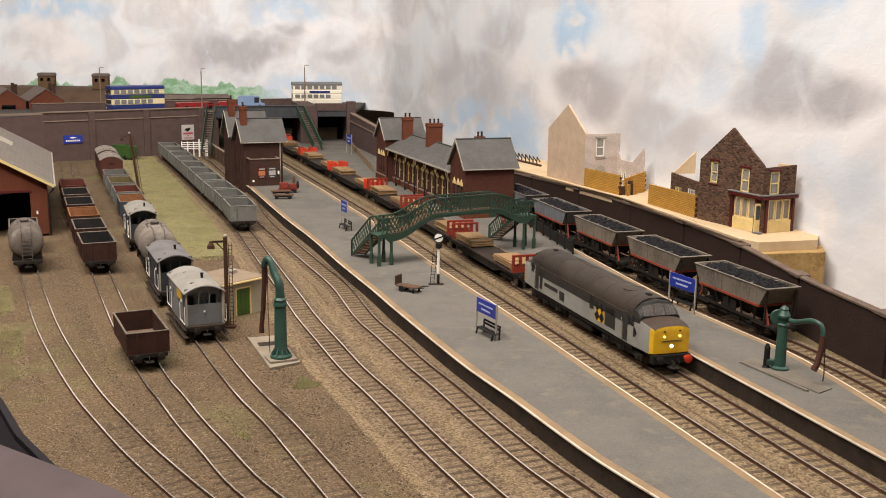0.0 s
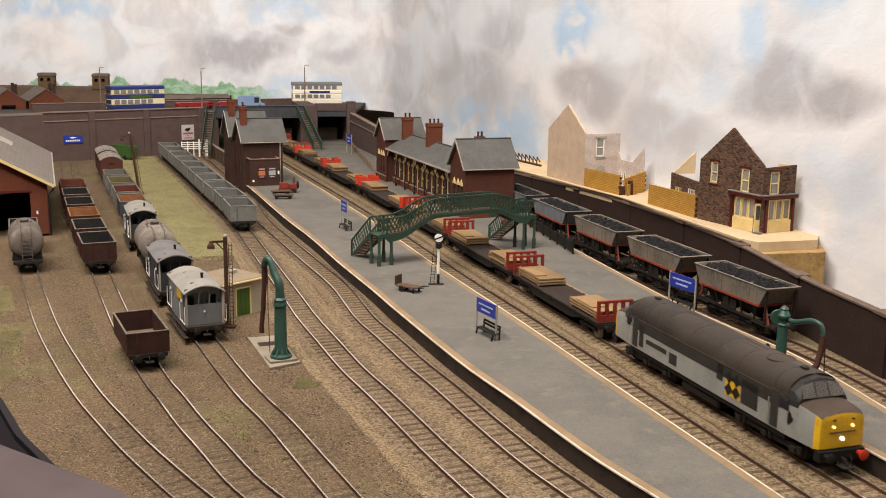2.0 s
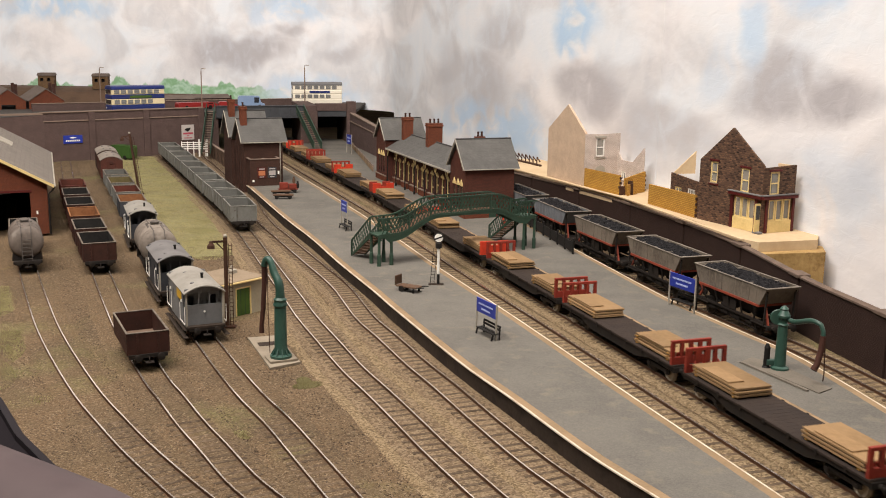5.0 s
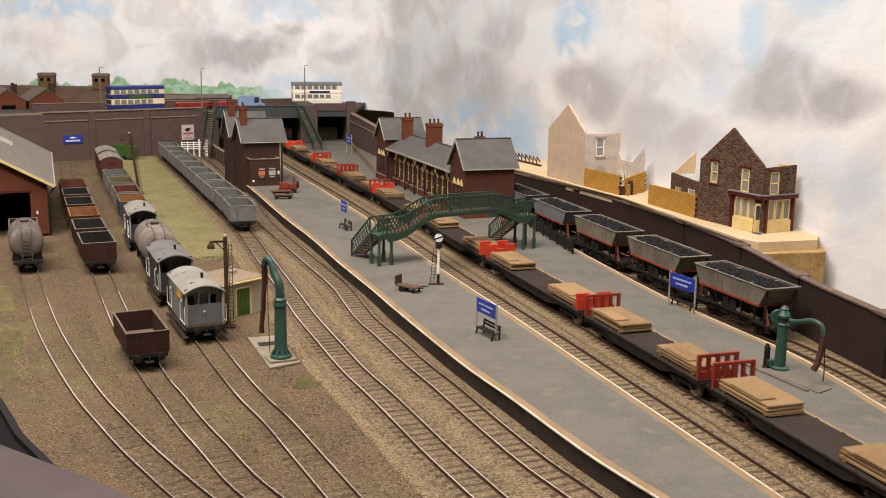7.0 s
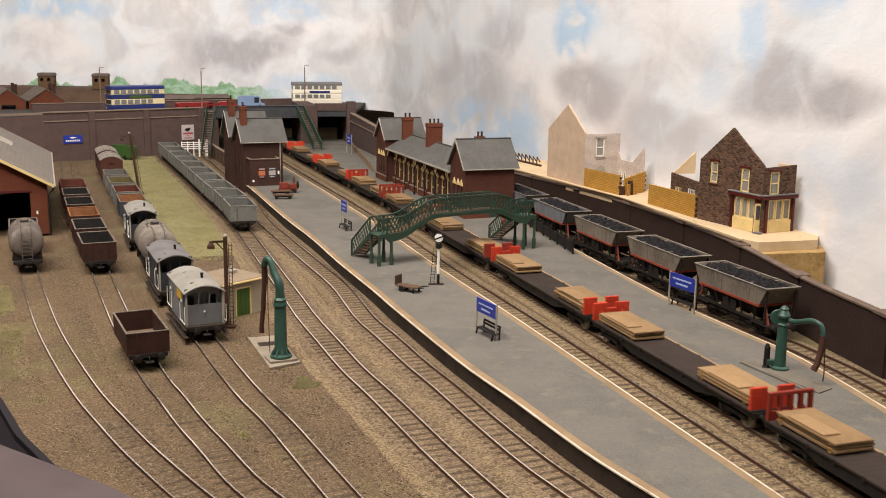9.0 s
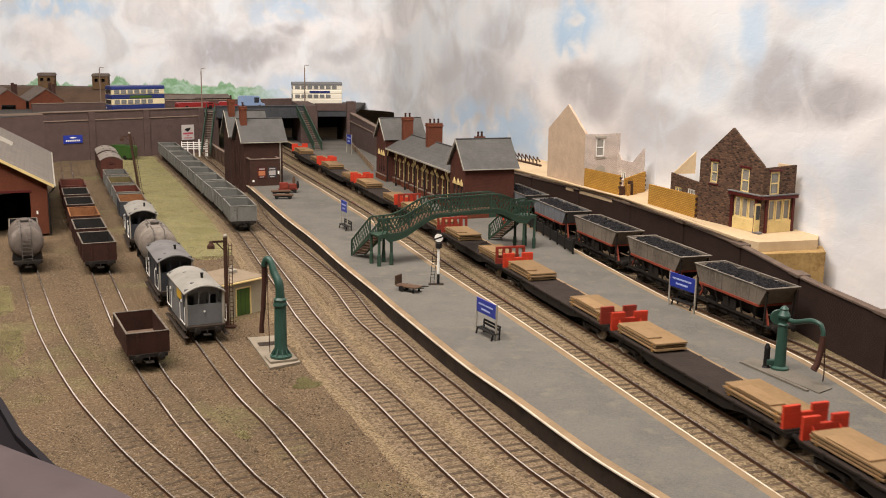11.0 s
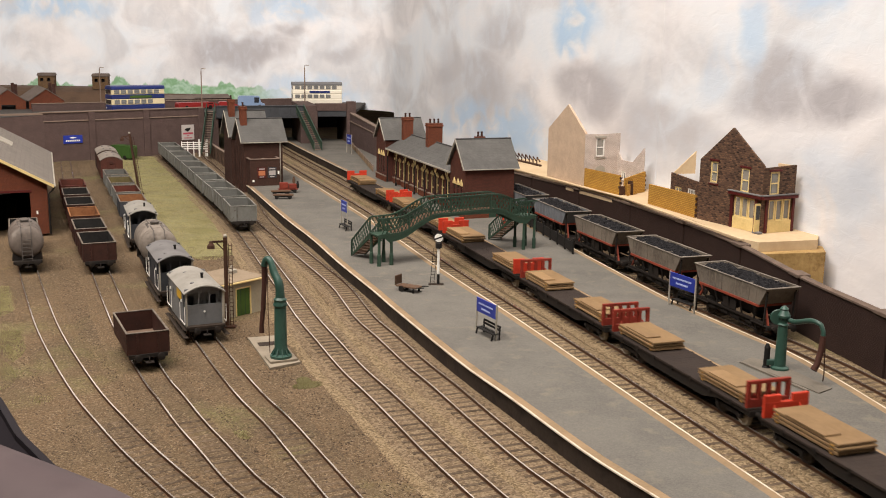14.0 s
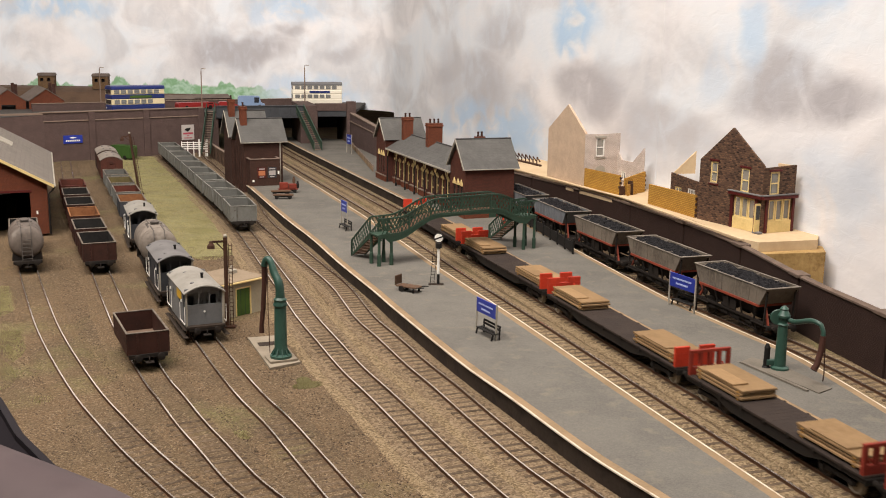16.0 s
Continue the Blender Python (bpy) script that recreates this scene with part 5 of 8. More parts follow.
def hopper(label, body_mat, seed):
    """A coal hopper: flared body with sloped ends on a red cradle, open end framing, air-braked chassis."""
    t = thing("coal_hopper", label, "hopper wagon", group="coal hoppers on the far line")
    H, W, zt, zm, zb = 54, 16.5, 44, 29, 17
    body = Mesh()
    top = [(-H, -W), (H, -W), (H, W), (-H, W)]
    mid = [(-H + 9, -W), (H - 9, -W), (H - 9, W), (-H + 9, W)]
    low = [(-H + 21, -9), (H - 21, -9), (H - 21, 9), (-H + 21, 9)]
    body.v = [(x, y, zt) for x, y in top] + [(x, y, zm) for x, y in mid] + [(x, y, zb) for x, y in low] + [(x * 0.97, y * 0.94, zt) for x, y in top] + [(x * 0.95, y * 0.94, zm + 1) for x, y in mid]
    for a in (0,):
        for k in range(4):
            body.f.append((a + k, a + (k + 1) % 4, a + 4 + (k + 1) % 4, a + 4 + k))
    for k in range(4):
        body.f.append((12 + k, 12 + (k + 1) % 4, 16 + (k + 1) % 4, 16 + k))
        body.f.append((k, (k + 1) % 4, 12 + (k + 1) % 4, 12 + k))
    body.f += [(16, 17, 18, 19)]
    part("hopper_body", body, body_mat, t)
    chute = Mesh()
    chute.v = body.v[4:12]
    chute.f = [(k, (k + 1) % 4, 4 + (k + 1) % 4, 4 + k) for k in range(4)] + [(4, 5, 6, 7), (0, 1, 2, 3)]
    part("discharge_chute", chute, M_FRAME, t, "black discharge chute")
    rim = Mesh()
    for b in ((-H - 1.2, H + 1.2, W - 1, W + 0.8), (-H - 1.2, H + 1.2, -W - 0.8, -W + 1), (H - 1.6, H + 1.2, -W + 1, W - 1), (-H - 1.2, -H + 1.6, -W + 1, W - 1)):
        rim.box(*b, zt, zt + 0.8, 0.2)
    part("top_rim", rim, M_HOPPERRIM, t, "scuffed pale top rim")
    for x in (-26, 0, 26):
        part("cross_stay", Mesh().box(x - 0.8, x + 0.8, -W, W, zt - 1.5, zt, 0.2), M_HOPPERRIM, t)
    part("coal_load", coal_heap(H * 1.86, W * 1.80, 41.4, seed, 5.2), M_COAL, t, "heaped black coal")
    for side in (1, -1):
        for k in range(9):
            x = -40 + k * 10
            part("rib", Mesh().box(x - 0.5, x + 0.5, side * W - 0.3, side * W + 0.6, zm, zt, 0.1), body_mat, t)
        part("cradle_rail", Mesh().box(-44, 44, side * (W + 0.1) - 0.8, side * (W + 0.1) + 0.8, zm - 2.2, zm, 0.2), M_HOPPERRED, t)
        part("cradle_rail", Mesh().box(-50, 50, side * 13.5 - 0.9, side * 13.5 + 0.9, 12.2, 14.6, 0.2), M_FRAME, t)
        for x in (-36, -18, 0, 18, 36):
            part("cradle_strut", Mesh().bar((x, side * 13.5, 13), (x * 1.08, side * (W + 0.2), zm - 2.4), 1.4, 1.0), M_FRAME, t)
        for x in (-28, -9, 9, 28):
            part("cylinder", Mesh().lathe([(2.2, -5), (2.2, 5)], x=side * 11, y=8.8, n=12, axis="x", x0=x), M_FRAME, t)
        part("panel", Mesh().box(-10, 10, side * 14.2 - 0.4, side * 14.2 + 0.4, 15, 24, 0.2), M_FRAME, t)
    for e in (1, -1):
        part("end_rail", Mesh().bar((e * 44, -W, zm - 1.1), (e * 44, W, zm - 1.1), 1.6, 2.2), M_HOPPERRED, t)
        part("ladder_bracket", Mesh().bar((e * (H - 9), -6, zm + 4), (e * (H - 9), 6, zm + 4), 1.0, 1.0), M_HOPPERRED, t)
        for y in (-11, 11):
            part("end_strut", Mesh().bar((e * (H - 2), y, 12), (e * (H - 14), y * 0.8, zm + 6), 1.8, 1.8), M_HOPPERRED, t)
            part("end_strut", Mesh().bar((e * (H - 4), y * 1.3, 12), (e * (H - 2), y * 1.3, zt - 1), 1.4, 1.4), M_FRAME, t)
        part("end_deck", Mesh().box(min(e * (H - 22), e * H), max(e * (H - 22), e * H), -15, 15, 11.2, 12.2, 0.2), M_FRAME, t)
    running_gear(t, H, 72)
    return t


def on_line(t, line, s, k=0.92):
    """Stand a vehicle with its middle s mm along a line."""
    a, b = line.at(s - 25), line.at(s + 25)
    x, y = (a[0] + b[0]) / 2, (a[1] + b[1]) / 2
    t.matrix_basis = mm(x, y, 0, math.degrees(math.atan2(b[1] - a[1], b[0] - a[0]))) @ Matrix.Scale(k, 4)
    return t


# grey mineral train in the loop siding: nine wagons
loop_front = LINES["loop"].near_y(1238) - 3
proto = on_line(open_wagon("light grey steel mineral wagon, empty and lightly rusted", M_GREYBODY, M_GREYIN, M_GREYIN, M_GREYRIM, group="grey mineral wagons in the siding"), LINES["loop"], loop_front - 33, 1.0)
for k in range(1, 10):
    on_line(copy_thing(proto, Matrix()), LINES["loop"], loop_front - 33 - 80.5 * k, 1.0)
# dark open wagons on the coal siding
coal_front = LINES["coal"].near_y(1003) - 3
for k, (lab, a, b, c, d) in enumerate((
        ("dark brown open wagon with near-black empty inside", M_BROWNBODY, M_DARKIN, M_DARKIN, M_PALERIM),
        ("dark brown open wagon with near-black empty inside", M_BROWNBODY, M_DARKIN, M_DARKIN, M_PALERIM),
        ("dark open wagon with rust-orange inside", M_BROWNBODY, M_RUSTIN, M_RUSTIN, M_RUSTIN),
        ("dark open wagon with black empty inside", M_BROWNBODY, M_DARKIN, M_DARKIN, M_PALERIM),
        ("grey-brown open wagon with dusty inside", M_BROWNBODY, M_DARKIN, M_PLANKIN, M_PALERIM),
        ("red-brown open wagon, empty", M_REDBODY, M_REDBODY, M_PLANKIN, M_REDBODY),
        ("low wagon with faded plank floor", M_REDBODY, M_PLANKIN, M_PLANKIN, M_PLANKIN))):
    on_line(open_wagon(lab, a, b, c, d, 64, 32, 29.5 if k < 6 else 20, group="open wagons on the coal siding"), LINES["coal"], coal_front - 32 - 84 * k, 1.0)
on_line(open_wagon("dark bauxite five-plank open wagon with worn plank floor", M_BROWNBODY, M_BROWNBODY, M_PLANKIN, M_PALERIM, 68, 32, 28.5, "wood", "lone open wagon"), LINES["coal"], LINES["coal"].near_y(702) - 36)
# goods train in the middle siding
g = LINES["goods"]
gs = g.near_y(773) - 42
on_line(brake_van("light grey brake van with yellow panel and pale roof", M_VANGREY, M_VANROOF, True), g, gs)


def behind(y, half):
    """The middle of a vehicle whose front stands at that y on the goods siding."""
    return g.near_y(y) - half


on_line(brake_van("dark grey brake van with grey curved roof", M_VANDARK, M_VANROOF2), g, behind(886, 39))
on_line(tank_wagon("weathered grey-brown tank wagon with walkway", M_TANK), g, behind(1012, 0), 1.0)
on_line(brake_van("dark grey brake van with pale grey roof", M_VANDARK, M_VANROOF), g, behind(1119, 39))
on_line(open_wagon("grey open wagon with rust-brown inside", M_VANDARK, M_RUSTIN, M_PLANKIN, M_PALERIM, group="mixed wagons"), g, behind(1262, 33), 1.0)
on_line(open_wagon("grey open wagon with reddish inside", M_GREYBODY, M_REDBODY, M_PLANKIN, M_PALERIM, group="mixed wagons"), g, behind(1340, 33), 1.0)
on_line(open_wagon("weathered green-grey open wagon with olive inside", M_GREYBODY, M_OLIVEIN, M_OLIVEIN, M_PALERIM, group="mixed wagons"), g, behind(1424, 33), 1.0)
on_line(open_wagon("grey open wagon, empty", M_GREYBODY, M_GREYIN, M_GREYIN, M_PALERIM, group="mixed wagons"), g, behind(1506, 33), 1.0)
on_line(box_van("red-brown covered van with dusty roof", M_VANBROWN, M_TANK, 76), g, behind(1609, 38), 1.0)
on_line(box_van("brown covered van with grey-brown roof", M_BROWNBODY, M_TANK, 76), g, behind(1700, 38), 1.0)
# tank wagons by the shed
sh = LINES["shed"]
on_line(tank_wagon("weathered grey tank wagon at the goods shed", M_TANKMID, 17.5, 70), sh, sh.near_y(1000) - 38)
on_line(open_wagon("dark brown open wagon beside the shed", M_BROWNBODY, M_DARKIN, M_DARKIN, M_PALERIM, group="mixed wagons"), LINES["shed"], sh.near_y(1000) - 130)
# coal hoppers
hs = coal.near_y(797) - 61
for k in range(6):
    on_line(hopper("bluish-grey coal hopper loaded with coal on red underframe" if k == 3 else "grimy grey coal hopper loaded with coal on red underframe", M_HOPPERBLUE if k in (3, 4) else M_HOPPER, 40 + k), coal, hs + 3 - 126.5 * k, 0.95)


# ---- the moving train ----
def locomotive():
    """A long-nosed diesel with nose doors, cab glass, grilles, and two three-axle bogies."""
    t = thing("diesel_locomotive", "grey diesel locomotive with yellow nose and sooty roof", "locomotive")
    H, W = 120, 17.2
    zc = 36.5   # height of the body side
    side_pts = [(-W, 14), (W, 14), (W, zc)] + [(W * math.cos(a) ** 0.8, zc + 13.6 * math.sin(a) ** 0.9) for a in [k * math.pi / 22 for k in range(1, 11)]] + [(0, zc + 13.6)]
    lower = [(-W, 14), (W, 14), (W, zc), (-W, zc)]
    part("body_side", Mesh().prism(lower, -93, 93, "x"), M_LOCOGREY, t, "light grey bodyside")
    roof_pts = [(W - 0.02, zc + 0.05)] + side_pts[3:] + [(-y, z) for y, z in side_pts[3:-1][::-1]] + [(-W + 0.02, zc + 0.05)]
    part("roof", Mesh().prism(roof_pts, -93, 93, "x"), M_LOCOROOF, t, "sooty brown-grey curved roof", smooth=30)
    for sd in (1, -1):
        y = sd * W
        part("upper_band", Mesh().box(-86, 88, y - 0.2, y + 0.18, 28.5, zc, 0.05), M_LOCODARK, t, "dark grey upper band")
        for x0, x1, z0, z1 in ((-78, -72, 17, 34), (-36, -26, 17, 25), (49, 66, 18, 34), (22, 29, 25, 36)):
            gr = part("side_grille", Mesh().box(x0, x1, y - 0.2, y + 0.32, z0, z1, 0.1), M_LOCODARK, t, "dark louvred grille")
            lv = Mesh()
            for k in range(5):
                z = z0 + 1 + k * (z1 - z0 - 2) / 5
                lv.box(x0 + 0.6, x1 - 0.6, y - 0.1, y + 0.55, z, z + 0.7)
            part("louvre", lv, M_BLACK, gr)
        part("side_stripe", Mesh().box(-68, -40, y - 0.1, y + 0.25, 21.5, 25), M_LOCODARK, t)
        for cx in (-84, 82):
            d = part("cab_door", Mesh().box(cx - 3.6, cx + 3.6, y - 0.3, y + 0.3, 15, 38, 0.15), M_LOCODARK, t, "dark recessed cab door")
            part("handrail", Mesh().rod((cx - 4.6, y + sd * 0.9, 17), (cx - 4.6, y + sd * 0.9, 32), 0.35, 6), M_GABLE, d)
            w = part("cab_window", Mesh().box(cx + (5 if cx > 0 else -13), cx + (13 if cx > 0 else -5), y - 0.3, y + 0.28, 29, 37, 0.3), M_WINDOW, t)
        # yellow and black freight squares
        pl = part("freight_sign", Mesh().box(32, 48, y - 0.1, y + 0.36, 18, 35), M_YELLOW, t, "yellow panel with black diamonds")
        dm = Mesh()
        for cx, cz in ((36, 30.5), (44, 30.5), (36, 22.3), (44, 22.3)):
            pts = [(cx - 4, cz), (cx, cz - 4.1), (cx + 4, cz), (cx, cz + 4.1)]
            dm.prism(pts, min(y, y + sd * 0.6), max(y, y + sd * 0.6), "y")
        part("diamond_pattern", dm, M_BLACK, pl, "black diamonds")
        part("depot_plate", Mesh().prism([(92, 25), (95.5, 20.5), (99, 25), (95.5, 29.5)], min(sd * 15.8, sd * 17.1), max(sd * 15.8, sd * 17.1), "y"), M_BLACK, t)
        part("number_bar", Mesh().box(-8, -5, y - 0.1, y + 0.3, 24, 27.5), M_GABLE, t)
        for x in (-62, -50, -24, -12, 6):
            part("side_window", Mesh().box(x, x + 7, y - 0.1, y + 0.26, 30, 35, 0.2), M_LOCOBROWN, t, "grimy engine room window")
        part("cantrail", Mesh().box(-92, 92, y - 0.3, y + 0.5, zc - 0.4, zc + 0.4, 0.1), M_LOCOBROWN, t)
        part("valance", Mesh().box(-92, 92, sd * 15.6 - 0.6, sd * 15.6 + 0.6, 10.5, 14, 0.2), M_FRAME, t)
    # cabs and noses
    for e in (1, -1):
        cab = Mesh()
        sec = []
        for x, w, zt in ((93, W, 49.6), (97, W * 0.98, 49.0), (102, W * 0.94, 38.5)):
            ring = [(-w, 14), (w, 14), (w, min(zc, zt)), (w * 0.94, min(zc + 5, zt - 0.2)), (w * 0.6, min(zc + 10.5, zt)), (0, zt), (-w * 0.6, min(zc + 10.5, zt)), (-w * 0.94, min(zc + 5, zt - 0.2)), (-w, min(zc, zt))]
            sec.append([(e * x, y, z) for y, z in ring])
        for ring in sec:
            cab.v += ring
        for j in range(2):
            for k in range(9):
                a = j * 9
                cab.f.append((a + k, a + (k + 1) % 9, a + 9 + (k + 1) % 9, a + 9 + k))
        cab.f += [tuple(range(9)), tuple(range(18, 27))]
        part("cab", cab, M_LOCODARK, t, "dark grey cab surround")
        part("cab_lower", Mesh().prism([(93, -W + 0.0), (93, W), (102.2, W * 0.955), (102.2, -W * 0.955)] if e > 0 else [(-93, -W), (-93, W), (-102.2, W * 0.955), (-102.2, -W * 0.955)], 14, 33, "z"), M_LOCOGREY, t)
        for y0, y1 in ((-13.5, -5), (-4, 4), (5, 13.5)):
            part("windscreen", Mesh().sheet([(e * 102.4, y0, 38.8), (e * 102.4, y1, 38.8), (e * 98, y1 * 0.93, 47.6 - abs(y1) * 0.17), (e * 98, y0 * 0.93, 47.6 - abs(y0) * 0.17)], 0.5), M_CABGLASS_REFLECT, t, "windscreen pane with its grey reflection put into the tint")
        nose = Mesh()
        rings = []
        for x, w, zt, rr in ((101.5, W * 0.955, 37.0, 4.0), (110, W * 0.93, 36.4, 4.0), (115.6, W * 0.905, 35.7, 4.2), (119.4, W * 0.84, 34.2, 4.6), (120, W * 0.74, 32.6, 5.0)):
            z0 = 14 if x < 119 else 14.8
            rings.append([(e * x, y, z) for y, z in ((-w, z0), (w, z0), (w, zt - rr), (w * 0.95, zt - rr * 0.45), (w * 0.78, zt - rr * 0.1), (w * 0.4, zt + 0.5), (0, zt + 0.8), (-w * 0.4, zt + 0.5), (-w * 0.78, zt - rr * 0.1), (-w * 0.95, zt - rr * 0.45), (-w, zt - rr))])
        for mname, lo, hi, mt, lab in (("nose", 0, 2, M_LOCOGREY, "grey nose sides"), ("nose_front", 2, 4, M_YELLOW, "yellow warning nose front")):
            nm = Mesh()
            for ring in rings[lo:hi + 1]:
                nm.v += ring
            for j in range(hi - lo):
                for k in range(11):
                    a = j * 11
                    nm.f.append((a + k, a + (k + 1) % 11, a + 11 + (k + 1) % 11, a + 11 + k))
            nm.f += [tuple(range(11)), tuple(range((hi - lo) * 11, (hi - lo + 1) * 11))]
            part(mname, nm, mt, t, lab, smooth=35)
        bt = Mesh()
        for ring in rings[:4]:
            bt.v += [(x, y, z + 0.3) for x, y, z in ring[3:10]]
        for q in range(3):
            for w in range(6):
                bt.f.append((q * 7 + w, q * 7 + w + 1, q * 7 + w + 8, q * 7 + w + 7))
        part("bonnet_top", bt, M_LOCOBROWN, t, "brown-black bonnet top", smooth=40)
        ff = e * 120.05
        lo, hi = min(ff, ff + e * 0.5), max(ff, ff + e * 0.5)
        for y in (-6.2, 6.2):
            part("marker_light", Mesh().lathe([(0.9, 0), (0.9, 0.6)], x=y, y=27.6, n=12, axis="x", x0=lo), M_LAMP_ON if e > 0 else M_GABLE, t, "small round marker light")
            part("lamp_iron", Mesh().box(lo, hi, y - 0.9, y + 0.9, 31.2, 32, 0.1), M_BLACK, t)
        part("headlight", Mesh().lathe([(1.15, 0), (1.1, 0.7)], x=0, y=20.2, n=16, axis="x", x0=lo), M_HEAD_ON if e > 0 else M_GABLE, t, "round headlight")
        part("nose_panel_line", Mesh().box(lo, hi, -8.4, 8.4, 24.0, 24.5), M_LOCOBROWN, t)
        part("buffer_beam", Mesh().box(min(e * 116, e * 121.5), max(e * 116, e * 121.5), -15, 15, 7.5, 13.9, 0.3), M_BLACK, t)
        for y in (-11, 11):
            part("buffer", BUFFER_RED if e > 0 and y > 0 else BUFFER, None, t, at=mm(e * 119.5, y, 11.2, 0 if e > 0 else 180))
        part("coupling", Mesh().tube([(e * 121, 0, 9.5), (e * 125, 0, 9), (e * 126, 0, 6)], 0.6, 6).box(min(e * 121, e * 128), max(e * 121, e * 128), -3.5, 3.5, 5, 5.7), M_FRAME, t)
        part("hose", Mesh().tube([(e * 121, 5, 11), (e * 123, 5.4, 8), (e * 122.4, 5.6, 4)], 0.55, 6), M_BLACK, t)
        # bogie
        bg = part("bogie", Mesh().box(e * 71 - 32, e * 71 + 32, 12.5, 14.2, 5.5, 9.8, 0.4).box(e * 71 - 32, e * 71 + 32, -14.2, -12.5, 5.5, 9.8, 0.4).box(e * 71 - 28, e * 71 + 28, -12.4, 12.4, 8, 9.8), M_FRAME, t, "grimy black three-axle bogie")
        for dx in (-26, 0, 27):
            x = e * 71 + dx
            for sd in (1, -1):
                part("wheel", WHEEL, None, bg, at=mm(x, sd * 8.2, 6.8) if sd > 0 else mm(x, -8.2, 6.8, 180))
                part("axlebox", Mesh().box(x - 2.6, x + 2.6, sd * 14.6 - 1.2, sd * 14.6 + 1.2, 4.6, 8.6, 0.5), M_FRAME, bg)
                part("spring", Mesh().lathe([(1.6, 0), (1.6, 4.4)], x=x + 6, y=sd * 14.4, x0=5.8, n=10), M_FRAME, bg)
    part("underframe", Mesh().box(-92, 92, -13.5, 13.5, 9.9, 14.0), M_FRAME, t)
    part("fuel_tank", Mesh().box(-22, 22, -15, 15, 3.6, 9.8, 1.2), M_FRAME, t)
    part("roof_fan", Mesh().lathe([(8.5, -1.0), (8.5, 0.25), (7.8, 0.45), (7.2, 0.1), (1, 0.2)], x=62, y=0, x0=zc + 13.2, n=28), M_LOCOBROWN, t, "round dark cooling fan grille")
    for x in (-72, -46, -12, 20, 44, 80):
        seam = [(y * 1.004, z + 0.12) for y, z in roof_pts]
        part("roof_seam", Mesh().prism(seam, x - 0.35, x + 0.35, "x"), M_LOCODARK, t, smooth=30)
    for x0, x1 in ((-44, -14), (22, 42)):
        for sd in (-1, 1):
            part("roof_hatch", Mesh().sheet([(x0, sd * 2.0, zc + 13.75), (x1, sd * 2.0, zc + 13.75), (x1, sd * 8.5, zc + 12.2), (x0, sd * 8.5, zc + 12.2)][::sd], 0.5), M_LOCOBROWN, t, "sooty roof hatch")
    for x in (-84, 84):
        part("roof_horn", Mesh().box(x - 2.5, x + 2.5, -1.6, 1.6, zc + 13, zc + 15, 0.4), M_BLACK, t)
    return t


def lowered(t, base, k):
    """Set the body of a vehicle lower above its frame."""
    for ob in t.children_recursive:
        if ob.data.users == 1:
            for v in ob.data.vertices:
                if v.co.z > base:
                    v.co.z = base + (v.co.z - base) * k
    return t


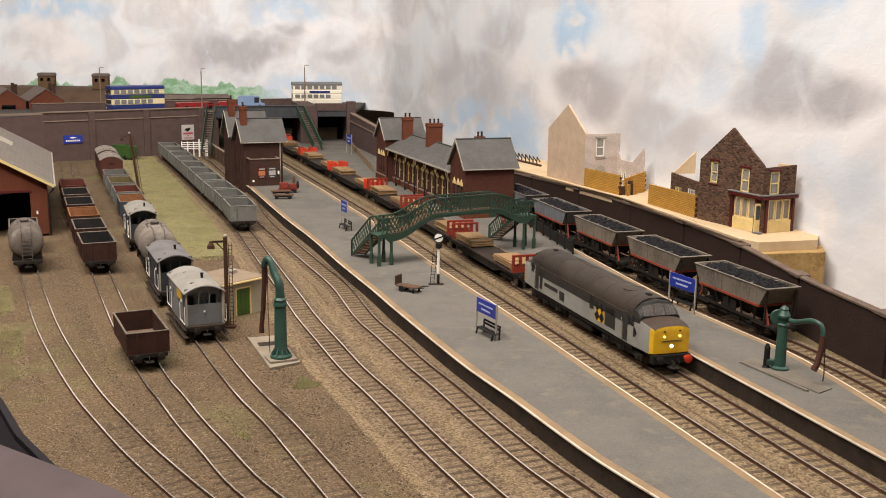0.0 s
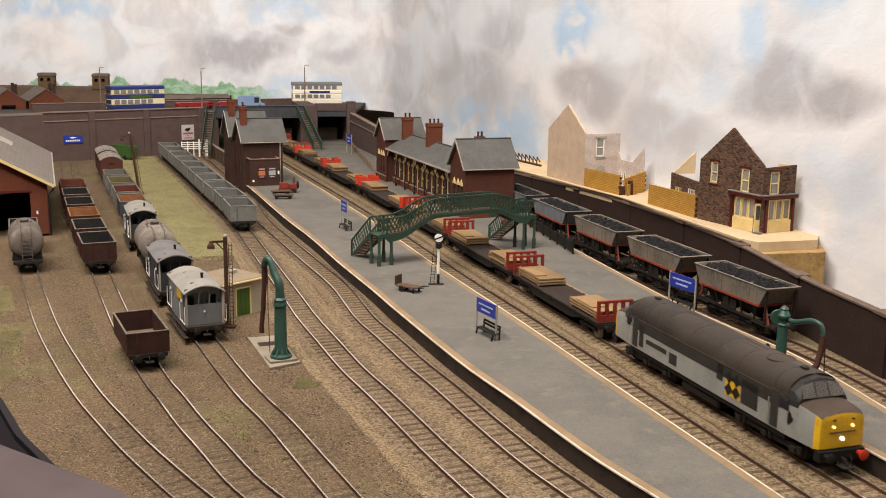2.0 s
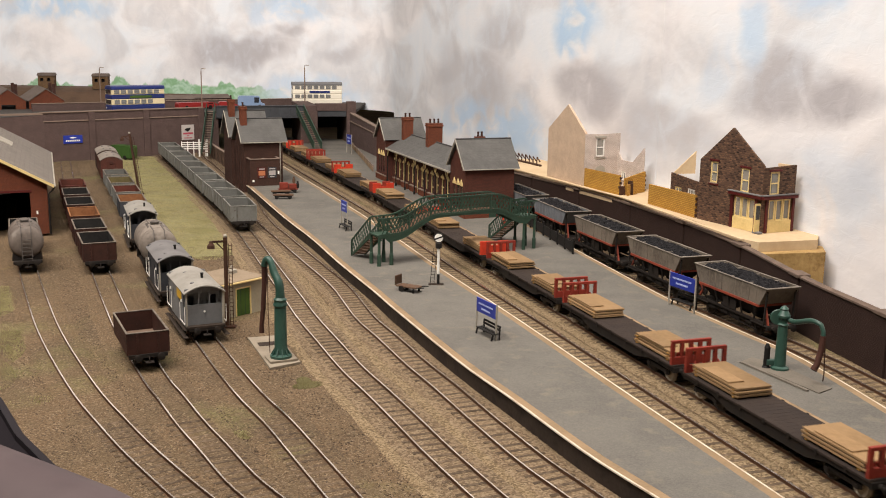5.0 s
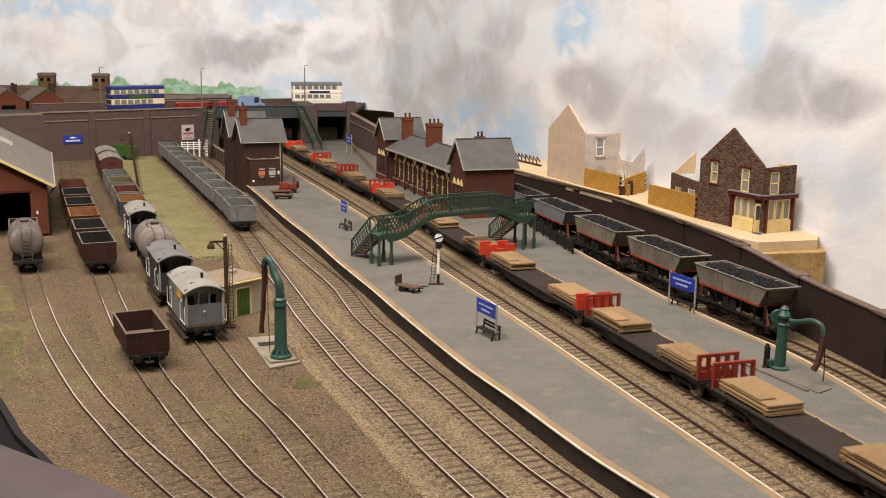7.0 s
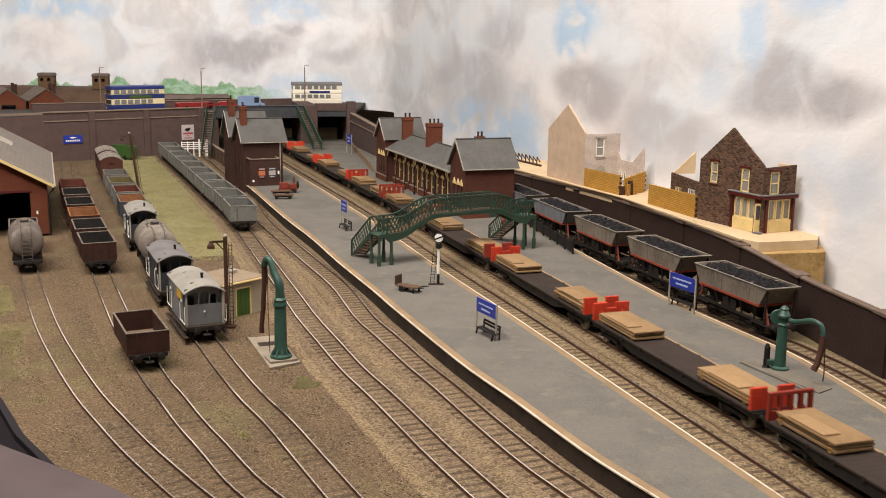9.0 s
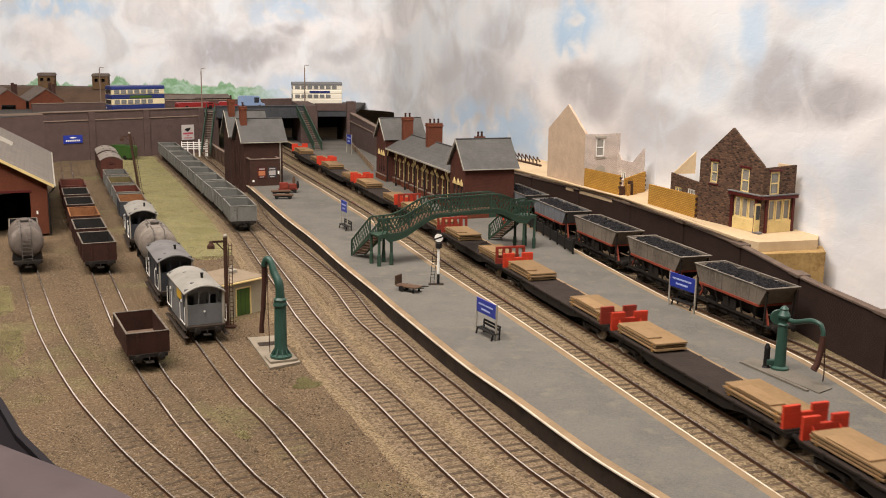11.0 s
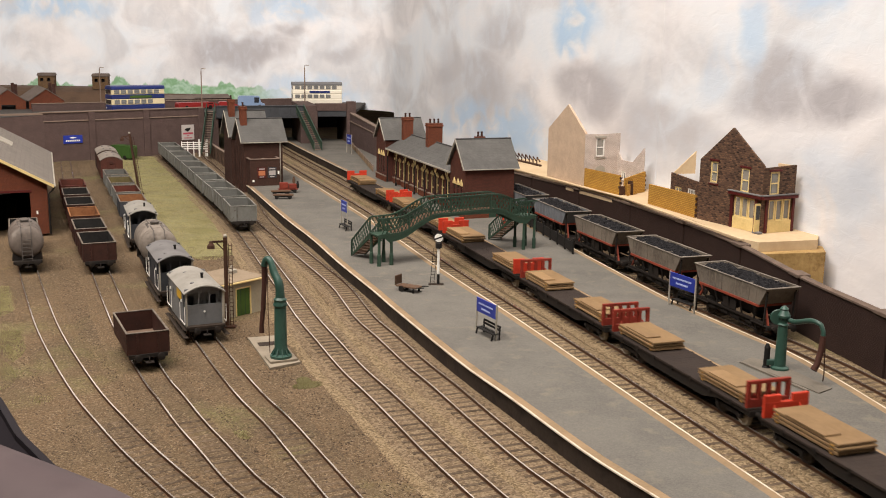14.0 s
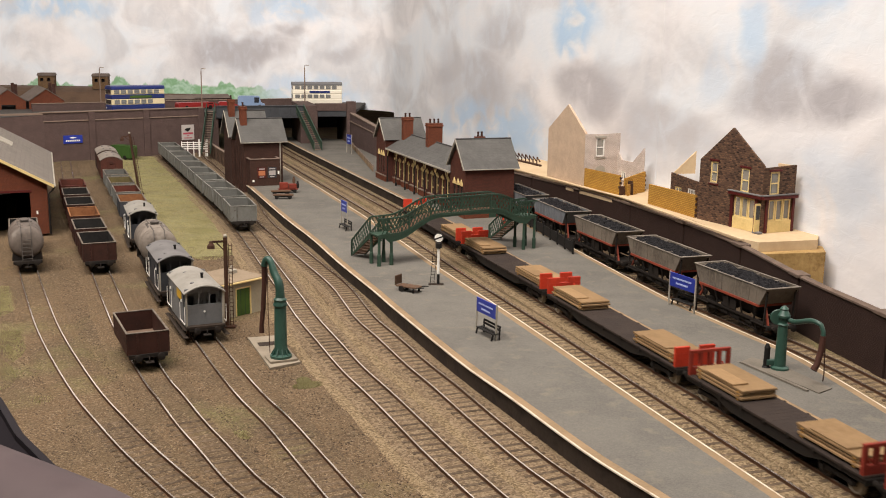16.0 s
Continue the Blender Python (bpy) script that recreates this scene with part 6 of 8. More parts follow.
def flat_wagon(label, length, railed, colour_a, colour_b, seed):
    """A long bogie flat with bulkheads, a dropped middle, stacks of timber at both ends."""
    r = random.Random(seed)
    t = thing("bulkhead_flat_wagon", label, "flat wagon", group="flat wagons of the train")
    H, W, zd = length / 2 - 7, 15.5, 15.0
    part("deck", Mesh().box(-H, H, -W, W, zd - 1.6, zd, 0.2), M_DECK, t, "dark brown plank deck")
    pl = Mesh()
    n = int(2 * H / 5)
    for k in range(n):
        x = -H + 2 + k * (2 * H - 4) / n
        pl.box(x, x + (2 * H - 4) / n - 0.22, -W + 0.8, W - 0.8, zd, zd + 0.06)
    tagged(part("deck_planks", pl, M_DECK, t), kind="stuff")
    for sd in (1, -1):
        y = sd * 13.8
        part("side_beam", Mesh().prism([(-H, zd - 1.6), (H, zd - 1.6), (H, zd - 4.4), (H * 0.62, zd - 4.4), (H * 0.42, zd - 8.6), (-H * 0.42, zd - 8.6), (-H * 0.62, zd - 4.4), (-H, zd - 4.4)], y - 0.7, y + 0.7, "y"), M_FRAME, t, "fish-bellied dark side beam")
        for k in range(7):
            x = (-0.8 + k * 1.6 / 6) * H
            part("stake_pocket", Mesh().box(x - 1.0, x + 1.0, sd * W - 0.4, sd * W + 0.7, zd - 3, zd + 0.3, 0.15), M_FRAME, t)
    part("centre_beam", Mesh().box(-H, H, -4, 4, zd - 4.5, zd - 1.7), M_FRAME, t)
    for e, colour in ((1, colour_a), (-1, colour_b)):
        bx = e * (H - 2)
        lo, hi = bx - 1.2, bx + 1.2
        bk = Mesh()
        if railed:
            bk.box(lo, hi, -W, W, zd, zd + 5.5, 0.2).box(lo, hi, -W, W, zd + 15, zd + 17.2, 0.2)
            for k in range(5):
                y = -W + 1.3 + k * (2 * W - 2.6) / 4
                bk.box(lo, hi, y - 1.2, y + 1.2, zd + 5.5, zd + 15)
        else:
            bk.box(lo, hi, -W, W, zd, zd + 9.5, 0.2).box(lo, hi, -W, -4, zd + 9.5, zd + 14, 0.2).box(lo, hi, 4, W, zd + 9.5, zd + 14, 0.2)
        part("bulkhead", bk, colour, t, "red slatted end bulkhead" if railed else "red notched end bulkhead")
        for y in (-9, 9):
            part("bulkhead_brace", Mesh().bar((bx - e * 1, y, zd + 8), (bx - e * 6, y, zd), 1.0, 1.0), colour, t)
        # timber stack on battens
        sl = 52 if railed else 58
        c = e * (H - 7 - sl / 2)
        st = part("timber_stack", Mesh().box(c - sl / 2, c + sl / 2, -12.5, 12.5, zd + 1.3, zd + 1.5), M_TIMBER, t, "stack of sawn timber sheets on battens")
        for x in (c - sl * 0.42, c + sl * 0.42):
            part("batten", Mesh().box(x - 1, x + 1, -13, 13, zd + 0.36, zd + 1.3), M_TIMBEREND, st)
        z = zd + 1.5
        for k in range(3):
            dx, dy = r.uniform(-1.2, 1.2), r.uniform(-0.8, 0.8)
            part("board", Mesh().box(c - sl / 2 + dx, c + sl / 2 + dx, -12.8 + dy, 12.8 + dy, z, z + 1.5, 0.2), M_TIMBER, st)
            for x in (c - sl * 0.42, c + sl * 0.42):
                if k < 2:
                    part("batten", Mesh().box(x - 1, x + 1, -13.1, 13.1, z + 1.5, z + 2.2), M_TIMBEREND, st)
            z += 2.2
        part("loose_board", Mesh().box(c - sl * 0.3, c + sl * 0.3, -12.5, -1.0, z - 0.65, z + 0.35, 0.15), M_TIMBER, st)
        # bogie
        bc = e * (H - 24)
        bg = part("bogie", Mesh().box(bc - 15, bc + 15, 10.6, 12, 5, 8.2, 0.3).box(bc - 15, bc + 15, -12, -10.6, 5, 8.2, 0.3).box(bc - 3, bc + 3, -10.5, 10.5, 6, 10.3), M_FRAME, t, "grimy bogie with pale wheels")
        for dx in (-12, 12):
            for sd in (1, -1):
                part("wheel", PALE_WHEEL if dx * e > 0 else WHEEL, None, bg, at=mm(bc + dx, sd * 8.8, 6.2) if sd > 0 else mm(bc + dx, -8.8, 6.2, 180))
                part("axlebox", Mesh().box(bc + dx - 1.6, bc + dx + 1.6, sd * 12.4 - 0.8, sd * 12.4 + 0.8, 4.8, 7.6, 0.3), M_FRAME, bg)
        part("headstock", Mesh().box(e * H - 0.8, e * H + 0.8, -14.5, 14.5, zd - 5.4, zd - 1.6, 0.2), M_FRAME, t)
        for y in (-8.6, 8.6):
            part("buffer", BUFFER, None, t, at=mm(e * H, y, 11.0, 0 if e > 0 else 180))
        part("coupling", Mesh().box(min(e * H, e * (H + 6.8)), max(e * H, e * (H + 6.8)), -2.6, 2.6, 5.4, 6.2).tube([(e * H, 0, 10), (e * (H + 5), 0, 9)], 0.5, 6), M_FRAME, t)
    return t


# couplings by their distance along the line at the start, and the wagons behind each
COUPLINGS = [1546, 1350, 1155, 970, 741, 510, 281, 89, -98, -330, -561, -792, -1023]
RAILED = {0, 1, 2, 6, 7}
TRAIN = [(lowered(locomotive(), 14 * MM, 0.97), 1546 + 140.0, 71)]
for k in range(11):
    a, b = COUPLINGS[k], COUPLINGS[k + 1]
    railed = k in RAILED
    wagon = flat_wagon("short flat wagon with slatted red bulkheads and timber stacks" if railed else "long flat wagon with notched red bulkheads and timber stacks",
                       a - b, railed, M_BULKBROWN if railed or k == 5 else M_BULKRED, M_BULKBROWN if railed else M_BULKRED, 70 + k)
    TRAIN.append((wagon, (a + b) / 2.0, (a - b) / 2.0 - 31))


def run(t):
    """How far the train has gone, in mm: it gathers speed until 14 s, a little slower to start with."""
    u = min(t, 14.0)
    return 87.55 * u + 2.15 * u * u + 147.8 * (t - u) - 3.6 * math.exp(-((t - 3.3) / 1.9) ** 2)


def motions():
    """The train's way along its track."""
    times = [0.5 * k for k in range(33)]
    for vehicle, s0, half in TRAIN:
        rows = []
        for t in times:
            s = s0 + run(t)
            a, b = up_line.at(s - half), up_line.at(s + half)
            rows.append((t, mm((a[0] + b[0]) / 2, (a[1] + b[1]) / 2, 0, math.degrees(math.atan2(b[1] - a[1], b[0] - a[0])))))
        walk(vehicle, rows)


# ---- buildings ----
def window(parent, u0, u1, z0, z1, y=0.4, bars=(1, 1), frame_mat=None, sill=True):
    """A sash in an opening: frame and glazing bars, pane, sill. Sits y mm behind the wall face."""
    fm = frame_mat or M_CREAM
    m = Mesh()
    t = min(1.5, (u1 - u0) * 0.15)
    m.box(u0, u0 + t, y, y + 0.8, z0, z1).box(u1 - t, u1, y, y + 0.8, z0, z1).box(u0 + t, u1 - t, y, y + 0.8, z0, z0 + t).box(u0 + t, u1 - t, y, y + 0.8, z1 - t, z1)
    for k in range(bars[0]):
        u = u0 + (k + 1) * (u1 - u0) / (bars[0] + 1)
        m.box(u - 0.5, u + 0.5, y + 0.1, y + 0.7, z0 + t, z1 - t)
    for k in range(bars[1]):
        z = z0 + (k + 1) * (z1 - z0) / (bars[1] + 1)
        m.box(u0 + t, u1 - t, y + 0.05, y + 0.75, z - 0.6, z + 0.6)
    w = part("window", m, fm, parent, "painted sash window")
    p = part("pane", Mesh().box(u0 + t, u1 - t, y + 0.9, y + 1.1, z0 + t, z1 - t), M_GLASS, w)
    p.visible_shadow = False
    if sill:
        part("sill", Mesh().box(u0 - 0.8, u1 + 0.8, -1.0, 0.5, z0 - 1.2, z0, 0.2), M_STRING, w)
    return w


def gable_roof(t, x0, x1, y0, y1, eave, ridge, material, over=3.0, side="x", th=1.4):
    """Two slopes over a block, with ridge tiles. side x: the ridge runs along x."""
    m = (y0 + y1) / 2
    for s, (a, b) in enumerate(((y0 - over, m), (y1 + over, m))):
        slope = (ridge - eave) / (m - y0)
        lo = eave - over * slope
        pts = [(x0 - over, a, lo), (x1 + over, a, lo), (x1 + over, b, ridge), (x0 - over, b, ridge)]
        if s:
            pts = pts[::-1]
        mesh = Mesh().sheet(pts, th)
        if side == "y":
            mesh.v = [(y, x, z) for x, y, z in mesh.v]
        part("roof_slope", mesh, material, t, "grey slate roof slope")
    r = Mesh().box(x0 - over, x1 + over, m - 1.2, m + 1.2, ridge - 0.6, ridge + 0.9, 0.4)
    if side == "y":
        r.v = [(y, x, z) for x, y, z in r.v]
    part("ridge", r, M_LEADCAP, t)


def bargeboard(t, x, y0, y1, eave, ridge, over, material, scallop=True, side="x"):
    """Decorated verge boards on a gable end at x."""
    m = (y0 + y1) / 2
    slope = (ridge - eave) / (m - y0)
    b = Mesh()
    for a in (y0 - over, y1 + over):
        lo = eave - over * slope
        b.prism([(a, lo - 1.2), (m, ridge - 1.6), (m, ridge + 0.4), (a, lo + 0.8)], x - 0.5, x + 0.5, "x")
        if scallop:
            for k in range(7):
                f = (k + 0.5) / 7
                yy, zz = a + (m - a) * f, lo + (ridge - lo) * f
                b.prism([(yy - 1.4, zz - 1), (yy + 1.4, zz - 1), (yy, zz - 4.6)], x - 0.3, x + 0.3, "x")
    if side == "y":
        b.v = [(q, p, z) for p, q, z in b.v]
    part("bargeboard", b, material, t, "scalloped pale bargeboards")


def chimney(t, x, y, z0, z1, w=7, d=7, pots=2, mat_=None):
    c = part("chimney", Mesh().box(x - w, x + w, y - d / 2, y + d / 2, z0, z1 - 5, 0.3).box(x - w - 1, x + w + 1, y - d / 2 - 1, y + d / 2 + 1, z1 - 5, z1 - 2.4, 0.4).box(x - w - 0.4, x + w + 0.4, y - d / 2 - 0.4, y + d / 2 + 0.4, z1 - 2.4, z1, 0.3), mat_ or M_SHED_BRICK, t, "red brick chimney stack")
    for k in range(pots):
        px = x + (k - (pots - 1) / 2) * (2 * w / max(pots, 1)) * 0.85
        part("chimney_pot", Mesh().lathe([(1.6, 0), (1.3, 5), (1.7, 5.4), (1.7, 6.4), (1.1, 6.4)], x=px, y=y, x0=z1, n=10), M_BROWNBODY, c)


def brick_block(t, x0, x1, y0, y1, z0, eave, ridge, material, front=(), left=(), name="wall"):
    """Four walls, with gables on the two ends at x0 and x1; openings on the front (y0) and on the end at x0."""
    th = 2.0
    part("front_wall", wall_mesh(Mesh(), x1 - x0, th, z0, [(0, eave), (x1 - x0, eave)], front).moved(Matrix.Translation((x0, y0, 0))), material, t)
    part("rear_wall", Mesh().box(x0, x1, y1 - th, y1, z0, eave), material, t)
    n = y1 - y0
    for x, hol in ((x0, left), (x1 - th, ())):
        g = wall_mesh(Mesh(), n - 2 * th, th, z0, [(0, eave), ((n - 2 * th) / 2, ridge - 2), (n - 2 * th, eave)], hol)
        g.moved(Matrix.Translation((x + th, y0 + th, 0)) @ Matrix.Rotation(math.pi / 2, 4, "Z"))
        part("gable_wall", g, material, t)


# station building: two cross blocks joined by a long range with an awning
stn = thing("station_building", "red brick station building with slate roofs and decorated gables", "station", mm(27, 1290, 0, 19.6))
brick_block(stn, 0, 66, 0, 56, ZP, 77, 108, M_RED_BRICK, [(33, 43, ZP, 33)], [(8, 16, 22, 50), (20, 28, 22, 50), (34, 42, 22, 50)])
gable_roof(stn, 0, 68, 0, 56, 77, 108, M_SLATE, 4)
bargeboard(stn, -4.4, 0, 56, 77, 108, 4, M_GABLE)
part("door", Mesh().box(33.3, 42.7, 0.8, 1.6, ZP, 32.6, 0.1), M_GREEN, stn, "dark green door")
part("plinth", Mesh().box(-1, 32.5, -0.8, 0, ZP, 17, 0.2).box(43.5, 67, -0.8, 0, ZP, 17, 0.2), M_SHED_BRICK, stn)
part("band", Mesh().box(-1.2, 32.5, -1.2, 0.2, 17.1, 18.4, 0.2), M_STRING, stn)
part("gutter", Mesh().box(-4, 72, -5.2, -4.2, 71.6, 72.8, 0.2), M_GABLE, stn, "pale gutter")
# middle range
X0, X1, V0, V1 = 10, 62, 56, 352
holes = []
v = 8
while v < V1 - V0 - 14:
    holes.append((v, v + 11, ZP if int(v / 22) % 3 == 1 else 22, 46))
    v += 22
mid = wall_mesh(Mesh(), V1 - V0, 2, ZP, [(0, 65), (V1 - V0, 65)], holes)
mid.moved(Matrix.Translation((X0 + 2, V0, 0)) @ Matrix.Rotation(math.pi / 2, 4, "Z"))
part("platform_wall", mid, M_RED_BRICK, stn)
part("rear_wall", Mesh().box(X1 - 2, X1, V0, V1, ZP, 65), M_RED_BRICK, stn)
for u0, u1, z0, z1 in holes:
    fr = Mesh().box(X0 + 0.6, X0 + 1.4, V0 + u0 + 0.2, V0 + u0 + 1.4, z0, z1).box(X0 + 0.6, X0 + 1.4, V0 + u1 - 1.4, V0 + u1 - 0.2, z0, z1).box(X0 + 0.6, X0 + 1.4, V0 + u0 + 1.4, V0 + u1 - 1.4, z1 - 1.4, z1).box(X0 + 0.6, X0 + 1.4, V0 + u0 + 1.4, V0 + u1 - 1.4, (z0 + z1) / 2 - 0.5, (z0 + z1) / 2 + 0.5)
    w = part("window" if z0 > ZP else "door", fr, M_CREAM, stn, "cream framed opening")
    part("pane", Mesh().box(X0 + 1.6, X0 + 1.9, V0 + u0, V0 + u1, z0, z1), M_WINDOW, w)
    part("lintel", Mesh().prism([(V0 + u0 - 1, z1), (V0 + u1 + 1, z1), (V0 + u1 + 1, z1 + 2), (V0 + (u0 + u1) / 2, z1 + 6), (V0 + u0 - 1, z1 + 2)], X0 - 0.8, X0 + 0.4, "x"), M_CREAM, w, "ochre pointed lintel")
for k in range(7):
    a = V0 + 2 + k * 42
    part("bay_plinth", Mesh().box(X0 - 3.5, X0, a, a + 28, ZP, 18, 0.4), M_SHED_BRICK, stn)
    part("plinth_cap", Mesh().box(X0 - 4, X0, a - 0.5, a + 28.5, 18.05, 19.6, 0.3), M_STRING, stn)
for s, pts in enumerate(([(X0 - 11, V0 - 2, 63), (X0 - 11, V1 + 2, 63), (36, V1 + 2, 85), (36, V0 - 2, 85)], [(X1 + 5, V0 - 2, 63), (X1 + 5, V1 + 2, 63), (36, V1 + 2, 85), (36, V0 - 2, 85)])):
    part("roof_slope", Mesh().sheet(pts if s else pts[::-1], 1.4), M_SLATE, stn, "long grey slate roof slope")
part("ridge", Mesh().box(34.8, 37.2, V0 - 2, V1 + 2, 84.4, 85.9, 0.3), M_LEADCAP, stn)
part("fascia_board", Mesh().box(X0 - 11.8, X0 - 10.8, V0, V1, 61, 63.6, 0.2), M_GABLE, stn, "cream awning fascia")
for k in range(7):
    a = V0 + 20 + k * 46
    part("awning_post", Mesh().lathe([(1.6, 0), (1.6, 4), (0.9, 5), (0.9, 48), (1.5, 50)], x=X0 - 8, y=a, x0=ZP, n=10), M_BLACK, stn)
    part("awning_bracket", Mesh().prism([(a - 7, 61), (a + 7, 61), (a + 0.8, 51), (a - 0.8, 51)], X0 - 8.4, X0 - 7.6, "x"), M_CREAM, stn, "ochre spandrel bracket")
chimney(stn, 34, 222, 76, 112, 11, 12, 3)
chimney(stn, 30, 338, 76, 112, 8, 10, 2)
chimney(stn, 44, 66, 76, 107, 6, 8, 2)
# far block, tied to the same building
F0, F1 = 352, 408
part("front_wall", wall_mesh(Mesh(), 60, 2, ZP, [(0, 80), (60, 80)]).moved(Matrix.Translation((0, F0, 0))), M_RED_BRICK, stn)
part("rear_wall", Mesh().box(0, 60, F1 - 2, F1, ZP, 80), M_RED_BRICK, stn)
for x in (0, 58):
    part("gable_wall", wall_mesh(Mesh(), F1 - F0 - 4, 2, ZP, [(0, 80), ((F1 - F0 - 4) / 2, 105), (F1 - F0 - 4, 80)], [(8, 16, 24, 52), (22, 30, 24, 52), (36, 44, 24, 52)] if x == 0 else ()).moved(Matrix.Translation((x + 2, F0 + 2, 0)) @ Matrix.Rotation(math.pi / 2, 4, "Z")), M_RED_BRICK, stn)
gable_roof(stn, 0, 62, F0, F1, 80, 108, M_SLATE, 4)
bargeboard(stn, -4.4, F0, F1, 80, 108, 4, M_GABLE)
for b0 in (0, F0):
    for u in (10, 22, 36):
        part("gable_window", Mesh().box(0.8, 1.4, b0 + u, b0 + u + 8, 22, 52), M_WINDOW, stn)
        part("lintel", Mesh().prism([(b0 + u - 1, 50), (b0 + u + 9, 50), (b0 + u + 9, 52), (b0 + u + 4, 58), (b0 + u - 1, 52)], -1.0, 0.3, "x"), M_CREAM, stn, "ochre pointed lintel")
    part("plinth", Mesh().box(-1.6, 0, b0, b0 + 56, ZP, 18, 0.3), M_SHED_BRICK, stn)
    part("plinth_cap", Mesh().box(-2.2, 0, b0 - 1, b0 + 57, 18.05, 19.6, 0.3), M_STRING, stn)

# signal box
box = thing("signal_box", "tall brown brick signal box with slate roofs and chimneys", "signal box", mm(-291, 1547, 0, 24))
brick_block(box, -4, 56, 22, 76, GZ, 80, 108, M_BOX_BRICK)
gable_roof(box, -4, 58, 22, 76, 80, 108, M_SLATE, 5)
bargeboard(box, -9.2, 22, 76, 80, 108, 5, M_GABLE, False)
brick_block(box, -6, 48, 96, 150, GZ, 82, 115, M_BOX_BRICK)
gable_roof(box, -6, 50, 96, 150, 82, 115, M_SLATE, 5)
bargeboard(box, -11.2, 96, 150, 82, 115, 5, M_GABLE, False)
part("link_wall", Mesh().box(-2, 44, 76, 96, GZ, 70), M_BOX_BRICK, box)
part("annexe", wall_mesh(Mesh(), 46, 2, ZP, [(0, 50), (46, 50)]).box(0, 2, 2, 22, ZP, 50).box(44, 46, 2, 22, ZP, 50), M_BOX_BRICK, box, "red-brown brick annexe with open top")
part("annexe_coping", Mesh().box(-1, 47, -1, 2.6, 50.05, 51.4, 0.2).box(-1, 2.6, 2.6, 22, 50.05, 51.4, 0.2).box(43.4, 47, 2.6, 22, 50.05, 51.4, 0.2).box(20, 26, 6, 12, 46, 51, 0.3), M_STRING, box)
part("downpipe", Mesh().rod((52, 20.8, ZP), (52, 20.8, 75), 0.9), M_GABLE, box)
part("gutter", Mesh().box(-9, 63, 15.6, 16.8, 73.2, 74.5, 0.2), M_GABLE, box)
chimney(box, 1, 44, 86, 127, 5, 9, 1)
chimney(box, 0, 120, 92, 133, 5, 9, 1)
for k in range(4):
    part("pilaster", Mesh().box(-5.6, -4, 24 + k * 14, 28 + k * 14, GZ, 66, 0.3), M_BOX_BRICK, box)
for u0, mt in ((11, M_POSTERORANGE), (27, M_POSTERWHITE)):
    ps = part("poster", Mesh().box(u0, u0 + 13, -0.7, -0.1, 22, 38), M_BROWNPAINT if u0 < 20 else M_VANDARK, box, "small enamel poster")
    part("poster_patch", Mesh().box(u0 + 1.5, u0 + 11.5, -1.0, -0.6, 26, 33), mt, ps)
    part("poster_bars", Mesh().box(u0 + 2, u0 + 11, -1.0, -0.6, 35, 36.6).box(u0 + 3, u0 + 10, -1.0, -0.6, 23.2, 24.4), M_POSTERWHITE, ps)
part("small_plate", Mesh().box(42, 44.6, -0.8, -0.1, 27, 32).box(3, 6, -0.8, -0.1, 16.5, 19.5), M_WHITE, box)

# brick screen wall beside the bay line
for a, b in (((-520, 2190), (-345, 1740)),):
    t = thing("screen_wall", "low brown brick wall with piers beside the line", "wall", facing(a, b), kind="structure")
    n = dist(a, b)
    part("brickwork", Mesh().box(0, n, 0, 4, GZ, 22), M_SCREEN_BRICK, t)
    part("coping", Mesh().box(0, n, -0.8, 4.8, 22.05, 23.8, 0.3), M_STRING, t)
    for k in range(13):
        u = 6 + k * (n - 12) / 12
        part("pier", Mesh().box(u - 3, u + 3, -1.6, 0, GZ, 22, 0.3), M_SCREEN_BRICK, t)

# goods shed
shed = thing("goods_shed", "orange-red brick goods shed with slate roof and open doorway", "shed", mm(-467, 1208, 3, 21))
part("front_wall", wall_mesh(Mesh(), 150, 4, GZ, [(0, 58), (75, 100), (150, 58)], [(86, 131, GZ, 46)]).moved(Matrix.Translation((-150, 0, 0))), M_SHED_BRICK, shed)
part("side_wall", Mesh().box(-4, 0, 4, 360, GZ, 58), M_SHED_BRICK, shed)
part("side_wall", Mesh().box(-150, -146, 4, 360, GZ, 58), M_SHED_BRICK, shed)
part("rear_wall", wall_mesh(Mesh(), 150, 4, GZ, [(0, 58), (75, 100), (150, 58)]).moved(Matrix.Translation((-150, 360, 0))), M_SHED_BRICK, shed)
for s in (0, 1):
    pts = [(8, -6, 54), (8, 368, 54), (-75, 368, 101), (-75, -6, 101)] if s == 0 else [(-158, -6, 54), (-158, 368, 54), (-75, 368, 101), (-75, -6, 101)]
    part("roof_slope", Mesh().sheet(pts if s == 0 else pts[::-1], 2), M_SHED_ROOF, shed, "dusty grey slate roof slope")
part("verge", Mesh().prism([(8, 51.5), (8, 55), (-75, 102), (-158, 55), (-158, 51.5), (-75, 98.4)], -7.4, -6.1, "y"), M_CREAM, shed, "cream verge board")
part("gutter", Mesh().box(8, 9.8, -6, 368, 52, 53.8, 0.3), M_GABLE, shed)
part("downpipe", Mesh().tube([(8.6, -2, 52), (5, -2, 47), (1.5, -2, 44), (1.5, -2, GZ)], 1.0, 8), M_BLACK, shed)
part("door_leaf", Mesh().box(-70, -62, -3, -1, GZ, 46, 0.2), M_CREAM, shed, "cream sliding door edge")
part("rooflight", Mesh().sheet([(-40, 190, 82.2), (-40, 240, 82.2), (-58, 240, 92.4), (-58, 190, 92.4)], 1.0), M_GABLE, shed)
part("wall_lamp", Mesh().box(-13, -11, -0.8, 0, 20, 24, 0.2), M_WHITE, shed)
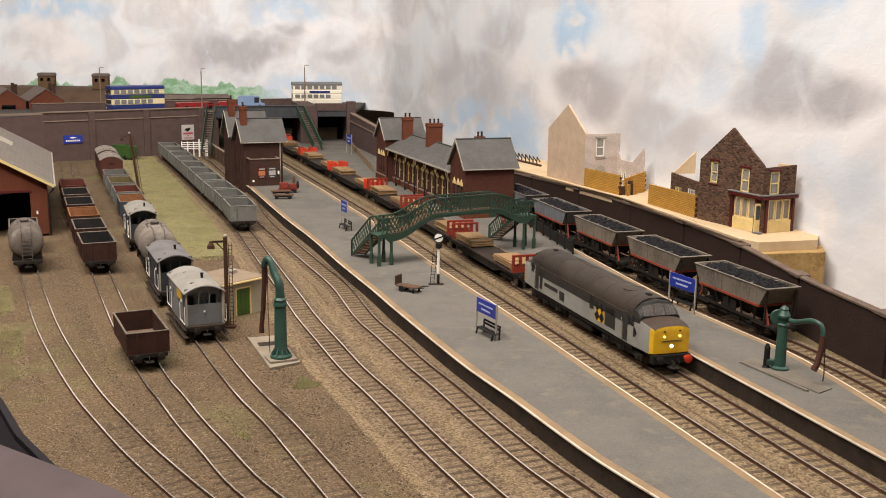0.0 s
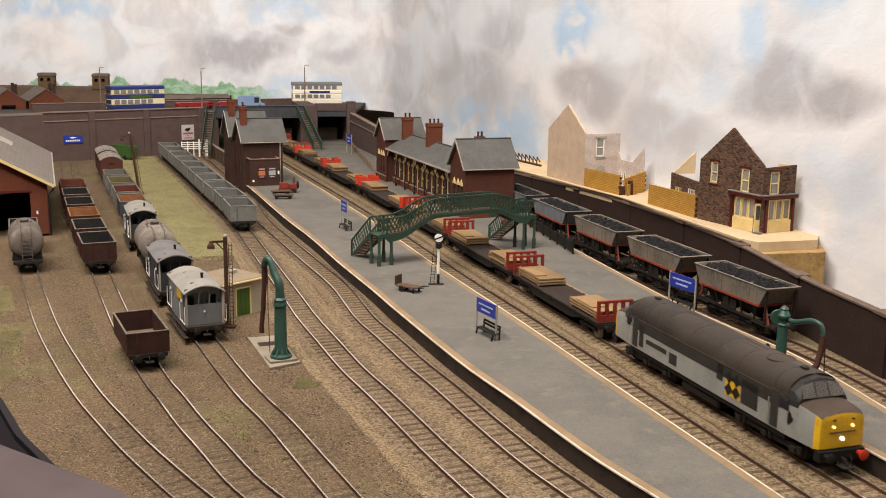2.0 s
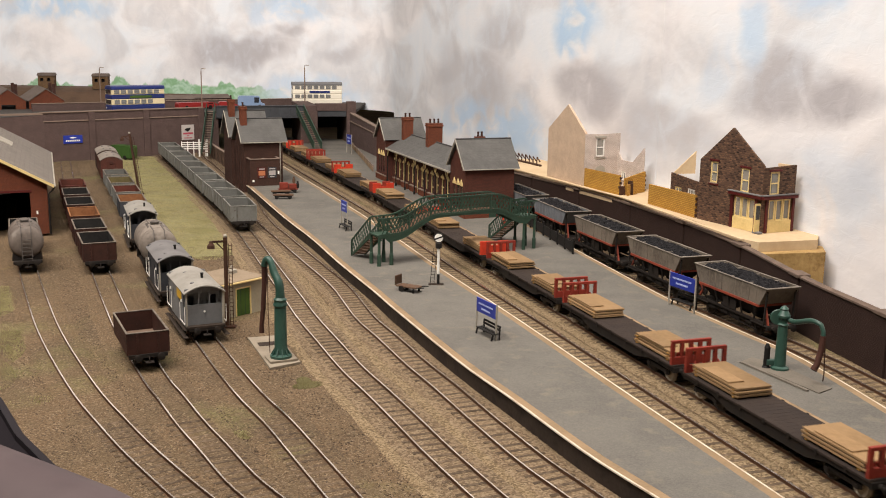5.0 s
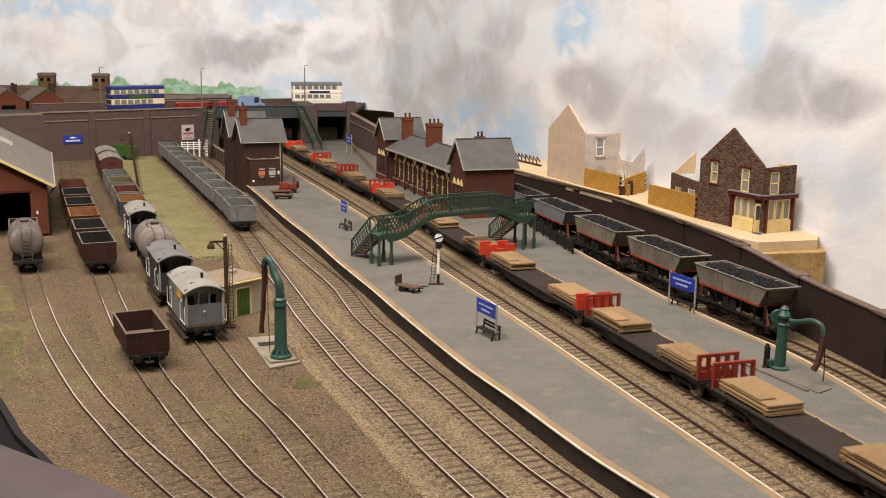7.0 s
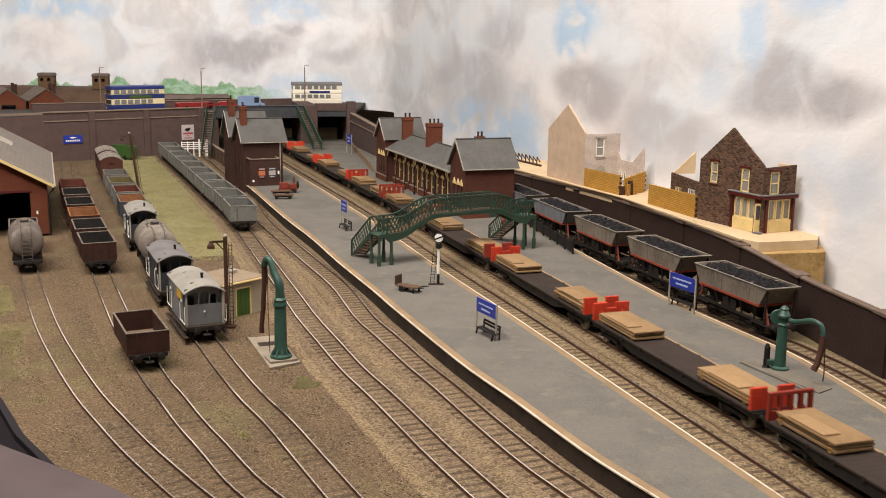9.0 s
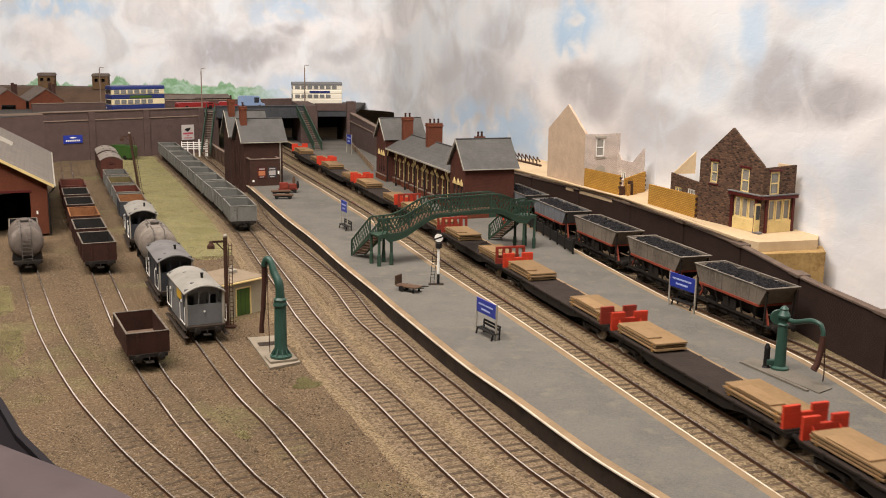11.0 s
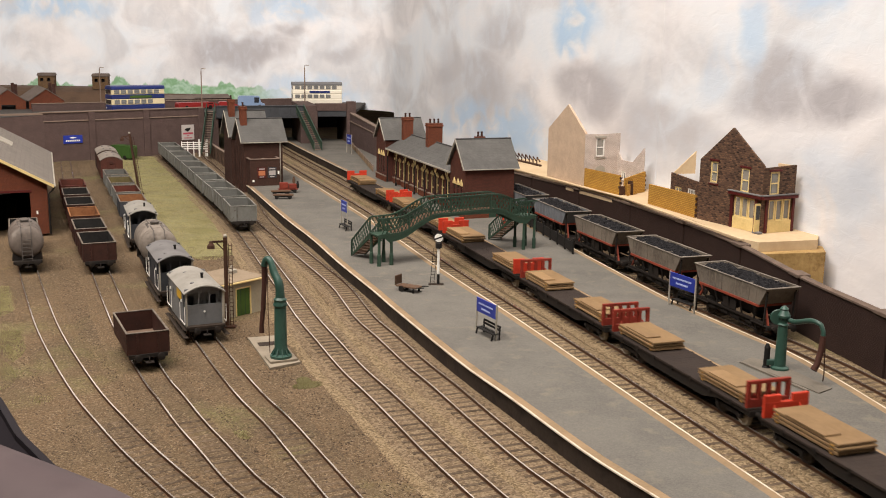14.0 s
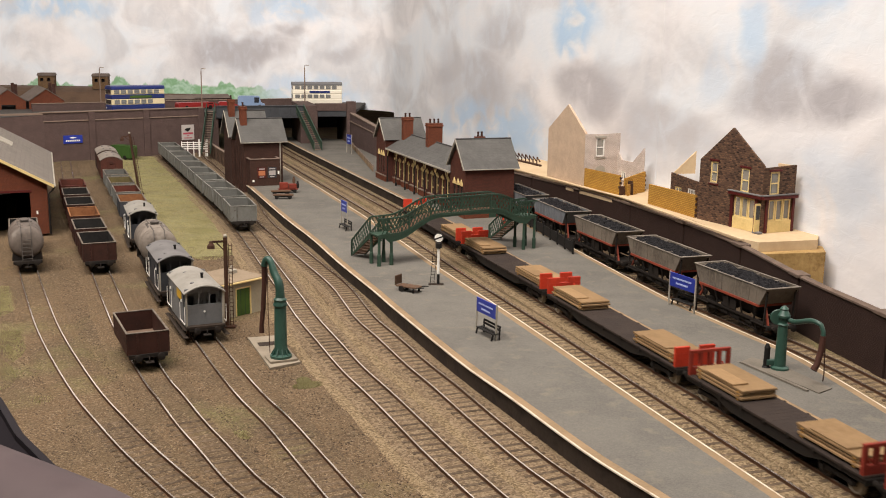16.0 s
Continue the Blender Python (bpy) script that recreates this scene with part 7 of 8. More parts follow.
part("lintel", Mesh().box(-66, -17, -0.8, 0.2, 46.1, 49, 0.2), M_BROWNPAINT, shed)

# lineside hut
hut = thing("lineside_hut", "small cream concrete hut with flat gravel roof and green door", "hut", mm(-188, 846, GZ, 50) @ Matrix.Scale(1.08, 4))
part("front_wall", wall_mesh(Mesh(), 44, 1.5, 0, [(0, 27), (44, 27)], [(17, 31, 0, 22)]), M_HUT, hut)
part("side_wall", Mesh().box(0, 1.5, 1.5, 40, 0, 27), M_HUT, hut)
part("side_wall", Mesh().box(42.5, 44, 1.5, 40, 0, 27), M_HUT, hut)
part("rear_wall", Mesh().box(0, 44, 40, 41.5, 0, 27), M_HUT, hut)
part("door", Mesh().box(17.4, 30.6, 0.4, 1.2, 0, 21.6, 0.1), M_DOORGREEN, hut, "bright green plank door")
part("door_line", Mesh().box(21.6, 21.9, 0.25, 0.45, 0.5, 21).box(26, 26.3, 0.25, 0.45, 0.5, 21), M_GREEN, hut)
part("corner_post", Mesh().box(-0.8, 1.2, -0.8, 1.2, 0, 27, 0.2), M_BROWNBODY, hut)
part("door_frame", Mesh().box(16.2, 17.2, -0.5, 0.4, 0, 23).box(30.8, 31.8, -0.5, 0.4, 0, 23).box(17.2, 30.8, -0.5, 0.4, 22, 23), M_CREAM, hut)
part("roof", Mesh().box(-3, 47, -3.4, 44, 27.1, 28.6, 0.3), M_CREAM, hut, "cream roof edge")
part("roof_felt", Mesh().box(-2, 46, -2.4, 43, 28.65, 29.1), M_HUTROOF, hut, "gravelled felt")
part("roof_vent", Mesh().box(30, 36, 22, 28, 29, 32, 0.3).lathe([(1.2, 0), (1.2, 3)], x=33, y=25, x0=32, n=10), M_GABLE, hut)

# board for the unfinished houses, and its cut end
hb = Mesh().prism([(96, 1520), (142, 1418), (214, 1244), (266, 1085), (288, 985), (300, 968), (362, 985), (372, 1010), (330, 1115), (150, 1640), (60, 1640)], 38, 47.4, "z")
tagged(part("house_board", hb, M_CARD), "bare cream board along the top of the wall", "board", kind="structure")
blk = Mesh().prism([(290, 975), (301, 958), (366, 972), (374, 1004), (372, 1010), (300, 1000)], GZ, 37.9, "z")
tagged(part("timber_block", blk, M_PLY), "raw sawn pine block supporting the house board", "block", kind="structure")
for a, b in (((96, 1512), (214, 1238)), ((214, 1238), (286, 975))):
    t = thing("card_edging", "pale card strip along the wall top", "strip", facing(a, b), kind="structure")
    part("strip", Mesh().box(0, dist(a, b), -1, 2.5, 47.5, 49.2, 0.2), M_CARD, t)

ZB = 47.5
# corner shop house
hA, hB, hC = (272, 1098), (314, 1013), (352, 1031)
house = thing("corner_shop", "unfinished brown brick corner shop with cream windows and maroon shopfront", "house", facing(hA, hB, ZB))
n = dist(hA, hB)
part("gable_wall", wall_mesh(Mesh(), n, 2, 0, [(0, 64), (n * 0.5, 101), (n, 67)], [(17, 28, 42, 64), (63, 75, 38, 62), (55, 86, 5, 33)]), M_HOUSE_BRICK, house)
window(house, 17, 28, 42, 64, 0.3, (0, 1))
window(house, 63, 75, 38, 62, 0.3, (0, 1))
for u0, u1, z in ((15, 30, 64.2), (61, 77, 62.2), (15, 30, 39.4), (61, 77, 35.4)):
    part("lintel", Mesh().box(u0, u1, -0.9, 0.2, z, z + 2.2, 0.2), M_BROWNPAINT, house, "maroon painted lintel")
for u0 in (56, 66, 76):
    window(house, u0, u0 + 9.4, 12, 33, 0.2, (0, 0), None, False)
part("stall_riser", Mesh().box(55, 86, -0.7, 0.6, 0, 12, 0.3), M_CREAM, house, "cream panelled stall riser")
part("pilaster", Mesh().box(51, 55, -1.6, 0, 0, 35, 0.3), M_BROWNPAINT, house)
part("pilaster", Mesh().box(86, 90, -1.6, 0, 0, 35, 0.3), M_BROWNPAINT, house)
part("shop_fascia", Mesh().box(49, n + 2, -4, 0, 34, 37.4, 0.5), M_BROWNPAINT, house, "maroon moulded fascia")
part("fascia_top", Mesh().box(49, n + 2, -4.4, 0, 37.5, 38.6, 0.2), M_VANROOF2, house)
part("step", Mesh().box(n - 6, n + 4, -5, 0, 0, 2.2, 0.3), M_VANROOF2, house)
hw = thing("shop_wing", "brown brick shop wing with cream bay window", "house", facing(hB, hC, ZB))
n2 = dist(hB, hC)
part("front_wall", wall_mesh(Mesh(), n2, 2, 0, [(0, 65), (n2, 67)], [(9, 21, 38, 61), (8, n2 - 3, 5, 33)]), M_HOUSE_BRICK, hw)
window(hw, 9, 21, 38, 61, 0.3, (0, 1))
for z in (61.2, 35.6):
    part("lintel", Mesh().box(7, 23, -0.9, 0.2, z, z + 2.2, 0.2), M_BROWNPAINT, hw)
for k in range(3):
    window(hw, 9 + k * 9.6, 9 + k * 9.6 + 8.8, 12, 33, 0.2, (0, 0), None, False)
part("stall_riser", Mesh().box(8, n2 - 3, -0.7, 0.6, 0, 12, 0.3), M_CREAM, hw, "cream panelled stall riser")
part("pilaster", Mesh().box(4.5, 8, -1.6, 0, 0, 35, 0.3), M_BROWNPAINT, hw)
part("pilaster", Mesh().box(n2 - 3, n2, -1.6, 0, 0, 35, 0.3), M_BROWNPAINT, hw)
part("shop_fascia", Mesh().box(-2, n2 + 2, -4, 0, 34, 37.4, 0.5), M_BROWNPAINT, hw, "maroon moulded fascia")
part("fascia_top", Mesh().box(-2, n2 + 2, -4.4, 0, 37.5, 38.6, 0.2), M_VANROOF2, hw)
part("side_wall", Mesh().box(n2 - 2, n2, 2, 24, 0, 66), M_CARD, hw)
part("shop_door", Mesh().box(-7, 1, 1.0, 2.0, 2, 30, 0.2), M_CREAM, hw, "cream shop door with glass")
part("door_glass", Mesh().box(-5.4, -0.6, 0.8, 1.1, 14, 28), M_WINDOW, hw)
# low rear wing of the shop
lw = thing("rear_wing", "low brown brick rear wing with broken gable", "house", facing((262, 1190), (280, 1112), ZB))
part("front_wall", wall_mesh(Mesh(), 80, 2, 0, [(0, 38), (60, 36), (80, 36)], [(12, 28, 14, 24), (44, 62, 10, 26)]), M_HOUSE_BRICK, lw)
window(lw, 12, 28, 14, 24, 0.4, (1, 0))
window(lw, 44, 62, 10, 26, 0.4, (2, 0), M_WHITE)
part("gable_piece", Mesh().sheet([(0, 2, 36), (0, 30, 36), (0, 30, 62)], 2), M_CARD, lw, "raw card gable piece")

# pale unfinished house
dA, dB = (143, 1433), (181, 1336)
ph = thing("unfinished_house", "bare pale card house end with steep gable", "house", facing(dA, dB, ZB))
n = dist(dA, dB)
part("gable_wall", wall_mesh(Mesh(), n, 3, 0, [(0, 66), (n * 0.52, 102), (n, 68)]), M_PALE_BRICK, ph)
pf = thing("house_front", "grey brick-printed card house front with white window", "house", facing(dB, (229, 1352), ZB))
n = dist(dB, (229, 1352))
part("front_wall", wall_mesh(Mesh(), n, 2, 0, [(0, 67), (n * 0.6, 67), (n, 68), ], [(16, 28, 38, 62), (18, 28, 0, 18)]), M_GREY_BRICK, pf)
window(pf, 16, 28, 38, 62, 0.4, (0, 1), M_WHITE)
part("lintel", Mesh().box(14, 30, -0.9, 0.2, 62.2, 64.6, 0.2).box(14, 30, -0.9, 0.2, 35.4, 37.8, 0.2), M_GABLE, pf)
part("arch", Mesh().prism([(15, 18), (31, 18), (29, 24), (23, 27), (17, 24)], -0.8, 0.2, "y"), M_GABLE, pf)
pr = thing("broken_wall", "pale grey card wall with stepped broken top", "wall", facing((225, 1352), (250, 1298), ZB))
n = dist((225, 1352), (250, 1298))
part("wall_panel", wall_mesh(Mesh(), n, 2, 0, [(0, 58), (3, 44), (n * 0.2, 34), (n * 0.62, 34), (n * 0.64, 36), (n, 54)], [(12, 22, 8, 20), (30, 42, 6, 16)]), M_GREY_BRICK, pr)
window(pr, 12, 22, 8, 20, 0.4, (1, 0), M_WHITE)
window(pr, 30, 42, 6, 16, 0.4, (2, 0), M_WHITE)

# yellow brick-etched ply walls
for a, b, z1, z2 in (((181, 1332), (215, 1262), 24, 24), ((222, 1262), (252, 1290), 20, 26), ((238, 1196), (270, 1102), 23, 24.5)):
    t = thing("yard_wall", "raw yellow plywood yard wall etched with bricks", "wall", facing(a, b, ZB), group="ply yard walls")
    n = dist(a, b)
    part("panel", wall_mesh(Mesh(), n, 2.4, 0, [(0, z1), (n, z2)]), M_YELLOW_BRICK, t)
    for k in range(4):
        part("tab", Mesh().box(n - 0.2, n + 1.8, 0, 2.4, 1 + k * 6, 4 + k * 6, 0.2), M_RUST, t)
for k, (x, y, r) in enumerate(((219, 1262, 20), (226, 1258, 60), (229, 1266, -20), (235, 1268, 40))):
    t = thing("ply_offcut", "small offcut of yellow ply", "offcut", mm(x, y, ZB, r), group="ply offcuts")
    part("piece", Mesh().box(-4, 4, -1, 1, 0, 8 + 3 * k, 0.3).box(-5.5, 3, -1, 1, 8.1 + 3 * k, 11 + 3 * k, 0.3), M_YELLOW_BRICK if k % 2 else M_RUST, t)

# roof trusses of a distant building behind the far line
tr = thing("roof_trusses", "rusty brown lattice roof trusses", "trusses", mm(100, 1640, 0, -66))
for k in range(9):
    part("truss", Mesh().bar((k * 12, 0, 46), (k * 12, 0, 60), 1.2, 1.2).bar((k * 12, 0, 60), (k * 12 + 10, 0, 54), 1.2, 1.2), M_RUST, tr)
part("beam", Mesh().box(-4, 108, -2, 2, 44, 50, 0.3), M_RUST, tr)
part("post", Mesh().box(-4, 2, -2, 2, GZ, 44).box(100, 106, -2, 2, GZ, 44), M_RUST, tr)

# saw-tooth works behind the road
for k, (x, y, w) in enumerate(((-908, 2085, 66), (-845, 2120, 68), (-983, 2050, 70))):
    t = thing("works_building", "brown brick works building with grey pitched roof", "factory", mm(x, y, 79, 28), group="works behind the road")
    part("gable_wall", wall_mesh(Mesh(), w, 3, 0, [(0, 18), (w / 2, 40), (w, 18)], [(w * 0.3, w * 0.7, 0, 9)]), M_SHED_BRICK if k < 2 else M_BOX_BRICK, t)
    part("side_wall", Mesh().box(0, 3, 3, 150, 0, 18).box(w - 3, w, 3, 150, 0, 18), M_BOX_BRICK, t)
    for s in (0, 1):
        pts = [(w / 2, -2, 41.5), (w / 2, 150, 41.5), (-2, 150, 17), (-2, -2, 17)] if s == 0 else [(w / 2, -2, 41.5), (w + 2, -2, 17), (w + 2, 150, 17), (w / 2, 150, 41.5)]
        part("roof_slope", Mesh().sheet(pts, 1.6), M_LOWROOF, t)
    for yy in (14, 70):
        part("chimney", Mesh().box(w * 0.75 - 3, w * 0.75 + 3, yy - 3, yy + 3, 24, 50, 0.4), M_BROWNBODY, t)
for x, y, l in ((-690, 2215, 110), (-560, 2290, 90), (-600, 2245, 60)):
    t = thing("low_works", "long low brown brick works range", "factory", mm(x, y, 79, 28), group="works behind the road")
    part("walls", Mesh().box(0, l, 0, 40, 0, 16, 0.3), M_BOX_BRICK, t)
    part("roof", Mesh().prism([(-2, 16.05), (42, 16.05), (20, 24)], -2, l + 2, "x"), M_LOWROOF, t)
bank = Mesh().prism([(2290, 79), (2320, 104), (2345, 111), (2420, 112), (2440, 79)], -1200, -700, "x").prism([(2300, 79), (2330, 98), (2420, 98), (2440, 79)], -699.9, -520, "x")
tagged(part("earth_bank", bank, M_EARTH), "brown earth bank behind the road", "bank", kind="structure")
for x, y in ((-908, 2335), (-787, 2335)):
    t = thing("water_tower", "small tan brick tower block with dark openings", "tower", mm(x, y, 110, 8), group="tower blocks")
    part("body", wall_mesh(Mesh(), 34, 26, 0, [(0, 28), (34, 28)], [(5, 12, 15, 23), (20, 27, 15, 23)]), M_TAN_BRICK, t)
    part("roof", Mesh().prism([(-2, 28.1), (36, 28.1), (33, 34), (1, 34)], -2, 28, "y"), M_LOWROOF, t)
    # solid dark block inside, so the openings look shaded
    part("void", Mesh().box(2, 32, 8, 24, 12, 26), M_FASCIA_SHADE, t)


# ---- station furniture and yard things ----
def bezier(p, n=12):
    """Points on a cubic curve with four handles."""
    a, b, c, d = [Vector(q) for q in p]
    return [a * (1 - t) ** 3 + b * 3 * t * (1 - t) ** 2 + c * 3 * t * t * (1 - t) + d * t ** 3 for t in [k / n for k in range(n + 1)]]


def lattice(m, p, q, low, high, pitch=4.2, r=0.38):
    """Crossed flat bars between two curves z = low(f), high(f) above the line from p to q."""
    p, q = Vector((*p, 0)), Vector((*q, 0))
    length = (q - p).length
    n = max(2, int(length / pitch))
    for k in range(-2, n + 2):
        for sgn in (1, -1):
            f0 = k / n
            f1 = f0 + sgn * 2.4 / n
            if min(f0, f1) < -0.02 or max(f0, f1) > 1.02:
                continue
            a = p + (q - p) * f0 + Vector((0, 0, low(f0)))
            b = p + (q - p) * f1 + Vector((0, 0, high(f1)))
            m.bar(a, b, r, r * 2.2)
    return m


def footbridge():
    o, e = (-60, 1018), (87, 1111)
    t = thing("footbridge", "dark green lattice footbridge with arched span and stairs", "footbridge", facing(o, e, ZP))
    L, w = dist(o, e), 9.0
    ease = lambda q: q * q * (3 - 2 * q)
    foot = lambda f: 31 + 5 * min(1.0, max(0.0, f))
    deck = lambda f: foot(f) + (47 - foot(f)) * ease(min(1.0, max(0.0, min((f - 0.07) / 0.27, (0.97 - f) / 0.22))))
    rail = lambda f: deck(f) + 16.5
    n = 36
    for side in (-w, w):
        for nm, fz, th in (("top_rail", rail, 1.5), ("bottom_chord", deck, 2.2)):
            m = Mesh()
            m.weld = True
            for k in range(n):
                a, b = -0.05 + 1.1 * k / n, -0.05 + 1.1 * (k + 1) / n
                m.bar((a * L, side, fz(a)), (b * L, side, fz(b)), 1.3, th)
            part(nm, m, M_GREEN, t)
        tagged(part("lattice", lattice(Mesh(), (-0.04 * L, side), (1.04 * L, side), lambda f: deck(-0.04 + 1.08 * f), lambda f: rail(-0.04 + 1.08 * f)), M_GREEN, t, "crossed lattice bars"), kind="stuff")
        web = Mesh()
        web.weld = True
        for k in range(n):
            a, b = -0.05 + 1.1 * k / n, -0.05 + 1.1 * (k + 1) / n
            drop = lambda f: 3 + 5 * abs(2 * f - 1) ** 2 * (1 if 0 < f < 1 else 0)
            web.sheet([(a * L, side - 0.3, deck(a) - drop(a)), (b * L, side - 0.3, deck(b) - drop(b)), (b * L, side - 0.3, deck(b)), (a * L, side - 0.3, deck(a))], 0.6)
        part("web_plate", web, M_GREEN, t)
        for k in range(8):
            f = k / 7
            part("upright", Mesh().box(f * L - 0.6, f * L + 0.6, side - 0.7, side + 0.7, deck(f), rail(f) + 0.4), M_GREEN, t)
    fl = Mesh()
    for k in range(n):
        a, b = -0.05 + 1.1 * k / n, -0.05 + 1.1 * (k + 1) / n
        fl.sheet([(a * L, -w, deck(a) + 0.2), (b * L, -w, deck(b) + 0.2), (b * L, w, deck(b) + 0.2), (a * L, w, deck(a) + 0.2)], 1.0)
    part("walkway", fl, M_WOODTROLLEY, t)
    for cx, zl in ((-2, 31), (L + 2, 36)):
        for dx in (-7, 7):
            for y in (-8, 8):
                part("leg", Mesh().lathe([(2.0, 0), (2.0, 11), (1.5, 12), (1.4, zl - 1), (1.8, zl)], x=cx + dx, y=y, n=12), M_GREEN, t, "cast column")
        part("brace", Mesh().bar((cx - 7, -8, zl - 4), (cx - 7, 8, zl), 0.8, 0.8).bar((cx + 7, -8, zl - 4), (cx + 7, 8, zl), 0.8, 0.8).bar((cx - 7, -8, zl - 6), (cx + 7, -8, zl - 0.5), 0.8, 0.8), M_GREEN, t)
        part("landing", Mesh().box(cx - 9.5, cx + 9.5, -9, 9, zl - 0.8, zl + 0.6, 0.2), M_GREEN, t)
        # stairs lead away along the platform
        y9, y1 = 9, 9 + (zl - 1) * 1.35
        flight = part("stair_flight", Mesh().sheet([(cx - 8, y9, zl), (cx - 8, y1, 1.5), (cx - 8, y1, 0), (cx - 8, y9, zl - 5)], 0.9).sheet([(cx + 8, y9, zl), (cx + 8, y1, 1.5), (cx + 8, y1, 0), (cx + 8, y9, zl - 5)], 0.9), M_GREEN, t, "green stair flight")
        for k in range(13):
            f = (k + 0.5) / 13
            yy = y9 + f * (y1 - y9)
            part("step", Mesh().box(cx - 8, cx + 8, yy - 1.8, yy + 1.8, zl - 0.5 - f * (zl - 1), zl + 0.3 - f * (zl - 1), 0.1), M_WOODTROLLEY, flight)
        for x in (cx - 8, cx + 8):
            part("handrail", Mesh().bar((x, y9, zl + 16), (x, y1, 16.5), 1.1, 1.4).bar((x, y1, 0), (x, y1, 17), 1.2, 1.2).bar((x, y9, zl - 1), (x, y9, zl + 16.6), 1.2, 1.2), M_GREEN, flight)
            lm = Mesh()
            for k in range(10):
                f0, f1 = k / 10, min(1, (k + 1.6) / 10)
                ya, yb = y9 + (y1 - y9) * f0, y9 + (y1 - y9) * f1
                za, zb = zl - (zl - 1) * f0, zl - (zl - 1) * f1
                lm.bar((x, ya, za), (x, yb, zb + 15.8), 0.4, 0.8).bar((x, yb, zb), (x, ya, za + 15.8), 0.4, 0.8)
            tagged(part("stair_lattice", lm, M_GREEN, flight), kind="stuff")
        part("end_rail", Mesh().bar((cx - 9, -9, zl + 16.5), (cx + 9, -9, zl + 16.5), 1.2, 1.5), M_GREEN, t)
    return t


footbridge()


def water_crane_tall():
    t = thing("water_crane", "tall dark green water crane with swan neck and hose", "water crane", mm(-119, 738, GZ, 0) @ Matrix.Scale(0.95, 4))
    part("slab", Mesh().prism([(-37, 58), (-14, 66), (16, -6), (-5, -22)], 0.0, 1.6, "z"), M_CONCRETE, t, "pale concrete slab")
    part("slab_step", Mesh().box(-11, 11, -9, 9, 1.6, 3.6, 0.4).moved(Matrix.Rotation(radians(24), 4, "Z")), M_CONCRETE, t)
    part("drain_grid", Mesh().box(-7, 7, -5, 5, 1.6, 2.0, 0.1).moved(Matrix.Translation((-18, 40, 0)) @ Matrix.Rotation(radians(20), 4, "Z")), M_PLATWALL, t)
    part("column", Mesh().lathe([(8.5, 3.6), (8.5, 5.4), (5.6, 6.5), (5.0, 9), (4.6, 44), (5.4, 45), (5.4, 46.5), (4.8, 47.5), (4.8, 49), (5.2, 50), (3.6, 51.5), (3.4, 56)], n=24), M_CRANE, t, smooth=35)
    for k in range(10):
        a = k * 0.628
        part("base_rib", Mesh().prism([(5, 5.4), (8.2, 5.4), (5, 11)], -0.5, 0.5, "y").moved(Matrix.Rotation(a, 4, "Z")), M_CRANE, t)
    neck = bezier([(0, 0, 55), (0, 0, 66), (-4, 3, 66), (-6, 5, 73)], 8) + bezier([(-6, 5, 73), (-8, 7, 81), (-12, 9, 83), (-13.5, 10, 74)], 10)[1:]
    part("swan_neck", Mesh().tube(neck, [3.4] * 4 + [3.0] * 5 + [2.6] * 10, 14), M_CRANE, t, smooth=50)
    part("hose", Mesh().tube([(-13.5, 10, 75), (-13.7, 10, 60), (-15, 10, 40), (-16.5, 10, 26), (-16.5, 10, 20)], [2.2, 2.0, 1.9, 1.8, 2.1], 10), M_LEATHER, t, "brown leather hose", smooth=50)
    part("chain", Mesh().tube([(-11, 9, 72), (-11, 9, 40), (-10, 8, 4)], 0.35, 6), M_RUST, t)
    return t


def water_crane_arm():
    t = thing("water_crane", "green platform water crane with level arm and hanging hose", "water crane", mm(236, 693, ZP, 0))
    part("slab", Mesh().prism([(-24, 14), (-12, 26), (4, 8), (22, -40), (10, -50), (-10, -8)], 0.0, 0.8, "z"), M_PAVING, t, "stone slab")
    part("kerb", Mesh().bar((-22, 12, 0.8), (4, -46, 0.8), 2.0, 1.2), M_PAVING, t)
    part("column", Mesh().lathe([(6.2, 0.8), (6.2, 2.2), (4.0, 3.2), (3.3, 32), (4.2, 33), (3.0, 34), (2.8, 37), (4.4, 38), (4.6, 39.6), (3.6, 41.2), (2.6, 43), (3.0, 44), (1.0, 46)], n=20), M_CRANE, t, smooth=35)
    arm = bezier([(2, -1, 37), (9, -8, 33), (8, -23, 46), (15, -30, 41)], 12) + [Vector((16.2, -31.5, 37)), Vector((16.2, -32, 34))]
    part("arm", Mesh().tube(arm, [1.8] * 10 + [1.6] * 5, 12), M_CRANE, t, smooth=50)
    part("handwheel", Mesh().lathe([(5, -0.5), (5.6, 0), (5, 0.5), (4.4, 0)], x=-4, y=38, n=18, axis="y"), M_CRANE, t)
    part("hose", Mesh().tube([(16.2, -32, 34), (15.8, -32, 25), (13.5, -33, 15), (11, -34, 11)], [1.9, 2.1, 2.0, 2.4], 10), M_LEATHER, t, "brown hanging hose", smooth=50)
    part("chain", Mesh().tube([(17.8, -32, 33), (18.6, -33, 8), (18.2, -33, 3)], 0.4, 6), M_RUST, t)
    part("valve_post", Mesh().lathe([(3, 0.8), (2.2, 2), (2.0, 14), (2.2, 15), (1.0, 18)], x=-8.5, y=3, n=14), M_BLACK, t)
    part("valve_box", Mesh().box(-9, -3, 0, 4, 3, 7, 0.4), M_CRANE, t)
    return t


water_crane_tall()
water_crane_arm()


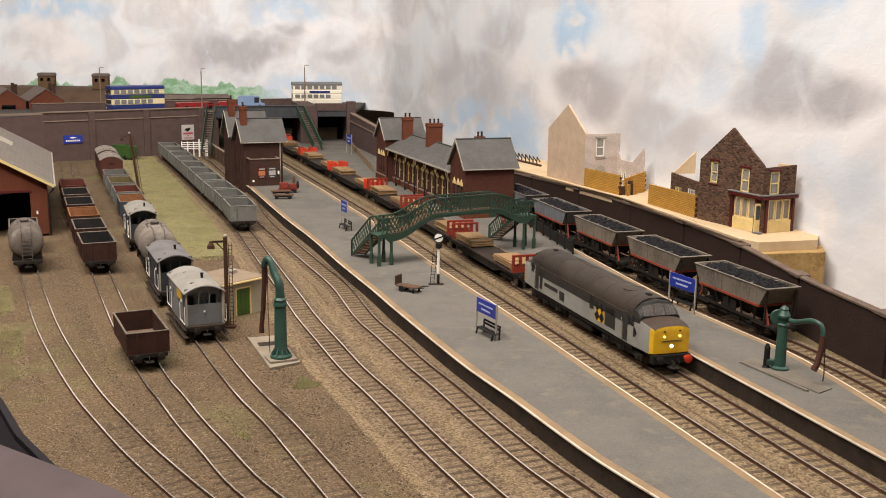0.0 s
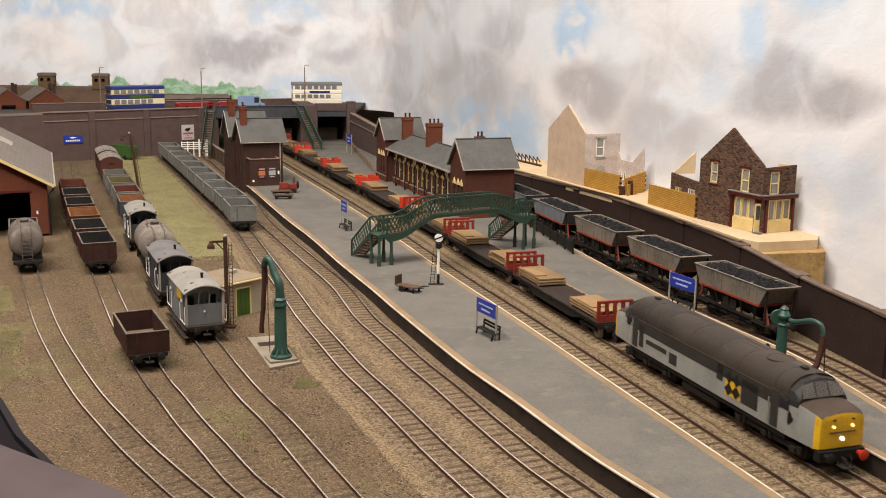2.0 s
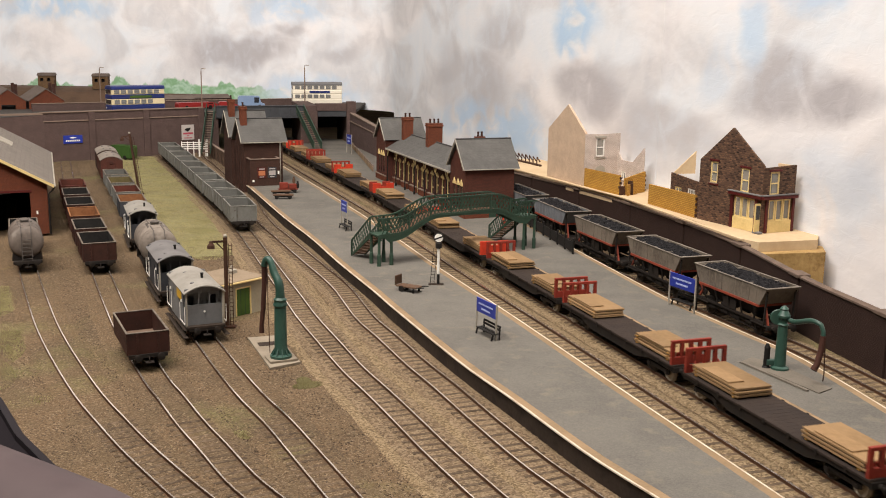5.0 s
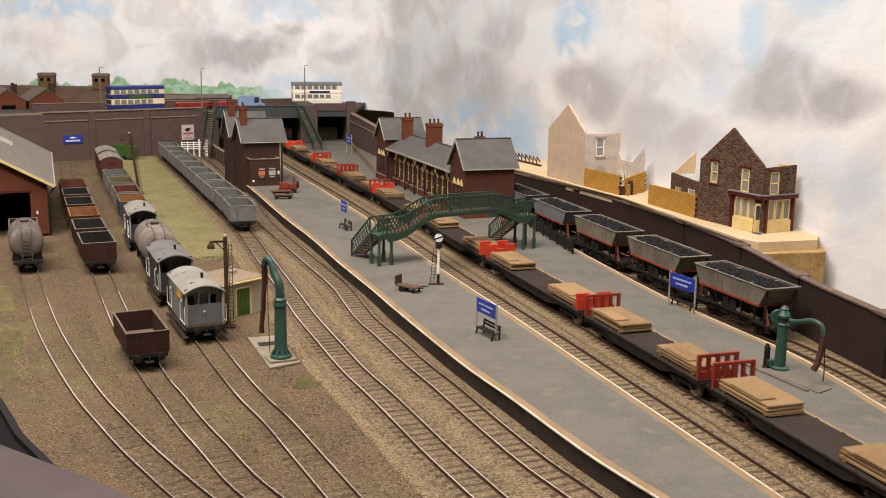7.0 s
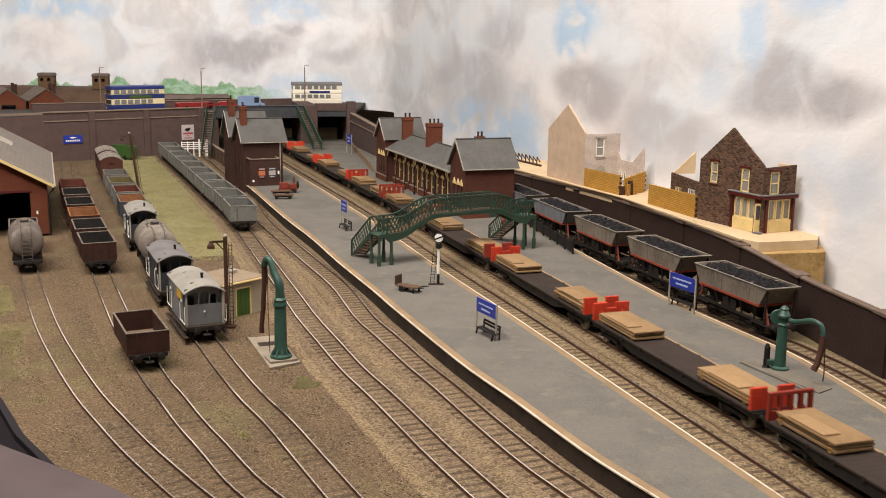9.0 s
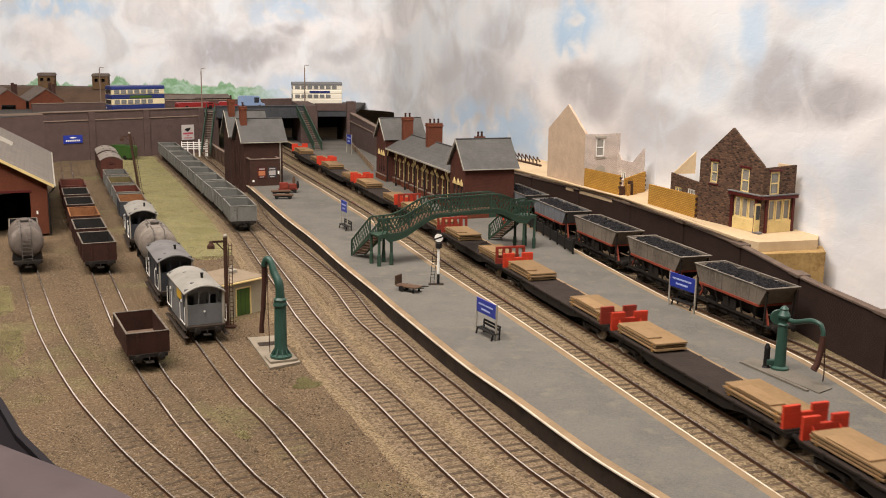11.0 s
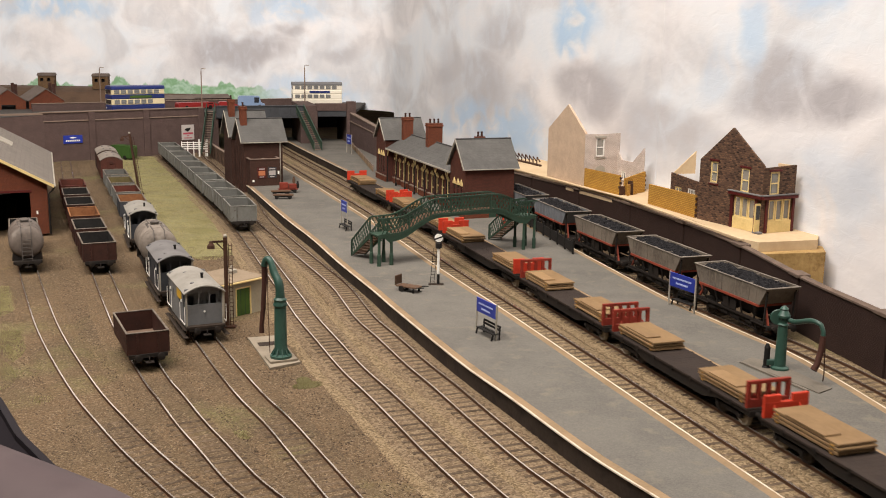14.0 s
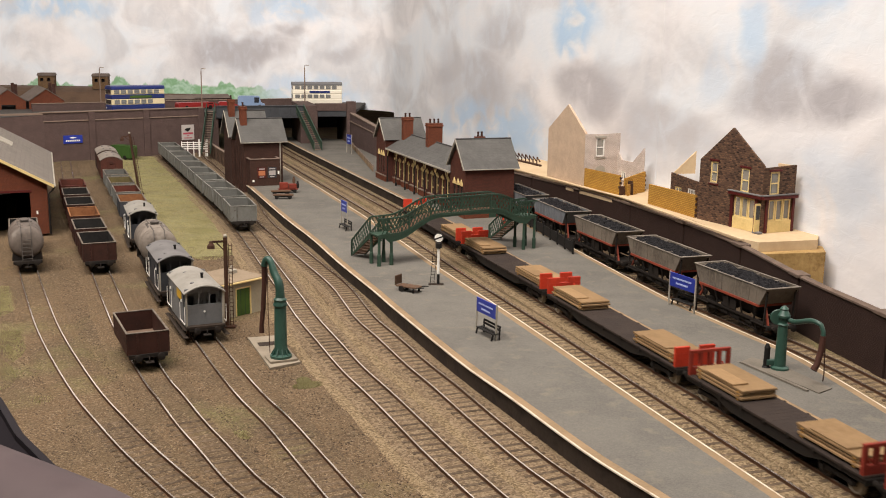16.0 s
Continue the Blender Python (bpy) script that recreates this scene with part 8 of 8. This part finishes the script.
def bars(parent, x0, x1, y, zs, material, h=1.0):
    """Rows of short dashes in place of lettering that cannot be read."""
    for k, z in enumerate(zs):
        inset = 0.12 * (x1 - x0) if k == 0 else 0.26 * (x1 - x0)
        a, b = x0 + inset, x1 - inset
        n = max(3, int((b - a) / (h * 1.1)))
        dashes = Mesh()
        for q in range(n):
            u = a + q * (b - a) / n
            dashes.box(u, u + (b - a) / n * 0.72, y - 0.15, y, z, z + h)
        part("text_bar", dashes, material, parent, "unreadable lettering bar")


def running_board(x, y, turn, w, low, high, z, label):
    """A station name board on two posts."""
    t = thing("station_sign", label, "sign", mm(x, y, z, turn), group="station signs")
    for u in (0, w):
        part("post", Mesh().box(u - 0.6, u + 0.6, -0.6, 0.6, 0, high + 0.6, 0.15), M_GABLE, t)
    b = part("board", Mesh().box(0.6, w - 0.6, -0.6, 0.6, low, high, 0.15), M_BLUE, t, "blue enamel board")
    bars(b, 0.6, w - 0.6, -0.62, (low + (high - low) * 0.58, low + (high - low) * 0.24), M_LETTERING, (high - low) * 0.13)
    return t


def bench(x, y, turn, z=ZP):
    t = thing("platform_bench", "black slatted platform bench", "bench", mm(x, y, z, turn), group="platform benches")
    part("seat", Mesh().box(-13, 13, -3, 0.2, 4.6, 5.4, 0.15).box(-13, 13, 0.8, 3, 4.6, 5.4, 0.15), M_BLACK, t)
    part("backrest", Mesh().box(-13, 13, 3.2, 4.0, 7, 8.8, 0.15).box(-13, 13, 3.6, 4.4, 9.4, 11, 0.15), M_BLACK, t)
    for u in (-12, 12):
        part("leg", Mesh().bar((u, -3.4, 0), (u, -2, 5), 1.0, 1.0).bar((u, 3.4, 0), (u, 3.8, 11), 1.0, 1.0), M_BLACK, t)
    return t


running_board(27, 782, -63, 31, 16, 27, ZP, "blue station name board on grey posts by a bench")
bench(35, 764, -63)
running_board(196, 871, -64, 34, 17.5, 29.5, ZP, "blue station name board on grey posts near the coal line")
bench(207, 862, -63)
running_board(-122, 1222, -66, 22, 20, 33, ZP, "blue station name board on grey posts by trolleys")
bench(-116, 1205, -66)
running_board(-192, 2035, -66, 30, 18, 36, ZP, "blue station name board at the far platform end")
ds = thing("depot_sign", "blue depot sign with white lettering bars", "sign", mm(-735, 1905, 0, math.degrees(math.atan2(205, 245))))
part("board", Mesh().box(34, 70, -1.6, -0.2, 30, 45, 0.2), M_BLUE, ds)
bars(ds, 34, 70, -1.7, (33.5,), M_WHITE, 3.0)
part("emblem", Mesh().prism([(45, 40.5), (52, 39), (59, 40.5), (52, 42.3)], -1.85, -1.6, "y"), M_WHITE, ds)
po = thing("wall_poster", "white poster with dark bird shape and red bars", "poster", mm(-728, 1911, -13, math.degrees(math.atan2(205, 245))))
part("sheet", Mesh().box(262, 289, -1.4, -0.2, 38, 68, 0.2), M_POSTERWHITE, po)
part("dark_shape", Mesh().prism([(268, 58), (272, 61), (282, 62), (279, 57), (275, 54)], -1.7, -1.4, "y"), M_BLACK, po)
part("red_bar", Mesh().box(265, 286, -1.7, -1.4, 49, 52.6), M_POSTERPINK, po)
part("red_bar", Mesh().box(267, 284, -1.7, -1.4, 41, 42.6).box(273, 278, -1.7, -1.4, 45, 47), M_POSTERPINK, po)

# platform signal with ladder
sg = thing("disc_signal", "white and black post with round white disc signal and ladder", "signal", mm(-4, 933, ZP, 0))
part("base", Mesh().box(-9, 5, -3.5, 3.5, 0, 0.8, 0.2), M_PLATWALL, sg)
part("post_foot", Mesh().rod((0, 0, 0.8), (0, 0, 10), 1.3, 12), M_BLACK, sg)
part("post", Mesh().rod((0, 0, 10), (0, 0, 34), 1.2, 12), M_WHITE, sg)
part("lamp_case", Mesh().lathe([(2.2, 34), (3.0, 35), (3.0, 39), (1.4, 40)], n=12), M_BLACK, sg)
part("disc_rim", Mesh().lathe([(4.6, -0.9), (4.6, 0.9)], x=0, y=44, n=22, axis="y"), M_BLACK, sg)
part("disc", Mesh().lathe([(3.9, -1.1), (3.9, -0.9)], x=0, y=44, n=22, axis="y"), M_WHITE, sg)
part("disc_bar", Mesh().bar((-3.6, -1.2, 42.6), (3.6, -1.2, 45.4), 0.3, 1.3), M_BLACK, sg)
ld = Mesh()
for x in (-7.5, -4):
    ld.bar((x, 0.5, 0), (x + 2.8, 0.5, 34), 0.45, 0.45)
for k in range(10):
    ld.bar((-7.5 + 0.28 * k + 0.2, 0.5, 3 + k * 3.1), (-4 + 0.28 * k + 0.2, 0.5, 3 + k * 3.1), 0.35, 0.35)
part("ladder", ld, M_BLACK, sg)


def yard_lamp(x, y, h, lean, label):
    """A timber post with a climbing ladder, bracket arm and lamp."""
    t = thing("yard_lamp", label, "lamp post", pose(x * MM, y * MM, GZ * MM, 0, lean, 0), group="yard lamp posts")
    part("post", Mesh().box(-1.5, 1.5, -1.5, 1.5, 0, h, 0.4), M_RUST, t)
    part("arm", Mesh().bar((2, -1, h - 3), (-10, -3, h - 3.5), 1.2, 1.6).bar((0, 0, h - 12), (-7, -2, h - 4), 0.9, 0.9), M_RUST, t)
    part("lamp", Mesh().lathe([(3.2, 0), (3.0, 2.5), (1.6, 4.5), (1.2, 6)], x=-11, y=-3, x0=h - 9, n=12), M_RUST, t)
    part("insulator", Mesh().lathe([(1.4, 0), (1.8, 1), (1.0, 2.4)], x0=h, n=10), M_GABLE, t)
    lad = Mesh()
    for u in (2.4, 5.2):
        lad.bar((u, 0, 0), (u, 0, h - 5), 0.5, 0.5)
    for k in range(int(h / 3.2) - 1):
        lad.bar((2.4, 0, 2 + k * 3.2), (5.2, 0, 2 + k * 3.2), 0.4, 0.4)
    part("ladder", lad, M_RUST, t)
    part("foot", Mesh().box(-3, 7, -3, 3, 0, 2, 0.4), M_RUST, t)
    return t


yard_lamp(-177, 826, 76, 0, "rusty brown post with ladder and lamp beside the hut")
yard_lamp(-456, 1538, 92, -7, "leaning rusty post with ladder and lamp in the yard")

# barrows and trolleys
def sack_truck(x, y, turn):
    t = thing("luggage_barrow", "low wooden luggage barrow with raised end", "barrow", mm(x, y, ZP, turn))
    part("bed", Mesh().box(-11, 11, -5.5, 5.5, 4.2, 5.4, 0.3), M_WOODTROLLEY, t)
    part("headboard", Mesh().box(-12, -10.8, -5.5, 5.5, 5.4, 14, 0.4), M_WOODTROLLEY, t)
    for s in (-5, 5):
        part("handle", Mesh().bar((8, s, 4.8), (18, s * 0.8, 6.2), 0.9, 0.9), M_BLACK, t)
        part("wheel", Mesh().lathe([(2.8, -0.5), (2.8, 0.5)], x=-5, y=2.8, n=14, axis="y", x0=s), M_BLACK, t)
        part("leg", Mesh().box(7, 8.2, s - 0.6, s + 0.6, 0, 4.2), M_BLACK, t)
    return t


sack_truck(-30, 905, -30)
for x, y, r, load in ((-226, 1490, 15, True), (-224, 1432, 10, False), (-233, 1468, 15, False)):
    t = thing("platform_trolley", "red platform trolley loaded with parcels" if load else "flat dark platform trolley with pale deck", "trolley", mm(x, y, ZP, r), group="platform trolleys")
    part("deck", Mesh().box(-14, 14, -6, 6, 5, 6.4, 0.3), M_REDTROLLEY if load else M_WOODTROLLEY, t)
    part("frame", Mesh().box(-12, 12, -4.5, 4.5, 3, 4.9, 0.3), M_BLACK, t)
    for u in (-9, 9):
        for s in (-5, 5):
            part("wheel", Mesh().lathe([(2.6, -0.5), (2.6, 0.5)], x=u, y=2.6, n=12, axis="y", x0=s), M_BLACK, t)
    if load:
        part("parcel", Mesh().box(-12, 0, -5, 5, 6.5, 15, 0.5), M_REDTROLLEY, t)
        part("parcel", Mesh().box(1, 12, -5, 4, 6.5, 13, 0.5), M_REDTROLLEY, t)
        part("milk_churn", Mesh().lathe([(2, 0), (2.2, 6), (1.2, 9), (1.6, 10)], x=9, y=3, x0=13, n=10), M_WOODTROLLEY, t)
        part("milk_churn", Mesh().lathe([(2, 0), (2.2, 6), (1.2, 9), (1.6, 10)], x=14, y=0, x0=6.4, n=10), M_BLACK, t)

# black fence on the platform edge under the footbridge
fa, fb = (100, 1262), (138, 1080)
fn = thing("platform_fence", "black panelled fence along the platform edge", "fence", facing(fa, fb, ZP))
nf = dist(fa, fb)
for k in range(8):
    u = k * nf / 7
    part("post", Mesh().box(u - 0.9, u + 0.9, -0.9, 0.9, 0, 17, 0.2), M_BLACK, fn)
for k in range(7):
    u = k * nf / 7
    part("panel", Mesh().box(u + 1, u + nf / 7 - 1, -0.4, 0.4, 2, 13, 0.1), M_BLACK, fn)
# pale railing on the far platform
ra, rb = (-208, 2225), (-120, 1740)
rl = thing("platform_railing", "weathered tan timber railing on the far platform", "railing", facing(ra, rb, ZP))
nr2 = dist(ra, rb)
part("rail", Mesh().box(0, nr2, -0.6, 0.6, 9, 11, 0.2), M_STRING, rl)
part("board", Mesh().box(0, nr2, -0.4, 0.4, 0.5, 8, 0.1), M_COPING, rl)
for k in range(12):
    part("post", Mesh().box(k * nr2 / 11 - 0.9, k * nr2 / 11 + 0.9, -0.8, 0.8, 0, 12, 0.2), M_STRING, rl)
# red platform lamp
rp = thing("red_lamp", "red glowing signal lamp post on the platform", "signal", mm(72, 1215, ZP, 0))
part("post", Mesh().box(-2.4, 2.4, -2.4, 2.4, 0, 25, 0.5), M_BULKRED, rp)
part("lens", Mesh().lathe([(1.8, 0), (1.6, 0.6)], x=0, y=19, n=12, axis="y", x0=-3.0), M_RED_ON, rp)
# posters and board on the station wall
nb = thing("notice_board", "blue and green notice board by the station wall", "notice board", mm(-80, 1650, ZP, 22))
part("board", Mesh().box(-6, 8, -1, 0, 4, 30, 0.3), M_BLUE, nb)
part("top_board", Mesh().box(-6, 8, -1.2, 0, 30.1, 38, 0.3), M_GREEN, nb)
part("leg", Mesh().box(-5, -4, -1, 0, 0, 4).box(6, 7, -1, 0, 0, 4), M_BLACK, nb)

# stairs down from the road
def road_stairs(top, foot, zt, zf, label):
    t = thing("road_stairs", label, "stairs", facing(top, foot), group="stairs from the road")
    n, w = dist(top, foot), 8
    for y in (-w, w):
        part("stringer", Mesh().sheet([(0, y, zt - 4), (n, y, zf - 1), (n, y, zf + 4), (0, y, zt + 1)], 1.0), M_GREEN, t)
        part("side_panel", Mesh().sheet([(0, y, zt + 2), (n, y, zf + 5), (n, y, zf + 15), (0, y, zt + 12)], 0.7), M_GREEN, t, "green boarded side")
        part("handrail", Mesh().bar((0, y, zt + 13.5), (n, y, zf + 16.5), 1.6, 1.2), M_GREEN, t)
        part("post", Mesh().box(n - 1, n + 1, y - 0.8, y + 0.8, zf, zf + 18), M_GREEN, t)
    for k in range(18):
        f = (k + 0.5) / 18
        part("step", Mesh().box(f * n - 2.6, f * n + 2.6, -w, w, zt + (zf - zt) * f - 0.5, zt + (zf - zt) * f + 0.5), M_STRING, t)
    return t


road_stairs((-303, 2176), (-252, 2062), 80, ZP, "dark green stairs from the road to the platform")
road_stairs((-476, 2120), (-455, 1975), 82, 10, "dark green stairs from the road beside the wall")

# white crossing gate, buffer stop
gt = thing("yard_gate", "white barred timber yard gate", "gate", mm(-515, 2030, GZ, 10))
for z in (2, 6, 10, 14):
    part("rail", Mesh().box(0, 46, -0.5, 0.5, z + 13.6, z + 15.2, 0.1), M_WHITE, gt)
for u in (0, 13, 26, 39, 52):
    part("upright", Mesh().box(u * 0.88 - 0.9, u * 0.88 + 0.9, -0.8, 0.8, 0, 30.6, 0.2), M_WHITE, gt)
part("gatepost", Mesh().box(47, 50, -1.4, 1.4, 0, 35.6, 0.4).box(32, 34.5, -1.6, 1.2, 0, 35.6, 0.4), M_WHITE, gt)
bs_ = thing("buffer_stop", "weathered timber buffer stop at the siding end", "buffer stop", mm(-598, 2030, GZ, 20))
part("beam", Mesh().box(-16, 16, -2, 2, 9, 15, 0.4), M_RUST, bs_)
part("post", Mesh().box(-12, -8, -2, 2, 0, 9, 0.3).box(8, 12, -2, 2, 0, 9, 0.3), M_RUST, bs_)


# road vehicles
def double_decker(x, y, turn, low, band, high, roof, label):
    """A double-deck bus with windows on both floors and rounded corners."""
    t = thing("double_decker_bus", label, "bus", mm(x, y, 79.1, turn), group="buses on the bridge")
    L, W = 56, 16
    part("lower_body", Mesh().box(-L, L, -W, W, 4, 15, 1.5), low, t)
    part("lower_window_band", Mesh().box(-L + 0.6, L - 0.6, -W + 0.6, W - 0.6, 15.05, 26, 0.6), band, t)
    part("waist_panel", Mesh().box(-L, L, -W, W, 26.05, 35, 1.5), high, t)
    part("upper_window_band", Mesh().box(-L + 0.6, L - 0.6, -W + 0.6, W - 0.6, 35.05, 45, 0.6), band, t)
    part("roof", Mesh().prism([(-W, 45.05), (W, 45.05), (W, 48), (W - 3, 51), (W - 8, 52.4), (-W + 8, 52.4), (-W + 3, 51), (-W, 48)], -L, L, "x"), roof, t)
    for s in (-1, 1):
        for k in range(7):
            u = -L + 6 + k * 13.8
            for z0, z1 in ((17, 25), (37, 44.4)):
                if z0 < 30 and k == 6:
                    continue
                w = part("window", Mesh().box(u, u + 10.5, s * W - 0.6, s * W + 0.1, z0, z1, 0.3), M_BUSGLASS, t)
        for u in (-L + 20, L - 22):
            part("wheel", Mesh().lathe([(6.4, -1.5), (6.4, 1.5), (3, 1.8)], x=u, y=6.4, n=18, axis="y", x0=s * (W - 1.6)), M_BLACK, t)
    part("advert_panel", Mesh().box(-18, 28, -W - 0.4, -W + 0.2, 28, 33, 0.2), M_DOORGREEN if low is M_BUSBLUE else M_BUSBLUE, t)
    part("front_window", Mesh().box(-L - 0.2, -L + 1.2, -12, 12, 17, 25, 0.3).box(-L - 0.2, -L + 1.2, -12, 12, 37, 44.4, 0.3), M_WINDOW, t)
    part("headlamp", Mesh().lathe([(1.6, 0), (1.6, 0.6)], x=10, y=9, n=10, axis="x", x0=-L - 0.5), M_WHITE, t)
    return t


double_decker(-622, 2098, 40, M_BUSBLUE, M_BUSCREAM, M_BUSBLUE, M_BUSBLUE, "blue and cream double-decker bus on the bridge road")
double_decker(-292, 2375, 14, M_BUSWHITE, M_BUSWHITE, M_BUSWHITE, M_BUSGREY, "ivory double-decker bus with grey roof on the bridge")


def small_van(x, y, z, turn, material, l, label, box_h=22, group="road vehicles"):
    t = thing("road_van", label, "van", mm(x, y, z, turn), group=group)
    part("body", Mesh().prism([(-l, 4), (l, 4), (l, 10), (l - 7, 13), (l - 11, box_h - 1), (l - 15, box_h), (-l + 2, box_h), (-l, box_h - 3)], -10, 10, "y"), material, t)
    part("windscreen", Mesh().sheet([(l - 7.4, -8, 13.2), (l - 7.4, 8, 13.2), (l - 10.6, 8, box_h - 2), (l - 10.6, -8, box_h - 2)], 0.5), M_WINDOW, t)
    for s in (-10, 10):
        part("side_window", Mesh().box(l - 22, l - 12, s - 0.3, s + 0.3, 13, box_h - 3, 0.3), M_WINDOW, t)
        for u in (-l * 0.6, l * 0.6):
            part("wheel", Mesh().lathe([(4.4, -1.2), (4.4, 1.2)], x=u, y=4.4, n=14, axis="y", x0=s * 0.9), M_BLACK, t)
    return t


small_van(-415, 2235, 79.1, 14, M_VANBLUE, 28, "pale blue panel van on the bridge", 27)
small_van(-455, 2190, 79.1, 20, M_CARRED, 20, "small red car on the bridge", 17)
small_van(-520, 2185, 79.1, 38, M_CARRED, 44, "long red lorry on the bridge road", 15)
small_van(-620, 1985, GZ, 150, M_CARGREEN, 32, "bright green parked van by the wall", 27)

for x, y, h in ((-745, 2260, 76), (-503, 2160, 80), (-310, 2310, 86)):
    t = thing("street_lamp", "slim pale concrete street lamp post", "lamp post", mm(x, y, 79.1, 0), group="street lamps")
    part("column", Mesh().rod((0, 0, 0), (0, 0, h), 1.5, 10, 1.0), M_STRING, t)
    part("arm", Mesh().tube([(0, 0, h), (0.5, -1, h + 4), (3, -3, h + 5.5), (7, -5, h + 5.5)], 0.7, 8), M_STRING, t)
    part("lantern", Mesh().box(5, 11, -6.5, -3.8, h + 4.4, h + 5.8, 0.3), M_GABLE, t)


motions()
